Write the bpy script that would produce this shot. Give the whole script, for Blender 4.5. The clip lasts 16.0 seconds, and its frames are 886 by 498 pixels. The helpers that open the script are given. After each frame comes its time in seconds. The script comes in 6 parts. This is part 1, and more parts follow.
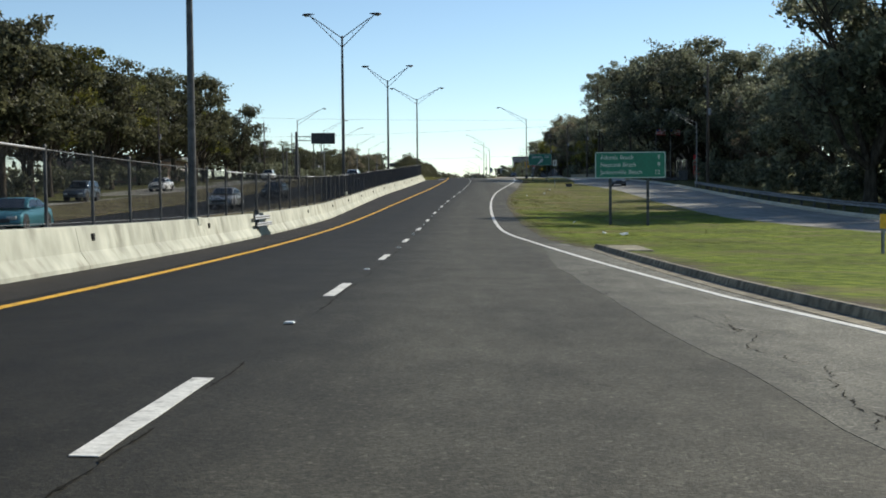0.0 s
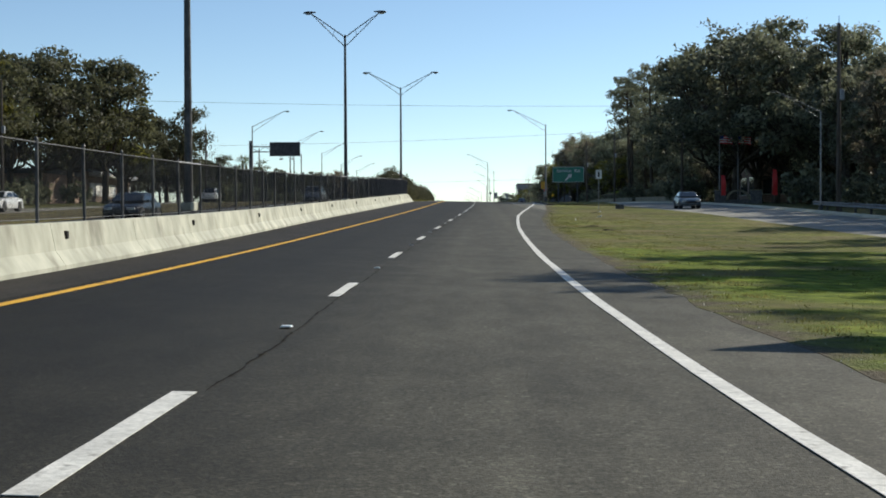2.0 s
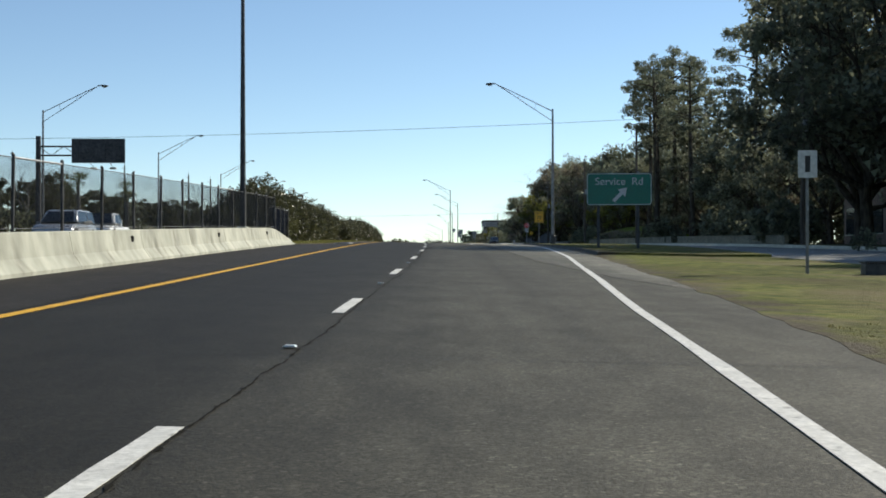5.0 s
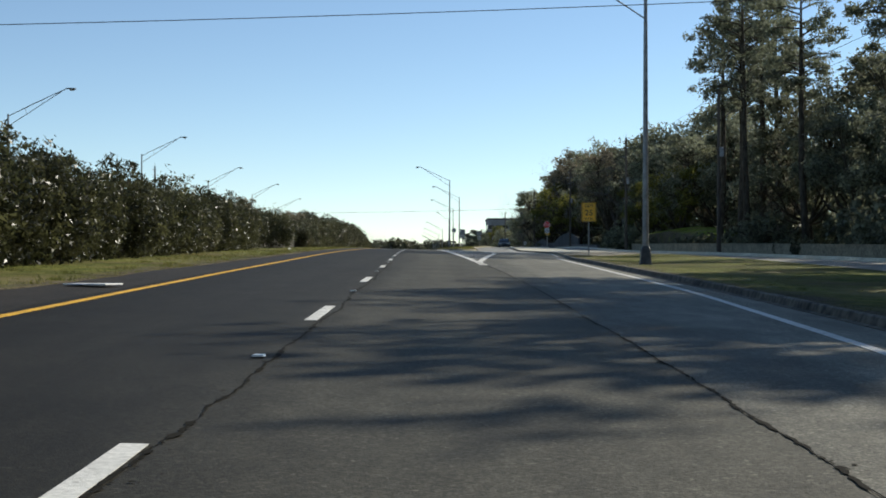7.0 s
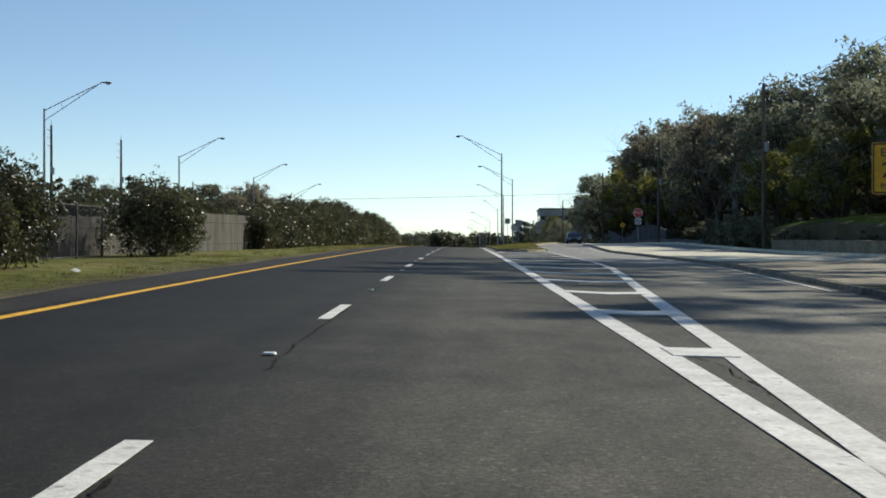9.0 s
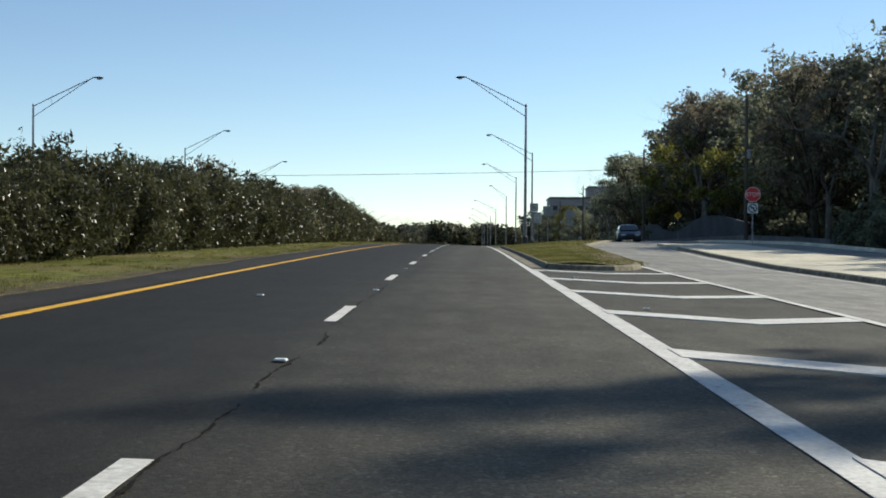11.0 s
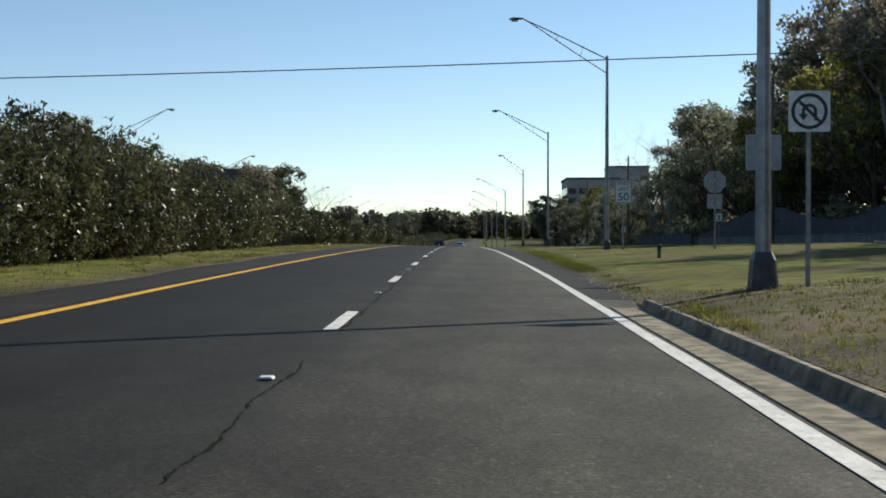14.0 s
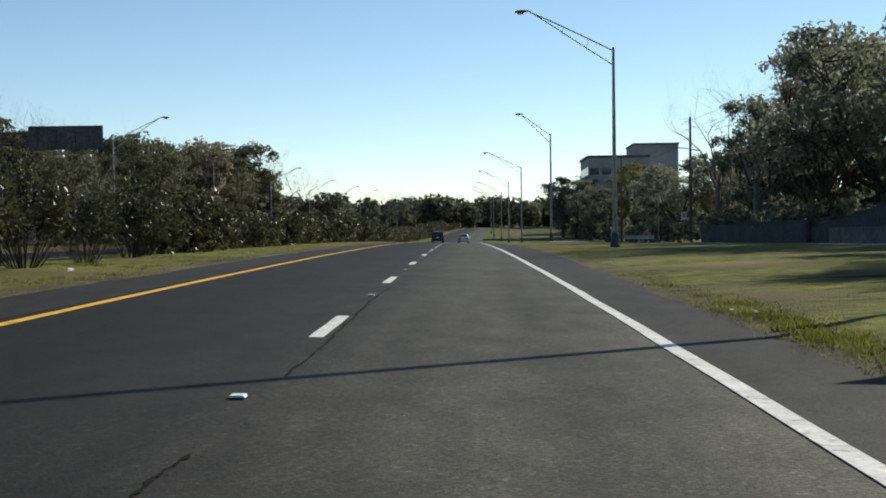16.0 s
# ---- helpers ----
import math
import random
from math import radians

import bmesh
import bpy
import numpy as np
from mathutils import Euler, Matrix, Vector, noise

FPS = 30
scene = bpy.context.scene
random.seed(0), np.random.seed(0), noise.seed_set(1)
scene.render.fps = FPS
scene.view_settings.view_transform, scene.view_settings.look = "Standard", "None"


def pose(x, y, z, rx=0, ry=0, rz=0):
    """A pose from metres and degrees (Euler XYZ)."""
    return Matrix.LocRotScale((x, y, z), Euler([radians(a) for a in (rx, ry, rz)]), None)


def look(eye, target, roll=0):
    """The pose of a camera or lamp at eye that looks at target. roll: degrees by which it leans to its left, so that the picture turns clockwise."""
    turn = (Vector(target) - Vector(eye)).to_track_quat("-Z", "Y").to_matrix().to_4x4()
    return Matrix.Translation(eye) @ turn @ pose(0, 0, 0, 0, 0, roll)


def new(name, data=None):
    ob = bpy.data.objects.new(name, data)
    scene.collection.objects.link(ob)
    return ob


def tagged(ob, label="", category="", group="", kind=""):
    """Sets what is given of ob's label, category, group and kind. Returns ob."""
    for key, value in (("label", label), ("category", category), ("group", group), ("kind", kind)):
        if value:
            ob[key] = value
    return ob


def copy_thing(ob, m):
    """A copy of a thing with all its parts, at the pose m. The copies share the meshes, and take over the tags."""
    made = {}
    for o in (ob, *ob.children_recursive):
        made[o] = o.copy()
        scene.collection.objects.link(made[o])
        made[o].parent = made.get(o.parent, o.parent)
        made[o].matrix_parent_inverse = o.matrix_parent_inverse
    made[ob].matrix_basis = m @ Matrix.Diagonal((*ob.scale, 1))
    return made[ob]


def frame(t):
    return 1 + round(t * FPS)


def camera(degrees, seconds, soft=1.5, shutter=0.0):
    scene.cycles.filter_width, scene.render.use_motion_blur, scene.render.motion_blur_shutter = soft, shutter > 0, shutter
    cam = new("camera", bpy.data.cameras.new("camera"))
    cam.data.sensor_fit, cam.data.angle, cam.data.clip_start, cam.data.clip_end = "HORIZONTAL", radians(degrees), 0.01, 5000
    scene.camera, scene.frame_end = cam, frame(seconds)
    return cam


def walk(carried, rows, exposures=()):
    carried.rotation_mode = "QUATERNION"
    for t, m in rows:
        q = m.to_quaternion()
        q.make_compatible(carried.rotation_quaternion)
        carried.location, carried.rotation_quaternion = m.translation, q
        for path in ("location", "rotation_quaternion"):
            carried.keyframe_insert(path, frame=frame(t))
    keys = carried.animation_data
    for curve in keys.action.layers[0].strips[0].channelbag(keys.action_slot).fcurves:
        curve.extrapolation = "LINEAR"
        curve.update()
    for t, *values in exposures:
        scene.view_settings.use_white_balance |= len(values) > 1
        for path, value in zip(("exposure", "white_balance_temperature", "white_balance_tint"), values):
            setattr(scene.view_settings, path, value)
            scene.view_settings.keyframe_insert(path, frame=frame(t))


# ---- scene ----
cam = camera(37.85, 16.0, soft=1.8)
# t, x, y, z, yaw, pitch, roll
ROWS = [
    (0.0, 1.90, 0.57, 1.241, 1.63, -2.46, -0.50),
    (0.5, 1.74, 13.08, 1.010, 1.73, -2.18, -1.08),
    (1.0, 1.56, 25.54, 0.871, 1.62, -1.92, -0.54),
    (1.5, 1.51, 37.91, 0.804, 1.67, -1.43, -0.21),
    (2.0, 1.13, 50.26, 0.779, 1.61, -1.12, -0.26),
    (2.5, 1.13, 62.73, 0.876, 1.40, -0.82, -0.27),
    (3.0, 1.08, 75.17, 1.041, 1.07, -0.18, -0.56),
    (3.5, 1.02, 87.59, 1.269, 0.71, 0.15, -0.25),
    (4.0, 1.05, 99.94, 1.598, 0.45, 0.40, -0.12),
    (4.5, 1.23, 112.20, 1.934, 0.18, 0.50, -0.12),
    (5.0, 1.47, 124.46, 2.291, -0.10, 0.57, -0.11),
    (5.5, 1.71, 136.73, 2.662, -0.26, 0.61, -0.11),
    (6.0, 1.92, 148.99, 3.044, -0.31, 0.62, -0.10),
    (6.5, 2.06, 161.25, 3.422, -0.28, 0.56, -0.10),
    (7.0, 2.31, 173.59, 3.795, 0.01, 0.48, 0.08),
    (7.5, 2.36, 185.85, 4.121, 0.56, 0.15, 0.03),
    (8.0, 2.34, 198.16, 4.376, 1.42, -0.09, -0.21),
    (8.5, 2.10, 210.18, 4.571, 1.82, -0.07, -0.07),
    (9.0, 1.90, 222.53, 4.818, 2.06, 0.11, -0.04),
    (9.5, 1.60, 234.83, 5.044, 2.14, 0.01, 0.07),
    (10.0, 1.30, 247.14, 5.254, 2.11, -0.09, 0.18),
    (10.5, 1.01, 259.45, 5.446, 2.08, -0.21, 0.29),
    (11.0, 0.72, 271.75, 5.620, 2.08, -0.31, 0.40),
    (11.5, 0.43, 284.06, 5.779, 2.09, -0.40, 0.51),
    (12.0, 0.17, 296.53, 5.912, 2.08, -0.47, 0.22),
    (12.5, -0.09, 309.02, 6.066, 2.09, -0.59, 0.02),
    (13.0, -0.39, 321.38, 6.173, 2.04, -0.59, 0.05),
    (13.5, -0.61, 333.68, 6.297, 2.02, -0.73, 0.02),
    (14.0, -0.86, 346.06, 6.399, 2.02, -0.83, 0.01),
    (14.5, -1.09, 358.52, 6.465, 2.09, -1.02, -0.08),
    (15.0, -1.38, 371.01, 6.503, 2.10, -1.06, -0.02),
    (15.5, -1.59, 383.46, 6.514, 2.17, -1.24, -0.31),
    (16.0, -1.83, 395.90, 6.522, 2.23, -1.35, -0.71),
]


def eye_pose(x, y, z, yaw, pitch, roll):
    a, p = radians(yaw), radians(pitch)
    ahead = Vector((-math.sin(a) * math.cos(p), math.cos(a) * math.cos(p), math.sin(p)))
    return look((x, y, z), Vector((x, y, z)) + ahead, roll)


walk(cam, [(r[0], eye_pose(*r[1:])) for r in ROWS], exposures=[(0.0, 0.27, 6600.0, 5.0), (6.7, 0.29, 6600.0, 5.0), (7.4, 0.15, 6600.0, 5.0), (8.2, 0.25, 6600.0, 5.0), (16.0, 0.26, 6600.0, 5.0)])

# ---- light ----
SUN_EL, SUN_AZ = 30.0, 47.5  # azimuth to the right of the road's direction
world = bpy.data.worlds.new("sky")
scene.world = world
world.use_nodes = True
wn = world.node_tree.nodes
sky = wn.new("ShaderNodeTexSky")
sky.sky_type, sky.sun_disc = "NISHITA", False
sky.sun_elevation, sky.sun_rotation = radians(SUN_EL), radians(SUN_AZ)
sky.air_density, sky.dust_density, sky.ozone_density = 0.75, 0.0, 1.9
wn["Background"].inputs["Strength"].default_value = 0.111
world.node_tree.links.new(sky.outputs[0], wn["Background"].inputs["Color"])
sun_data = bpy.data.lights.new("sun", "SUN")
sun_data.energy, sun_data.angle, sun_data.color = 4.7, radians(0.55), (1.0, 0.93, 0.83)
sun = new("sun", sun_data)
sa, se = radians(SUN_AZ), radians(SUN_EL)
sun.matrix_world = look((math.sin(sa) * math.cos(se) * 200, math.cos(sa) * math.cos(se) * 200, math.sin(se) * 200), (0, 0, 0))

# ---- the road's line: lane line between the two lanes, every 20 m from y = 0 ----
ROAD_X = [0.10, -0.27, -0.57, -0.78, -0.89, -0.74, -0.32, 0.15, 0.52, 0.68, 0.59, 0.27, -0.17, -0.60, -1.03, -1.47,
          -1.87, -2.24, -2.61, -3.00, -3.45, -3.91, -4.39, -4.87, -5.38, -5.9, -6.4, -6.88, -7.35, -7.8, -8.2, -8.55,
          -8.8, -9.0, -9.15, -9.2, -9.2, -9.1, -8.95, -8.65, -8.2, -7.5]
ROAD_Z = [0.10, -0.22, -0.36, -0.29, 0.0, 0.46, 1.02, 1.62, 2.23, 2.80, 3.27, 3.66, 4.01, 4.31, 4.57, 4.80, 5.01, 5.18,
          5.29, 5.35, 5.34, 5.27, 5.14, 4.96, 4.74, 4.46, 4.15, 3.82, 3.45, 3.05, 2.65, 2.32, 2.08, 1.95, 1.9, 1.93, 2.02,
          2.14, 2.28, 2.44, 2.6, 2.7]
FALL = 0.0225  # crossfall, down to the right


def along(table, y, before):
    n = len(table)
    u = y / 20.0
    if u < 0:
        return table[0] + max(y, -120) * before
    if u >= n - 1:
        return table[-1] + (table[-1] - table[-2]) * min(u - n + 1, 4) if table is ROAD_X else table[-1]
    i = int(u)
    f = u - i
    p1, p2 = table[i], table[i + 1]
    p0 = table[i - 1] if i else p1 - 20 * before
    p3 = table[i + 2] if i + 2 < n else p2
    m1, m2 = (p2 - p0) / 2, (p3 - p1) / 2
    return (2 * f**3 - 3 * f**2 + 1) * p1 + (f**3 - 2 * f**2 + f) * m1 + (-2 * f**3 + 3 * f**2) * p2 + (f**3 - f**2) * m2


def rx(y):
    return along(ROAD_X, y, -0.02)


def rz(y):
    return along(ROAD_Z, y, -0.022)


def at(y, lat, up=0.0):
    """A place by its way along the road, its offset to the right of the lane line and its height over the road's plane."""
    return Vector((rx(y) + lat, y, rz(y) - FALL * min(max(lat, -8.0), 12.0) + up))


def heading(y):
    return math.degrees(math.atan2(-(rx(y + 5) - rx(y - 5)), 10.0))


def stand(y, lat, up=0.0, turn=0.0, size=1.0):
    """The pose of an upright thing beside the road, its y axis along the road."""
    p = at(y, lat, up)
    return pose(p.x, p.y, p.z, 0, 0, heading(y) + turn) @ Matrix.Scale(size, 4)


def span(keys, y):
    """A value along the road from (y, value) pairs."""
    return float(np.interp(y, [k[0] for k in keys], [k[1] for k in keys]))


# ---- materials ----
def material(name, a, b, scale=6.0, rough=0.8, bump=0.2, bump_scale=None, metal=0.0, stain=0.25, stain_scale=0.4,
             stretch=(1, 1, 1), spec=0.4, leaf=0.0, vary=0.0, glow=None, bump_dist=0.01, patch=None, patch_scale=0.3, patch_range=(0.47, 0.66), rim=None, rim_width=1.1):
    m = bpy.data.materials.new(name)
    m.use_nodes = True
    t = m.node_tree
    nd, lk = t.nodes, t.links
    bs = nd["Principled BSDF"]
    tc = nd.new("ShaderNodeTexCoord")
    mp = nd.new("ShaderNodeMapping")
    mp.inputs["Scale"].default_value = stretch
    lk.new(tc.outputs["Object"], mp.inputs["Vector"])

    def noise_tex(s, detail=4.0):
        n = nd.new("ShaderNodeTexNoise")
        n.inputs["Scale"].default_value, n.inputs["Detail"].default_value = s, detail
        lk.new(mp.outputs[0], n.inputs["Vector"])
        return n

    fine, wide = noise_tex(scale), noise_tex(stain_scale, 5.0)
    ramp = nd.new("ShaderNodeValToRGB")
    ramp.color_ramp.elements[0].position, ramp.color_ramp.elements[1].position = 0.35, 0.65
    ramp.color_ramp.elements[0].color, ramp.color_ramp.elements[1].color = (*a, 1), (*b, 1)
    lk.new(fine.outputs["Fac"], ramp.inputs["Fac"])
    last = ramp.outputs["Color"]

    def times(last, socket, low, high):
        r = nd.new("ShaderNodeMapRange")
        r.inputs["From Min"].default_value, r.inputs["From Max"].default_value = 0.3, 0.7
        r.inputs["To Min"].default_value, r.inputs["To Max"].default_value = low, high
        lk.new(socket, r.inputs["Value"])
        v = nd.new("ShaderNodeVectorMath")
        v.operation = "SCALE"
        lk.new(last, v.inputs[0])
        lk.new(r.outputs[0], v.inputs["Scale"])
        return v.outputs[0], r

    if patch:
        spot = noise_tex(patch_scale, 6.0)
        r = nd.new("ShaderNodeMapRange")
        r.inputs["From Min"].default_value, r.inputs["From Max"].default_value = patch_range
        lk.new(spot.outputs["Fac"], r.inputs["Value"])
        mx = nd.new("ShaderNodeMix")
        mx.data_type = "RGBA"
        mx.inputs["B"].default_value = (*patch, 1)
        lk.new(r.outputs[0], mx.inputs["Factor"])
        lk.new(last, mx.inputs["A"])
        last = mx.outputs["Result"]
    if rim:  # worn bare soil along the strip's first edge
        uv = nd.new("ShaderNodeSeparateXYZ")
        lk.new(tc.outputs["UV"], uv.inputs[0])
        rag = noise_tex(1.1, 8.0)
        add = nd.new("ShaderNodeMath")
        add.operation = "MULTIPLY_ADD"
        add.inputs[1].default_value = 2.6
        lk.new(rag.outputs["Fac"], add.inputs[0])
        lk.new(uv.outputs[1], add.inputs[2])
        r = nd.new("ShaderNodeMapRange")
        r.inputs["From Min"].default_value, r.inputs["From Max"].default_value = 1.3, 1.5 + rim_width
        r.inputs["To Min"].default_value, r.inputs["To Max"].default_value = 1.0, 0.0
        lk.new(add.outputs[0], r.inputs["Value"])
        mx = nd.new("ShaderNodeMix")
        mx.data_type = "RGBA"
        grit = nd.new("ShaderNodeValToRGB")
        grit.color_ramp.elements[0].position, grit.color_ramp.elements[1].position = 0.35, 0.65
        grit.color_ramp.elements[0].color, grit.color_ramp.elements[1].color = (*[v * 0.6 for v in rim], 1), (*[v * 1.4 for v in rim], 1)
        lk.new(noise_tex(14.0, 4.0).outputs["Fac"], grit.inputs["Fac"])
        lk.new(r.outputs[0], mx.inputs["Factor"])
        lk.new(last, mx.inputs["A"])
        lk.new(grit.outputs["Color"], mx.inputs["B"])
        last = mx.outputs["Result"]
    last, _ = times(last, wide.outputs["Fac"], 1 - stain, 1 + stain)
    if leaf:
        g = nd.new("ShaderNodeNewGeometry")
        last, r = times(last, g.outputs["Random Per Island"], 1 - leaf, 1 + leaf)
        r.inputs["From Min"].default_value, r.inputs["From Max"].default_value = 0, 1
    if vary:
        o = nd.new("ShaderNodeObjectInfo")
        last, r = times(last, o.outputs["Random"], 1 - vary, 1 + vary)
        r.inputs["From Min"].default_value, r.inputs["From Max"].default_value = 0, 1
    lk.new(last, bs.inputs["Base Color"])
    bs.inputs["Roughness"].default_value, bs.inputs["Metallic"].default_value = rough, metal
    bs.inputs["Specular IOR Level"].default_value = spec
    if bump:
        bt = noise_tex(bump_scale or scale * 2, 3.0)
        bp = nd.new("ShaderNodeBump")
        bp.inputs["Strength"].default_value, bp.inputs["Distance"].default_value = bump, bump_dist
        lk.new(bt.outputs["Fac"], bp.inputs["Height"])
        lk.new(bp.outputs[0], bs.inputs["Normal"])
    if leaf:
        tr = nd.new("ShaderNodeBsdfTranslucent")
        mix = nd.new("ShaderNodeMixShader")
        mix.inputs[0].default_value = 0.5
        lk.new(last, tr.inputs["Color"])
        lk.new(bs.outputs[0], mix.inputs[1])
        lk.new(tr.outputs[0], mix.inputs[2])
        lk.new(mix.outputs[0], nd["Material Output"].inputs["Surface"])
    if glow:
        bs.inputs["Emission Color"].default_value, bs.inputs["Emission Strength"].default_value = (*glow[:3], 1), glow[3]
    return m


def plain(name, c, rough=0.5, metal=0.0, spec=0.5, vary=0.12):
    k = 1 - vary
    return material(name, [v * k for v in c], [v / k for v in c], 9.0, rough, 0.05, metal=metal, stain=vary, stain_scale=1.5, spec=spec)


def asphalt(name, dark, light, band=0.2, coarse=0.22, lanes=(), fade=0.0):
    """Worn asphalt: fine aggregate, larger pale stones, patches and long wear bands in the driving direction."""
    m = material(name, dark, light, 55.0, 0.74, 0.4, 75.0, stain=0.2, stain_scale=0.45, spec=0.13, bump_dist=0.01)
    nd, lk = m.node_tree.nodes, m.node_tree.links
    bs = nd["Principled BSDF"]
    tc = [n for n in nd if n.type == "TEX_COORD"][0]

    def layer(tex, low, high, f0, f1):
        r = nd.new("ShaderNodeMapRange")
        r.inputs["From Min"].default_value, r.inputs["From Max"].default_value = f0, f1
        r.inputs["To Min"].default_value, r.inputs["To Max"].default_value = low, high
        lk.new(tex, r.inputs["Value"])
        v = nd.new("ShaderNodeVectorMath")
        v.operation = "SCALE"
        lk.new(bs.inputs["Base Color"].links[0].from_socket, v.inputs[0])
        lk.new(r.outputs[0], v.inputs["Scale"])
        lk.new(v.outputs[0], bs.inputs["Base Color"])

    def noise(scale, detail, stretch=(1, 1, 1)):
        mp = nd.new("ShaderNodeMapping")
        mp.inputs["Scale"].default_value = stretch
        n = nd.new("ShaderNodeTexNoise")
        n.inputs["Scale"].default_value, n.inputs["Detail"].default_value = scale, detail
        lk.new(tc.outputs["Object"], mp.inputs[0])
        lk.new(mp.outputs[0], n.inputs["Vector"])
        return n.outputs["Fac"]

    layer(noise(1.0, 3.0, (0.9, 0.012, 0.1)), 1 - band, 1 + band, 0.3, 0.7)
    vo = nd.new("ShaderNodeTexVoronoi")
    vo.inputs["Scale"].default_value = 36.0
    lk.new(tc.outputs["Object"], vo.inputs["Vector"])
    sp = nd.new("ShaderNodeSeparateColor")
    lk.new(vo.outputs["Color"], sp.inputs[0])
    layer(sp.outputs[0], 1 - coarse, 1 + coarse, 0.1, 0.9)
    layer(sp.outputs[1], 1.0, 1.7, 0.9, 1.0)
    layer(noise(2.6, 5.0, (1, 0.4, 1)), 0.84, 1.16, 0.35, 0.65)
    # tone across the lanes: wear together with painted falloff and sheen
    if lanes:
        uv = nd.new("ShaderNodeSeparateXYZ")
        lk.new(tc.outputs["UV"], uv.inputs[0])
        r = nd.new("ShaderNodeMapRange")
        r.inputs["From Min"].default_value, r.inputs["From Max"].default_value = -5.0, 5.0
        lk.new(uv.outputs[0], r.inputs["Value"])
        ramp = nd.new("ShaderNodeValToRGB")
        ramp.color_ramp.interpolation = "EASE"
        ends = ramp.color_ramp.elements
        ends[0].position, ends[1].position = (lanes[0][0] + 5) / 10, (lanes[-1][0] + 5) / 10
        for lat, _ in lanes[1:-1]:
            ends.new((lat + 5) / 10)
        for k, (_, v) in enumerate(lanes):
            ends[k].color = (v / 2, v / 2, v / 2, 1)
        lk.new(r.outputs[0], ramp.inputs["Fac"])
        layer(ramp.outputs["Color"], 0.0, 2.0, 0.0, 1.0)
    if fade:  # wears paler away from the strip's first edge
        uv = nd.new("ShaderNodeSeparateXYZ")
        lk.new(tc.outputs["UV"], uv.inputs[0])
        add = nd.new("ShaderNodeMath")
        add.operation = "MULTIPLY_ADD"
        add.inputs[1].default_value = fade
        lk.new(noise(0.7, 6.0, (1, 0.3, 1)), add.inputs[0])
        lk.new(uv.outputs[1], add.inputs[2])
        layer(add.outputs[0], 0.62, 1.0, 0.4 * fade, 1.5 * fade)
    return m


# darker left lane and paler wheel tracks, plus painted light falloff and sun sheen
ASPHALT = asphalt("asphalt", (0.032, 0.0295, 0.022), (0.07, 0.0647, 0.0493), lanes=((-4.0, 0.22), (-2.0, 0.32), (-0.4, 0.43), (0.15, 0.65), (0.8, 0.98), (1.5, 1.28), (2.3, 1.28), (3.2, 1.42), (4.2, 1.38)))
SHOULDER = asphalt("shoulder_asphalt", (0.017, 0.0145, 0.0115), (0.037, 0.032, 0.026))
DARK_ASPHALT = asphalt("dark_lane_asphalt", (0.019, 0.0175, 0.0131), (0.042, 0.0387, 0.0295))
WORN_ASPHALT = asphalt("worn_asphalt", (0.088, 0.083, 0.066), (0.225, 0.213, 0.17), fade=1.6)
SERVICE = asphalt("service_asphalt", (0.2, 0.193, 0.17), (0.31, 0.298, 0.265), 0.12, 0.15)
TAR = plain("tar", (0.017, 0.0155, 0.012), 0.95, spec=0.05)
WHITE_PAINT = material("white_paint", (0.56, 0.545, 0.495), (0.72, 0.7, 0.645), 23.0, 0.7, 0.3, 60, stain=0.15, stain_scale=3.0, patch=(0.26, 0.25, 0.22), patch_scale=9.0, patch_range=(0.6, 0.74))
YELLOW_PAINT = material("yellow_paint", (0.55, 0.3, 0.02), (0.8, 0.45, 0.03), 14.0, 0.7, 0.3, 60, stain=0.15, stain_scale=3.0, patch=(0.2, 0.12, 0.03), patch_scale=5.0, patch_range=(0.6, 0.7))
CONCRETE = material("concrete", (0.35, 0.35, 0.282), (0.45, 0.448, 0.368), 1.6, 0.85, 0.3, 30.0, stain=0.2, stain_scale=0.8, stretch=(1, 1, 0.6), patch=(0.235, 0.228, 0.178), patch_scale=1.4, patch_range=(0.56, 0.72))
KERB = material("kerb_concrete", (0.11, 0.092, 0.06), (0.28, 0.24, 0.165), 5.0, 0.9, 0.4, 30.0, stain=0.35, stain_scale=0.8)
# kerb concrete in a lower tone, for the exit lane
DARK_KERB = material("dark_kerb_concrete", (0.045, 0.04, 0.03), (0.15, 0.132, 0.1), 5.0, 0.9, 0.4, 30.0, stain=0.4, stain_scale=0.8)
PALE_CONCRETE = material("pale_concrete", (0.48, 0.44, 0.325), (0.66, 0.61, 0.475), 3.0, 0.9, 0.3, 30.0, stain=0.2, stain_scale=0.5)
GRASS = material("turf", (0.066, 0.097, 0.008), (0.185, 0.228, 0.024), 2.4, 0.95, 0.9, 25.0, stain=0.3, stain_scale=0.16, spec=0.1, bump_dist=0.06, patch=(0.155, 0.135, 0.055), patch_scale=0.35, patch_range=(0.5, 0.7), rim=(0.105, 0.088, 0.06), rim_width=0.75)
OLIVE_GRASS = material("olive_turf", (0.068, 0.082, 0.016), (0.19, 0.192, 0.045), 2.4, 0.95, 0.9, 25.0, stain=0.35, stain_scale=0.16, spec=0.1, bump_dist=0.06, patch=(0.16, 0.135, 0.06), patch_scale=0.3, patch_range=(0.45, 0.64), rim=(0.105, 0.088, 0.06), rim_width=0.75)
DRY_GRASS = material("dry_turf", (0.075, 0.07, 0.028), (0.19, 0.168, 0.082), 3.2, 0.95, 0.9, 25.0, stain=0.35, stain_scale=0.25, spec=0.1, bump_dist=0.06, patch=(0.15, 0.12, 0.075), patch_scale=0.6, patch_range=(0.43, 0.62), rim=(0.12, 0.1, 0.068), rim_width=0.8)
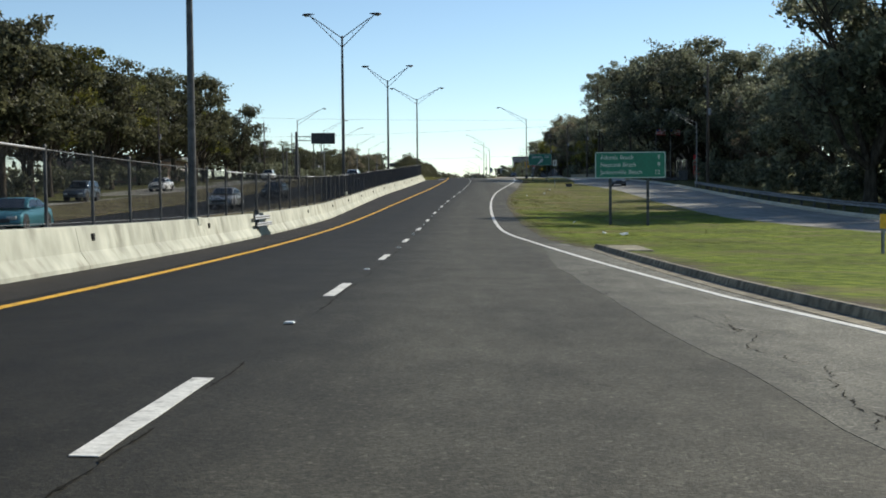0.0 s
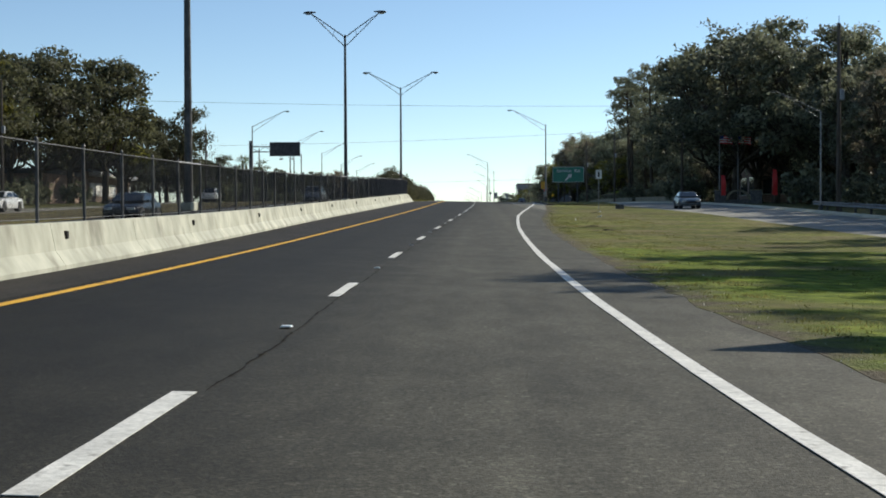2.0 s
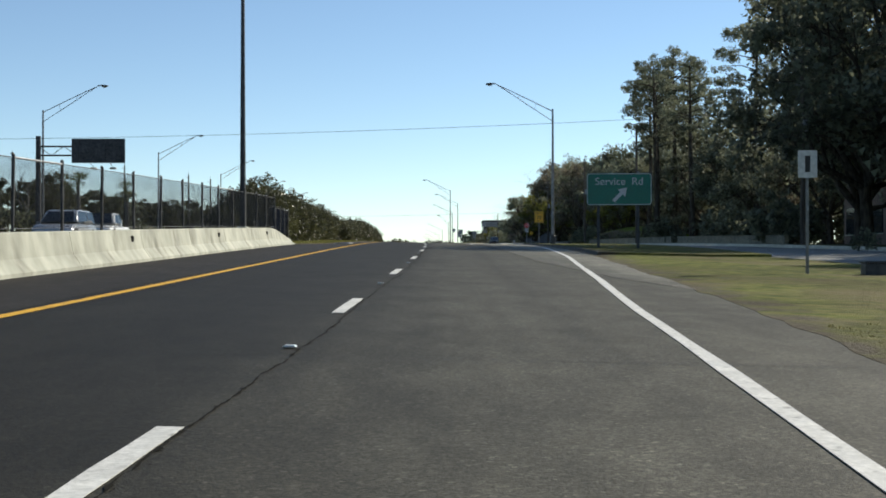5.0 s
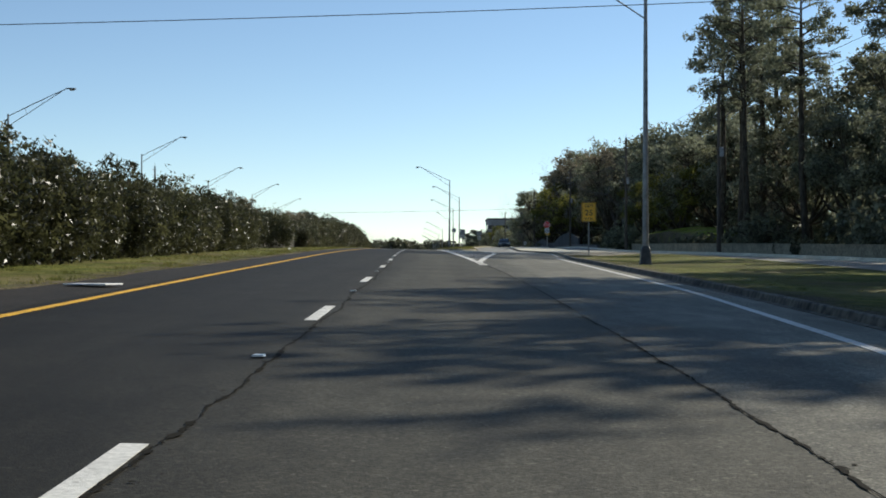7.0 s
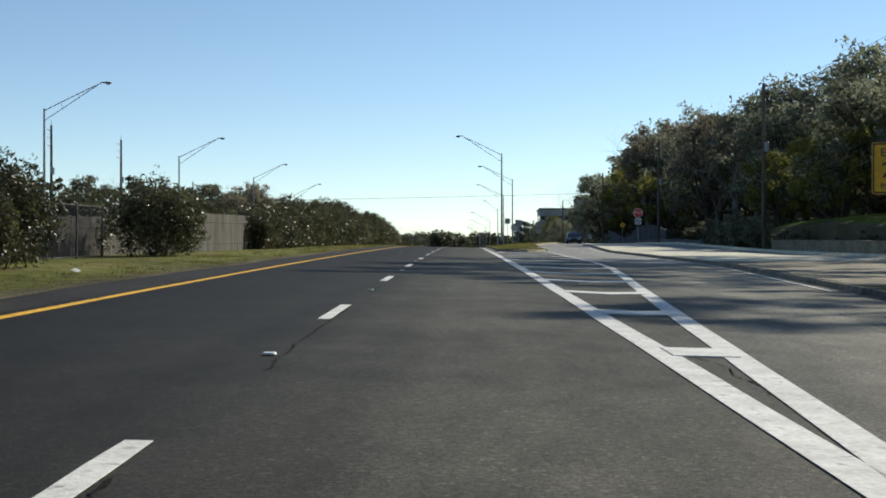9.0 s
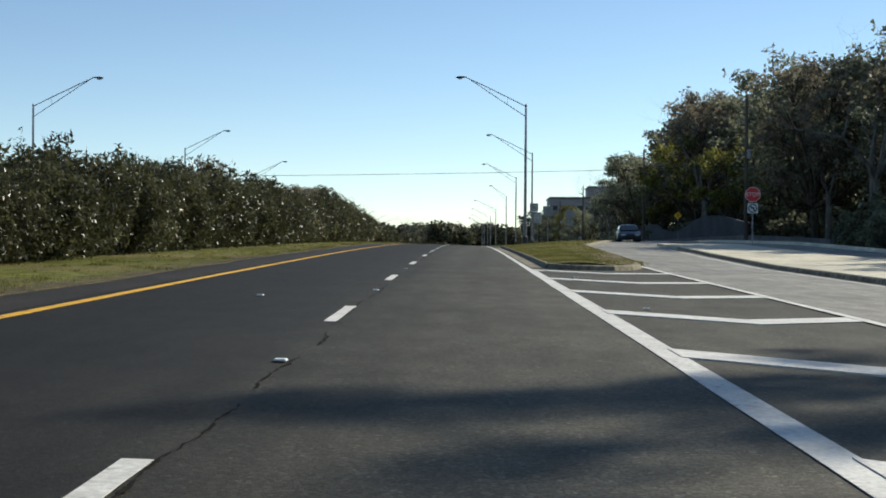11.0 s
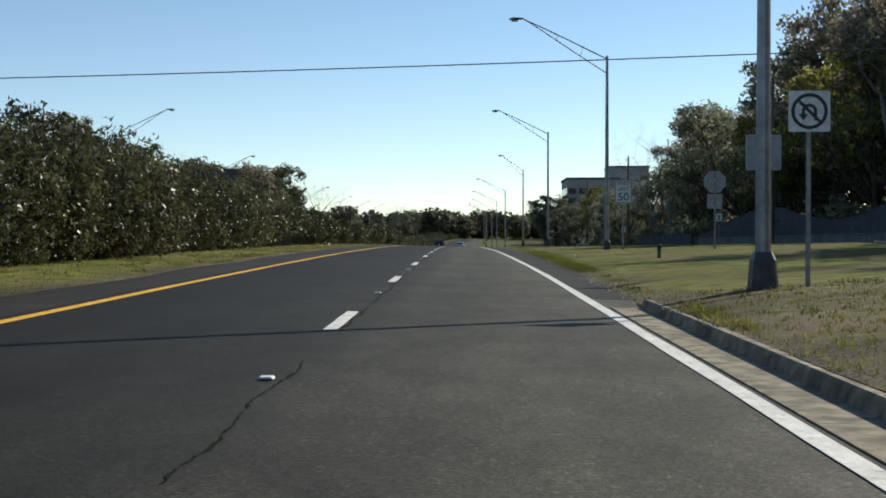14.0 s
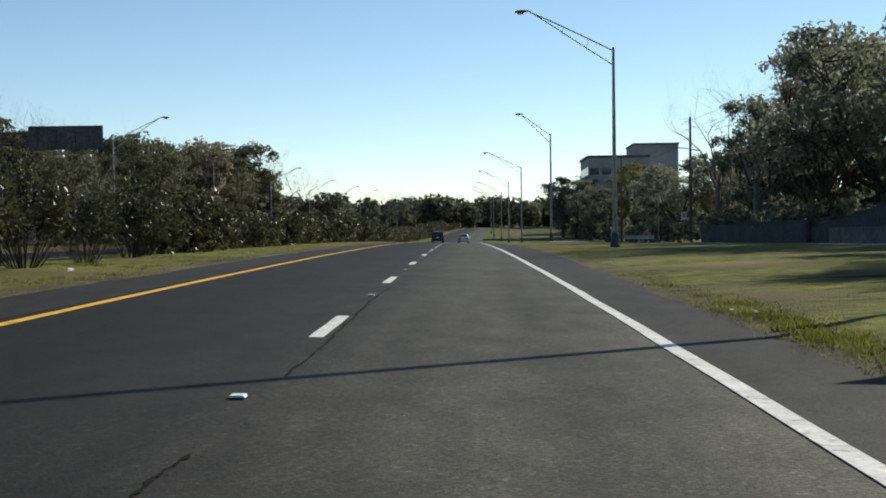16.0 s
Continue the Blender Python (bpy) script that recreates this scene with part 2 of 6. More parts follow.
PALE_KERB = material("pale_kerb_concrete", (0.155, 0.136, 0.092), (0.32, 0.285, 0.195), 6.0, 0.9, 0.4, 30.0, stain=0.25, stain_scale=0.9)
GROUND = material("ground", (0.05, 0.06, 0.015), (0.14, 0.13, 0.05), 0.8, 0.95, 0.6, 12.0, stain=0.3, stain_scale=0.06, spec=0.1)
DIRT = material("roadside_dirt", (0.07, 0.06, 0.045), (0.17, 0.15, 0.11), 7.0, 0.95, 0.7, 40.0, stain=0.35, stain_scale=1.2, spec=0.1)
BLADE = material("grass_blade", (0.09, 0.105, 0.022), (0.22, 0.2, 0.07), 0.7, 0.8, 0.0, stain=0.3, stain_scale=0.3, leaf=0.5, spec=0.2)
GREEN_BLADE = material("green_blade", (0.07, 0.09, 0.014), (0.15, 0.168, 0.035), 0.7, 0.8, 0.0, stain=0.3, stain_scale=0.3, leaf=0.5, spec=0.2)
GALV = material("galvanised_steel", (0.2, 0.2, 0.2), (0.31, 0.31, 0.305), 5.0, 0.45, 0.05, metal=0.6, stain=0.15, stain_scale=1.0)
DARK_STEEL = material("weathered_steel", (0.05, 0.052, 0.055), (0.1, 0.1, 0.1), 5.0, 0.55, 0.05, metal=0.5, stain=0.2, stain_scale=1.0)
BLACK = plain("black_rubber", (0.015, 0.015, 0.016), 0.7)
HOLE = plain("drain_dark", (0.02, 0.018, 0.016), 0.9)
BARK = material("bark", (0.035, 0.028, 0.02), (0.1, 0.085, 0.065), 6.0, 0.95, 0.6, 14.0, stretch=(1, 1, 0.3), spec=0.1, bump_dist=0.04)
GREY_BARK = material("grey_bark", (0.1, 0.09, 0.08), (0.2, 0.19, 0.17), 6.0, 0.95, 0.4, 14.0, stretch=(1, 1, 0.3), spec=0.1, bump_dist=0.03)
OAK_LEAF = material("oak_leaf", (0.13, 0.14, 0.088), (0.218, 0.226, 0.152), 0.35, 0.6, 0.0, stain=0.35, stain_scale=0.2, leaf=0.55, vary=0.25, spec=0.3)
# darker copy of oak_leaf: lowers the light on the left trees by colour
LEFT_LEAF = material("dimmed_oak_leaf", (0.064, 0.068, 0.037), (0.122, 0.122, 0.068), 0.35, 0.6, 0.0, stain=0.35, stain_scale=0.2, leaf=0.55, vary=0.25, spec=0.25)
RUSSET_LEAF = material("russet_leaf", (0.17, 0.145, 0.1), (0.28, 0.24, 0.165), 0.35, 0.6, 0.0, stain=0.35, stain_scale=0.2, leaf=0.5, vary=0.2, spec=0.3)
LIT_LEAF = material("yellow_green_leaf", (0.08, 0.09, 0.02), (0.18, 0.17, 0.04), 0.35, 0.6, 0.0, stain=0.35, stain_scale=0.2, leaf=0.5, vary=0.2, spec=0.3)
PINE_LEAF = material("pine_needle", (0.125, 0.138, 0.09), (0.21, 0.22, 0.15), 0.5, 0.6, 0.0, stain=0.3, stain_scale=0.2, leaf=0.5, vary=0.2, spec=0.3)
OLEANDER = material("oleander_leaf", (0.028, 0.032, 0.0145), (0.088, 0.088, 0.04), 0.8, 0.36, 0.0, stain=0.35, stain_scale=0.35, leaf=0.55, vary=0.3, spec=0.4)
PALM_LEAF = material("palm_leaf", (0.05, 0.07, 0.015), (0.12, 0.13, 0.03), 1.0, 0.5, 0.0, leaf=0.4, vary=0.2)
WOOD_POLE = material("pole_wood", (0.06, 0.05, 0.04), (0.14, 0.12, 0.1), 5.0, 0.9, 0.4, 20.0, stretch=(1, 1, 0.1), spec=0.1)
FENCE_WOOD = material("fence_wood", (0.07, 0.066, 0.058), (0.15, 0.141, 0.124), 6.0, 0.9, 0.4, 20.0, stretch=(1, 1, 0.1), spec=0.1)
SIGN_GREEN = plain("sign_green", (0.005, 0.16, 0.1), 0.4)
SIGN_WHITE = plain("sign_white", (0.58, 0.59, 0.57), 0.4)
RAIL = material("weathered_rail", (0.13, 0.13, 0.13), (0.24, 0.24, 0.235), 5.0, 0.6, 0.05, metal=0.3, stain=0.2, stain_scale=0.8)
SIGN_YELLOW = plain("sign_yellow", (0.8, 0.42, 0.02), 0.4)
SIGN_BLACK = plain("sign_black", (0.02, 0.02, 0.02), 0.5)
SIGN_RED = plain("sign_red", (0.55, 0.02, 0.02), 0.45)
SIGN_BACK = plain("sign_back", (0.3, 0.31, 0.32), 0.5, 0.4)
BLUE_CLOTH = plain("blue_cloth", (0.03, 0.05, 0.2), 0.8)
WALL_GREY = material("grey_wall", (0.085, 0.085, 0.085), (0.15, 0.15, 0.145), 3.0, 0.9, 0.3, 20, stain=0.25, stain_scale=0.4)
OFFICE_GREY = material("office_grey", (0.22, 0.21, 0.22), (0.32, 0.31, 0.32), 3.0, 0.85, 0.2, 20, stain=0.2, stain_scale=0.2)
# WALL_GREY lowered so that the trees' shade sits in the colour
WALL_DARK = material("shade_toned_wall", (0.028, 0.031, 0.036), (0.06, 0.064, 0.07), 3.0, 0.9, 0.3, 20, stain=0.3, stain_scale=0.3)
WALL_BROWN = material("brown_wall", (0.2, 0.14, 0.11), (0.32, 0.23, 0.18), 4.0, 0.9, 0.3, 20, stain=0.2, stain_scale=0.3)
WALL_WHITE = material("white_wall", (0.66, 0.66, 0.63), (0.8, 0.8, 0.78), 3.0, 0.85, 0.2, 20, stain=0.15, stain_scale=0.4)
ROOF_DARK = material("dark_roof", (0.06, 0.06, 0.065), (0.12, 0.12, 0.12), 8.0, 0.9, 0.3, 30)
GLASS = plain("dark_glass", (0.02, 0.025, 0.03), 0.06, spec=0.8)
CHROME = plain("chrome", (0.6, 0.6, 0.62), 0.15, 1.0)
LAMP_GLASS = plain("lamp_glass", (0.5, 0.52, 0.5), 0.15)
LITTER = plain("litter_white", (0.75, 0.75, 0.73), 0.7)
TAIL = plain("tail_lamp", (0.4, 0.01, 0.01), 0.2)
REFLECTOR = plain("marker_white", (0.8, 0.8, 0.76), 0.3)


# ---- mesh helpers ----
class Geo:
    """Collects faces for one mesh."""

    def __init__(self):
        self.v, self.f = [], []

    def add(self, verts, faces):
        n = len(self.v)
        self.v += [tuple(p) for p in verts]
        self.f += [tuple(n + i for i in f) for f in faces]
        return self

    def box(self, x, y, z, sx, sy, sz, m=None, chamfer=0.0):
        """A box centred at x, y with its foot at z; chamfer cuts its upright and top edges."""
        hx, hy = sx / 2, sy / 2
        if chamfer:
            c = chamfer

            def ring(hx, hy, zz):
                return [(-hx + c, -hy, zz), (hx - c, -hy, zz), (hx, -hy + c, zz), (hx, hy - c, zz), (hx - c, hy, zz), (-hx + c, hy, zz), (-hx, hy - c, zz), (-hx, -hy + c, zz)]

            rings = [ring(hx - c * 0.6, hy - c * 0.6, 0), ring(hx, hy, c), ring(hx, hy, sz - c), ring(hx - c * 0.6, hy - c * 0.6, sz)]
            vs = [p for r in rings for p in r]
            fs = [tuple(range(7, -1, -1)), tuple(range(24, 32))]
            for k in range(3):
                for i in range(8):
                    j = (i + 1) % 8
                    fs.append((k * 8 + i, k * 8 + j, k * 8 + 8 + j, k * 8 + 8 + i))
        else:
            vs = [(a * hx, b * hy, c) for c in (0, sz) for a, b in ((-1, -1), (1, -1), (1, 1), (-1, 1))]
            fs = [(3, 2, 1, 0), (4, 5, 6, 7), (0, 1, 5, 4), (1, 2, 6, 5), (2, 3, 7, 6), (3, 0, 4, 7)]
        vs = [Vector(p) + Vector((x, y, z)) for p in vs]
        if m is not None:
            vs = [m @ p for p in vs]
        return self.add(vs, fs)

    def tube(self, pts, radii, sides=8, caps=True):
        pts = [Vector(p) for p in pts]
        if not hasattr(radii, "__len__"):
            radii = [radii] * len(pts)
        vs, fs = [], []
        for i, p in enumerate(pts):
            d = (pts[min(i + 1, len(pts) - 1)] - pts[max(i - 1, 0)]).normalized()
            u = d.cross(Vector((0, 0, 1)) if abs(d.z) < 0.9 else Vector((1, 0, 0))).normalized()
            w = d.cross(u)
            vs += [p + radii[i] * (math.cos(2 * math.pi * k / sides) * u + math.sin(2 * math.pi * k / sides) * w) for k in range(sides)]
        for i in range(len(pts) - 1):
            for k in range(sides):
                j = (k + 1) % sides
                fs.append((i * sides + k, i * sides + j, (i + 1) * sides + j, (i + 1) * sides + k))
        if caps:
            fs.append(tuple(range(sides - 1, -1, -1)))
            fs.append(tuple(range((len(pts) - 1) * sides, len(pts) * sides)))
        return self.add(vs, fs)

    def prism(self, outline, depth, m):
        """An outline in x, z pushed along y by depth, placed by m."""
        n = len(outline)
        vs = [m @ Vector((x, 0, z)) for x, z in outline] + [m @ Vector((x, depth, z)) for x, z in outline]
        fs = [tuple(range(n)), tuple(range(2 * n - 1, n - 1, -1))] + [(i, n + i, n + (i + 1) % n, (i + 1) % n) for i in range(n)]
        return self.add(vs, fs)

    def mesh(self, name, mat):
        me = bpy.data.meshes.new(name)
        me.from_pydata(self.v, [], self.f)
        me.materials.append(mat)
        return me

    def make(self, name, mat, parent=None, label="", smooth=False):
        me = self.mesh(name, mat)
        if smooth:
            me.shade_smooth()
        ob = new(name, me)
        if parent is not None:
            ob.parent = parent
        if label:
            ob["label"] = label
        return ob


def empty(name, m, label, category, group="", kind=""):
    ob = new(name)
    ob.empty_display_size = 0.3
    ob.matrix_basis = m
    return tagged(ob, label, category, group, kind)


def facing(g):
    """Turns all faces of a closed Geo outwards."""
    me = bpy.data.meshes.new("t")
    me.from_pydata(g.v, [], g.f)
    bm = bmesh.new()
    bm.from_mesh(me)
    bmesh.ops.recalc_face_normals(bm, faces=bm.faces)
    bm.to_mesh(me)
    g.v, g.f = [tuple(v.co) for v in me.vertices], [tuple(p.vertices) for p in me.polygons]
    bm.free()
    bpy.data.meshes.remove(me)
    return g


def ribbon(name, y0, y1, left, right, up, mat, step=4.0, cols=1, rough=0.0, skirt=0.1, edge=0.0, parent=None, crown=0.0, soft=False, rise=None):
    """A strip of paving or turf along the road between two offsets, with its sides turned down by skirt."""
    rnd = random.Random(name + str(y0))
    ys = np.arange(y0, y1 + step * 0.5, step)
    ys[-1] = y1
    g = Geo()
    rows = []
    for y in ys:
        a = left(y) + rnd.uniform(-edge, edge)
        b = right(y) + rnd.uniform(-edge, edge)
        u = up(y) if callable(up) else up
        row = [at(y, a, u - skirt)] if not soft else [at(y, a, 0.004 - skirt)]
        for k in range(cols + 1):
            f = k / cols
            row.append(at(y, a + (b - a) * f, u + crown * 4 * f * (1 - f) + (rnd.uniform(-rough, rough) if 0 < k < cols else 0) if not soft or k else 0.004))
        row.append(at(y, b, u - skirt))
        if rise:
            for k in range(cols + 3):
                row[k].z += rise(y) * min(1.0, max(0.0, (k - 1) / cols))
        rows.append(row)
    w = cols + 3
    vs = [p for r in rows for p in r]
    fs = [(i * w + k, i * w + k + 1, (i + 1) * w + k + 1, (i + 1) * w + k) for i in range(len(rows) - 1) for k in range(w - 1)]
    n = (len(rows) - 1) * w
    fs += [tuple(range(w - 1, -1, -1)), tuple(range(n, n + w))]
    ob = g.add(vs, fs).make(name, mat, parent)
    uv = ob.data.uv_layers.new(name="lane")
    co = [(v[0] - rx(v[1]), abs(v[0] - rx(v[1]) - left(v[1]))) for v in g.v]
    uv.data.foreach_set("uv", [c for l in ob.data.loops for c in co[l.vertex_index]])
    return ob


def const(v):
    return lambda y: v


def keyed(*pairs):
    return lambda y: span(pairs, y)
# ---- ground ----
def ground_sheet():
    lats = [-2500, -1200, -600, -300, -150, -90, -60, -45, -36, -28, -20, -14, -10, -8, 0, 4, 8, 12, 16, 20, 25, 30, 36, 45, 60, 90, 150, 300, 600, 1200, 2500]
    ys = list(range(-120, 861, 12)) + [900, 960, 1050, 1200, 1500, 2000, 2600, 3200]
    ys = [-2000, -900, -400, -200] + ys
    rnd = random.Random(3)
    g = Geo()
    for y in ys:
        for l in lats:
            low = -0.16 if abs(l) < 30 else -0.16 + rnd.uniform(-0.15, 0.25)
            far = min(1.0, max(0.0, (abs(l) - 60) / 240))
            p = at(y, l, low)
            p.z = p.z * (1 - far) + 2.0 * far
            g.v.append(tuple(p))
    w = len(lats)
    g.f = [(i * w + k, i * w + k + 1, (i + 1) * w + k + 1, (i + 1) * w + k) for i in range(len(ys) - 1) for k in range(w - 1)]
    return tagged(g.make("ground", GROUND), "level grassy ground with patches of dry turf", "ground", kind="structure")


ground_sheet()

# ---- carriageway ----
EXIT_IN = keyed((146, 6.4), (154, 4.9), (166, 3.9), (178, 3.66), (221, 3.66), (276, 9.0))
SLIP_UP = keyed((318, 0.0), (332, 0.12), (347, 0.32), (365, 0.62), (400, 0.78), (430, 0.5), (520, 0.0))  # the slip road climbs
GORE = keyed((221, 3.5), (226, 3.62), (234, 4.2), (241, 4.72), (250, 5.42), (258, 6.1), (266, 6.72), (275, 7.1), (302, 7.5), (312, 7.62), (330, 8.25), (347, 8.7))
BARRIER_FOOT = keyed((-120, -5.2), (70, -5.25), (112, -6.35), (125, -6.55), (190, -6.6))
RIGHT_ASPHALT = keyed((-120, 8.2), (0, 7.1), (15, 6.7), (22, 6.4), (40, 6.0), (47, 5.3), (60, 5.1), (110, 5.0), (126, 5.2), (145, 6.0), (174, 7.0),
                      (190, 7.4), (218, 8.1), (239, 8.9), (248, 9.7), (275, 12.0), (300, 12.3), (318, 12.6), (347, 13.9))
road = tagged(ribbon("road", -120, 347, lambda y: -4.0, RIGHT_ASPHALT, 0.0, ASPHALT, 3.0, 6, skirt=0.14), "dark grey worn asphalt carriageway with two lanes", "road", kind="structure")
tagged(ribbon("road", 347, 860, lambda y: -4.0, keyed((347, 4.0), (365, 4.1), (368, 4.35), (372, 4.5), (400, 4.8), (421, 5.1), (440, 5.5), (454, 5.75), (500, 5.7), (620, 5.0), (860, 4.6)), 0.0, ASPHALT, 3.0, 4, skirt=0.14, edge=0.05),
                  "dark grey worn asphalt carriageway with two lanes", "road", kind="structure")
tagged(ribbon("road", 347, 400, keyed((347, 8.4), (356, 10.0), (368, 12.3), (382, 14.6), (400, 18.2)), keyed((347, 13.9), (360, 15.6), (375, 18.0), (400, 25.0)), SLIP_UP, SERVICE, 3.0, 2),
       "grey asphalt slip road curving to the service road", "road", kind="structure")
tagged(ribbon("left_shoulder", -120, 860, keyed((-120, -5.35), (70, -5.4), (112, -6.5), (190, -6.7), (196, -5.6), (230, -5.1), (330, -5.1), (415, -5.45), (860, -5.4)), const(-3.95), 0.004, SHOULDER, 3.0, 2, edge=0.05, skirt=0.02),
       "nearly black asphalt shoulder strip beside the yellow line", "shoulder", kind="structure")
tagged(ribbon("right_shoulder", 368, 620, const(3.6), keyed((368, 4.5), (385, 4.7), (407, 5.0), (421, 5.1), (440, 5.5), (454, 5.75), (500, 5.7), (620, 5.0)), 0.004, DARK_ASPHALT, 3.0, 2, edge=0.07, skirt=0.02),
       "dark asphalt shoulder strip beside the white line", "shoulder", kind="structure")
tagged(ribbon("service_road", -120, 420, keyed((-120, 20.5), (56, 19.6), (75, 17.4), (140, 16.9), (178, 13.8), (200, 15.5), (250, 18.6), (280, 19.3), (356, 19.3), (420, 18.4)), keyed((-120, 25.4), (420, 25.4)), lambda y: SLIP_UP(y) - 0.06, SERVICE, 4.0, 2),
       "pale grey asphalt service road running alongside", "road", kind="structure")
tagged(ribbon("service_road", 420, 660, const(18.4), const(25.4), lambda y: SLIP_UP(y) - 0.06, SERVICE, 6.0, 2), "pale grey asphalt service road running alongside", "road", kind="structure")
tagged(ribbon("opposite_road", -120, 860, keyed((-120, -20.5), (860, -22.5)), keyed((-120, -13.0), (200, -14.0), (860, -14.5)), -0.1, ASPHALT, 6.0, 2), "grey asphalt carriageway for the opposite traffic", "road", kind="structure")
tagged(ribbon("frontage_road", -120, 860, const(-38.0), const(-30.0), -0.08, SERVICE, 6.0, 2), "pale grey asphalt frontage road in front of the trees", "road", kind="structure")

tagged(ribbon("slip_road", 276, 347, lambda y: GORE(y) + 0.16, lambda y: RIGHT_ASPHALT(y) - 0.1, lambda y: 0.008 + SLIP_UP(y), SERVICE, 3.0, 2, skirt=0.03), "pale grey asphalt of the slip road", "road", kind="structure")

tagged(ribbon("merge_area", -120, 44, keyed((-120, 4.3), (0, 4.1), (30, 4.0), (44, 4.6)), lambda y: RIGHT_ASPHALT(y) - 0.2, 0.003, WORN_ASPHALT, 1.0, 2, skirt=0.004, edge=0.05), "rough worn paler asphalt of the merging lane", "road", kind="structure")
tagged(ribbon("exit_lane", 147, 276, lambda y: max(3.66, min(max(GORE(y), EXIT_IN(y)) if y < 200 else GORE(y), EXIT_IN(y))), lambda y: RIGHT_ASPHALT(y) - 0.05, 0.003, WORN_ASPHALT, 3.0, 2, skirt=0.004), "rough worn paler asphalt of the exit lane", "road", kind="structure")

# markings
LINE_UP = 0.009


def painted(name, y0, y1, left, right, mat, parent, step=2.5, edge=0.008, up=LINE_UP):
    return ribbon(name, y0, y1, left, right, up, mat, step, 1, skirt=0.004, edge=edge, parent=parent)


painted("yellow_edge_line", -60, 620, const(-3.74), const(-3.58), YELLOW_PAINT, road)
EDGE = keyed((-60, 8.2), (0, 7.2), (14.4, 6.4), (19.6, 5.9), (28.4, 5.4), (36, 4.95), (41.5, 4.6), (46, 4.3), (50.5, 3.92), (56, 3.66), (62, 3.58), (95, 3.54), (108, 3.49), (120, 3.53), (130, 3.62), (143, 4.05), (160, 4.85),
             (173, 5.57), (187, 6.2), (200, 6.9), (216, 7.4), (227, 7.9), (243, 8.65))
painted("white_edge_line", -60, 243, lambda y: EDGE(y) - 0.08, lambda y: EDGE(y) + 0.08, WHITE_PAINT, road, edge=0.012)
painted("white_edge_line", 221, 620, lambda y: 3.45, lambda y: 3.62 if y > 310 else 3.72, WHITE_PAINT, road, edge=0.01)
painted("gore_line", 221, 268, lambda y: GORE(y) - 0.12, lambda y: GORE(y) + 0.14, WHITE_PAINT, road)
painted("gore_line", 268, 346, lambda y: GORE(y) - 0.09, lambda y: GORE(y) + 0.09, WHITE_PAINT, road, up=lambda y: 0.02 + SLIP_UP(y))
RAMP_EDGE = keyed((250, 9.5), (275, 11.7), (300, 11.95), (318, 12.2), (347, 13.3))
painted("white_edge_line", 250, 346, lambda y: RAMP_EDGE(y) - 0.06, lambda y: RAMP_EDGE(y) + 0.06, WHITE_PAINT, road, up=lambda y: 0.02 + SLIP_UP(y))
for k in range(13):
    y = 234.6 + 6.18 * k
    w, bend = GORE(y) - 3.75, min(1.3, 0.26 * k)
    g = Geo()
    mid = 3.75 + w * 0.5
    lo = [at(y, 3.66, 0.016), at(y - bend, mid, 0.016), at(y, 3.78 + w, 0.016)]
    hi = [at(y + 0.85, 3.66, 0.016), at(y - bend + 0.85, mid, 0.016), at(y + 0.85, 3.78 + w, 0.016)]
    vs = lo + hi + [p - Vector((0, 0, 0.016)) for p in lo + hi]
    g.add(vs, [(0, 1, 4, 3), (1, 2, 5, 4), (0, 6, 7, 1), (1, 7, 8, 2), (3, 4, 10, 9), (4, 5, 11, 10)])
    g.make("gore_stripe", WHITE_PAINT, road)

# broken lane line: ten feet of paint in every forty
DASH0, CYCLE = 9.755, 12.192
for k in range(-3, 48):
    y = DASH0 + CYCLE * k
    r = random.Random(k)
    painted("lane_dash", y - 3.05 + r.uniform(-0.05, 0.05), y, lambda v: -0.08, lambda v: 0.075, WHITE_PAINT, road, step=0.6, edge=0.006)


def road_marker():
    """A raised pavement marker: a low bevelled block with a reflecting face."""
    ob = empty("road_marker", stand(DASH0 + 4.6, 0.02, 0.012), "raised white reflective road marker on the lane line", "road marker", "markers on the lane line")
    Geo().prism([(-0.06, 0), (0.06, 0), (0.045, 0.016), (-0.045, 0.016)], 0.12, pose(0, -0.06, 0)).make("body", REFLECTOR, ob)
    g = Geo()
    g.add([(-0.05, -0.064, 0.004), (0.05, -0.064, 0.004), (0.042, -0.062, 0.017), (-0.042, -0.062, 0.017)], [(0, 1, 2, 3)])
    g.make("reflector", SIGN_WHITE, ob, "white reflecting face")
    return ob


marker = road_marker()
for k in range(1, 40):
    copy_thing(marker, stand(DASH0 + CYCLE * k + 4.6, 0.02 + random.Random(k).uniform(-0.03, 0.03), 0.012))
for k in range(3):
    copy_thing(marker, stand(291.5 + 12.2 * k, 4.4, 0.012))
    copy_thing(marker, stand(292.0 + 12.2 * k, -1.6 + 0.05 * k, 0.012)) if k == 0 else None


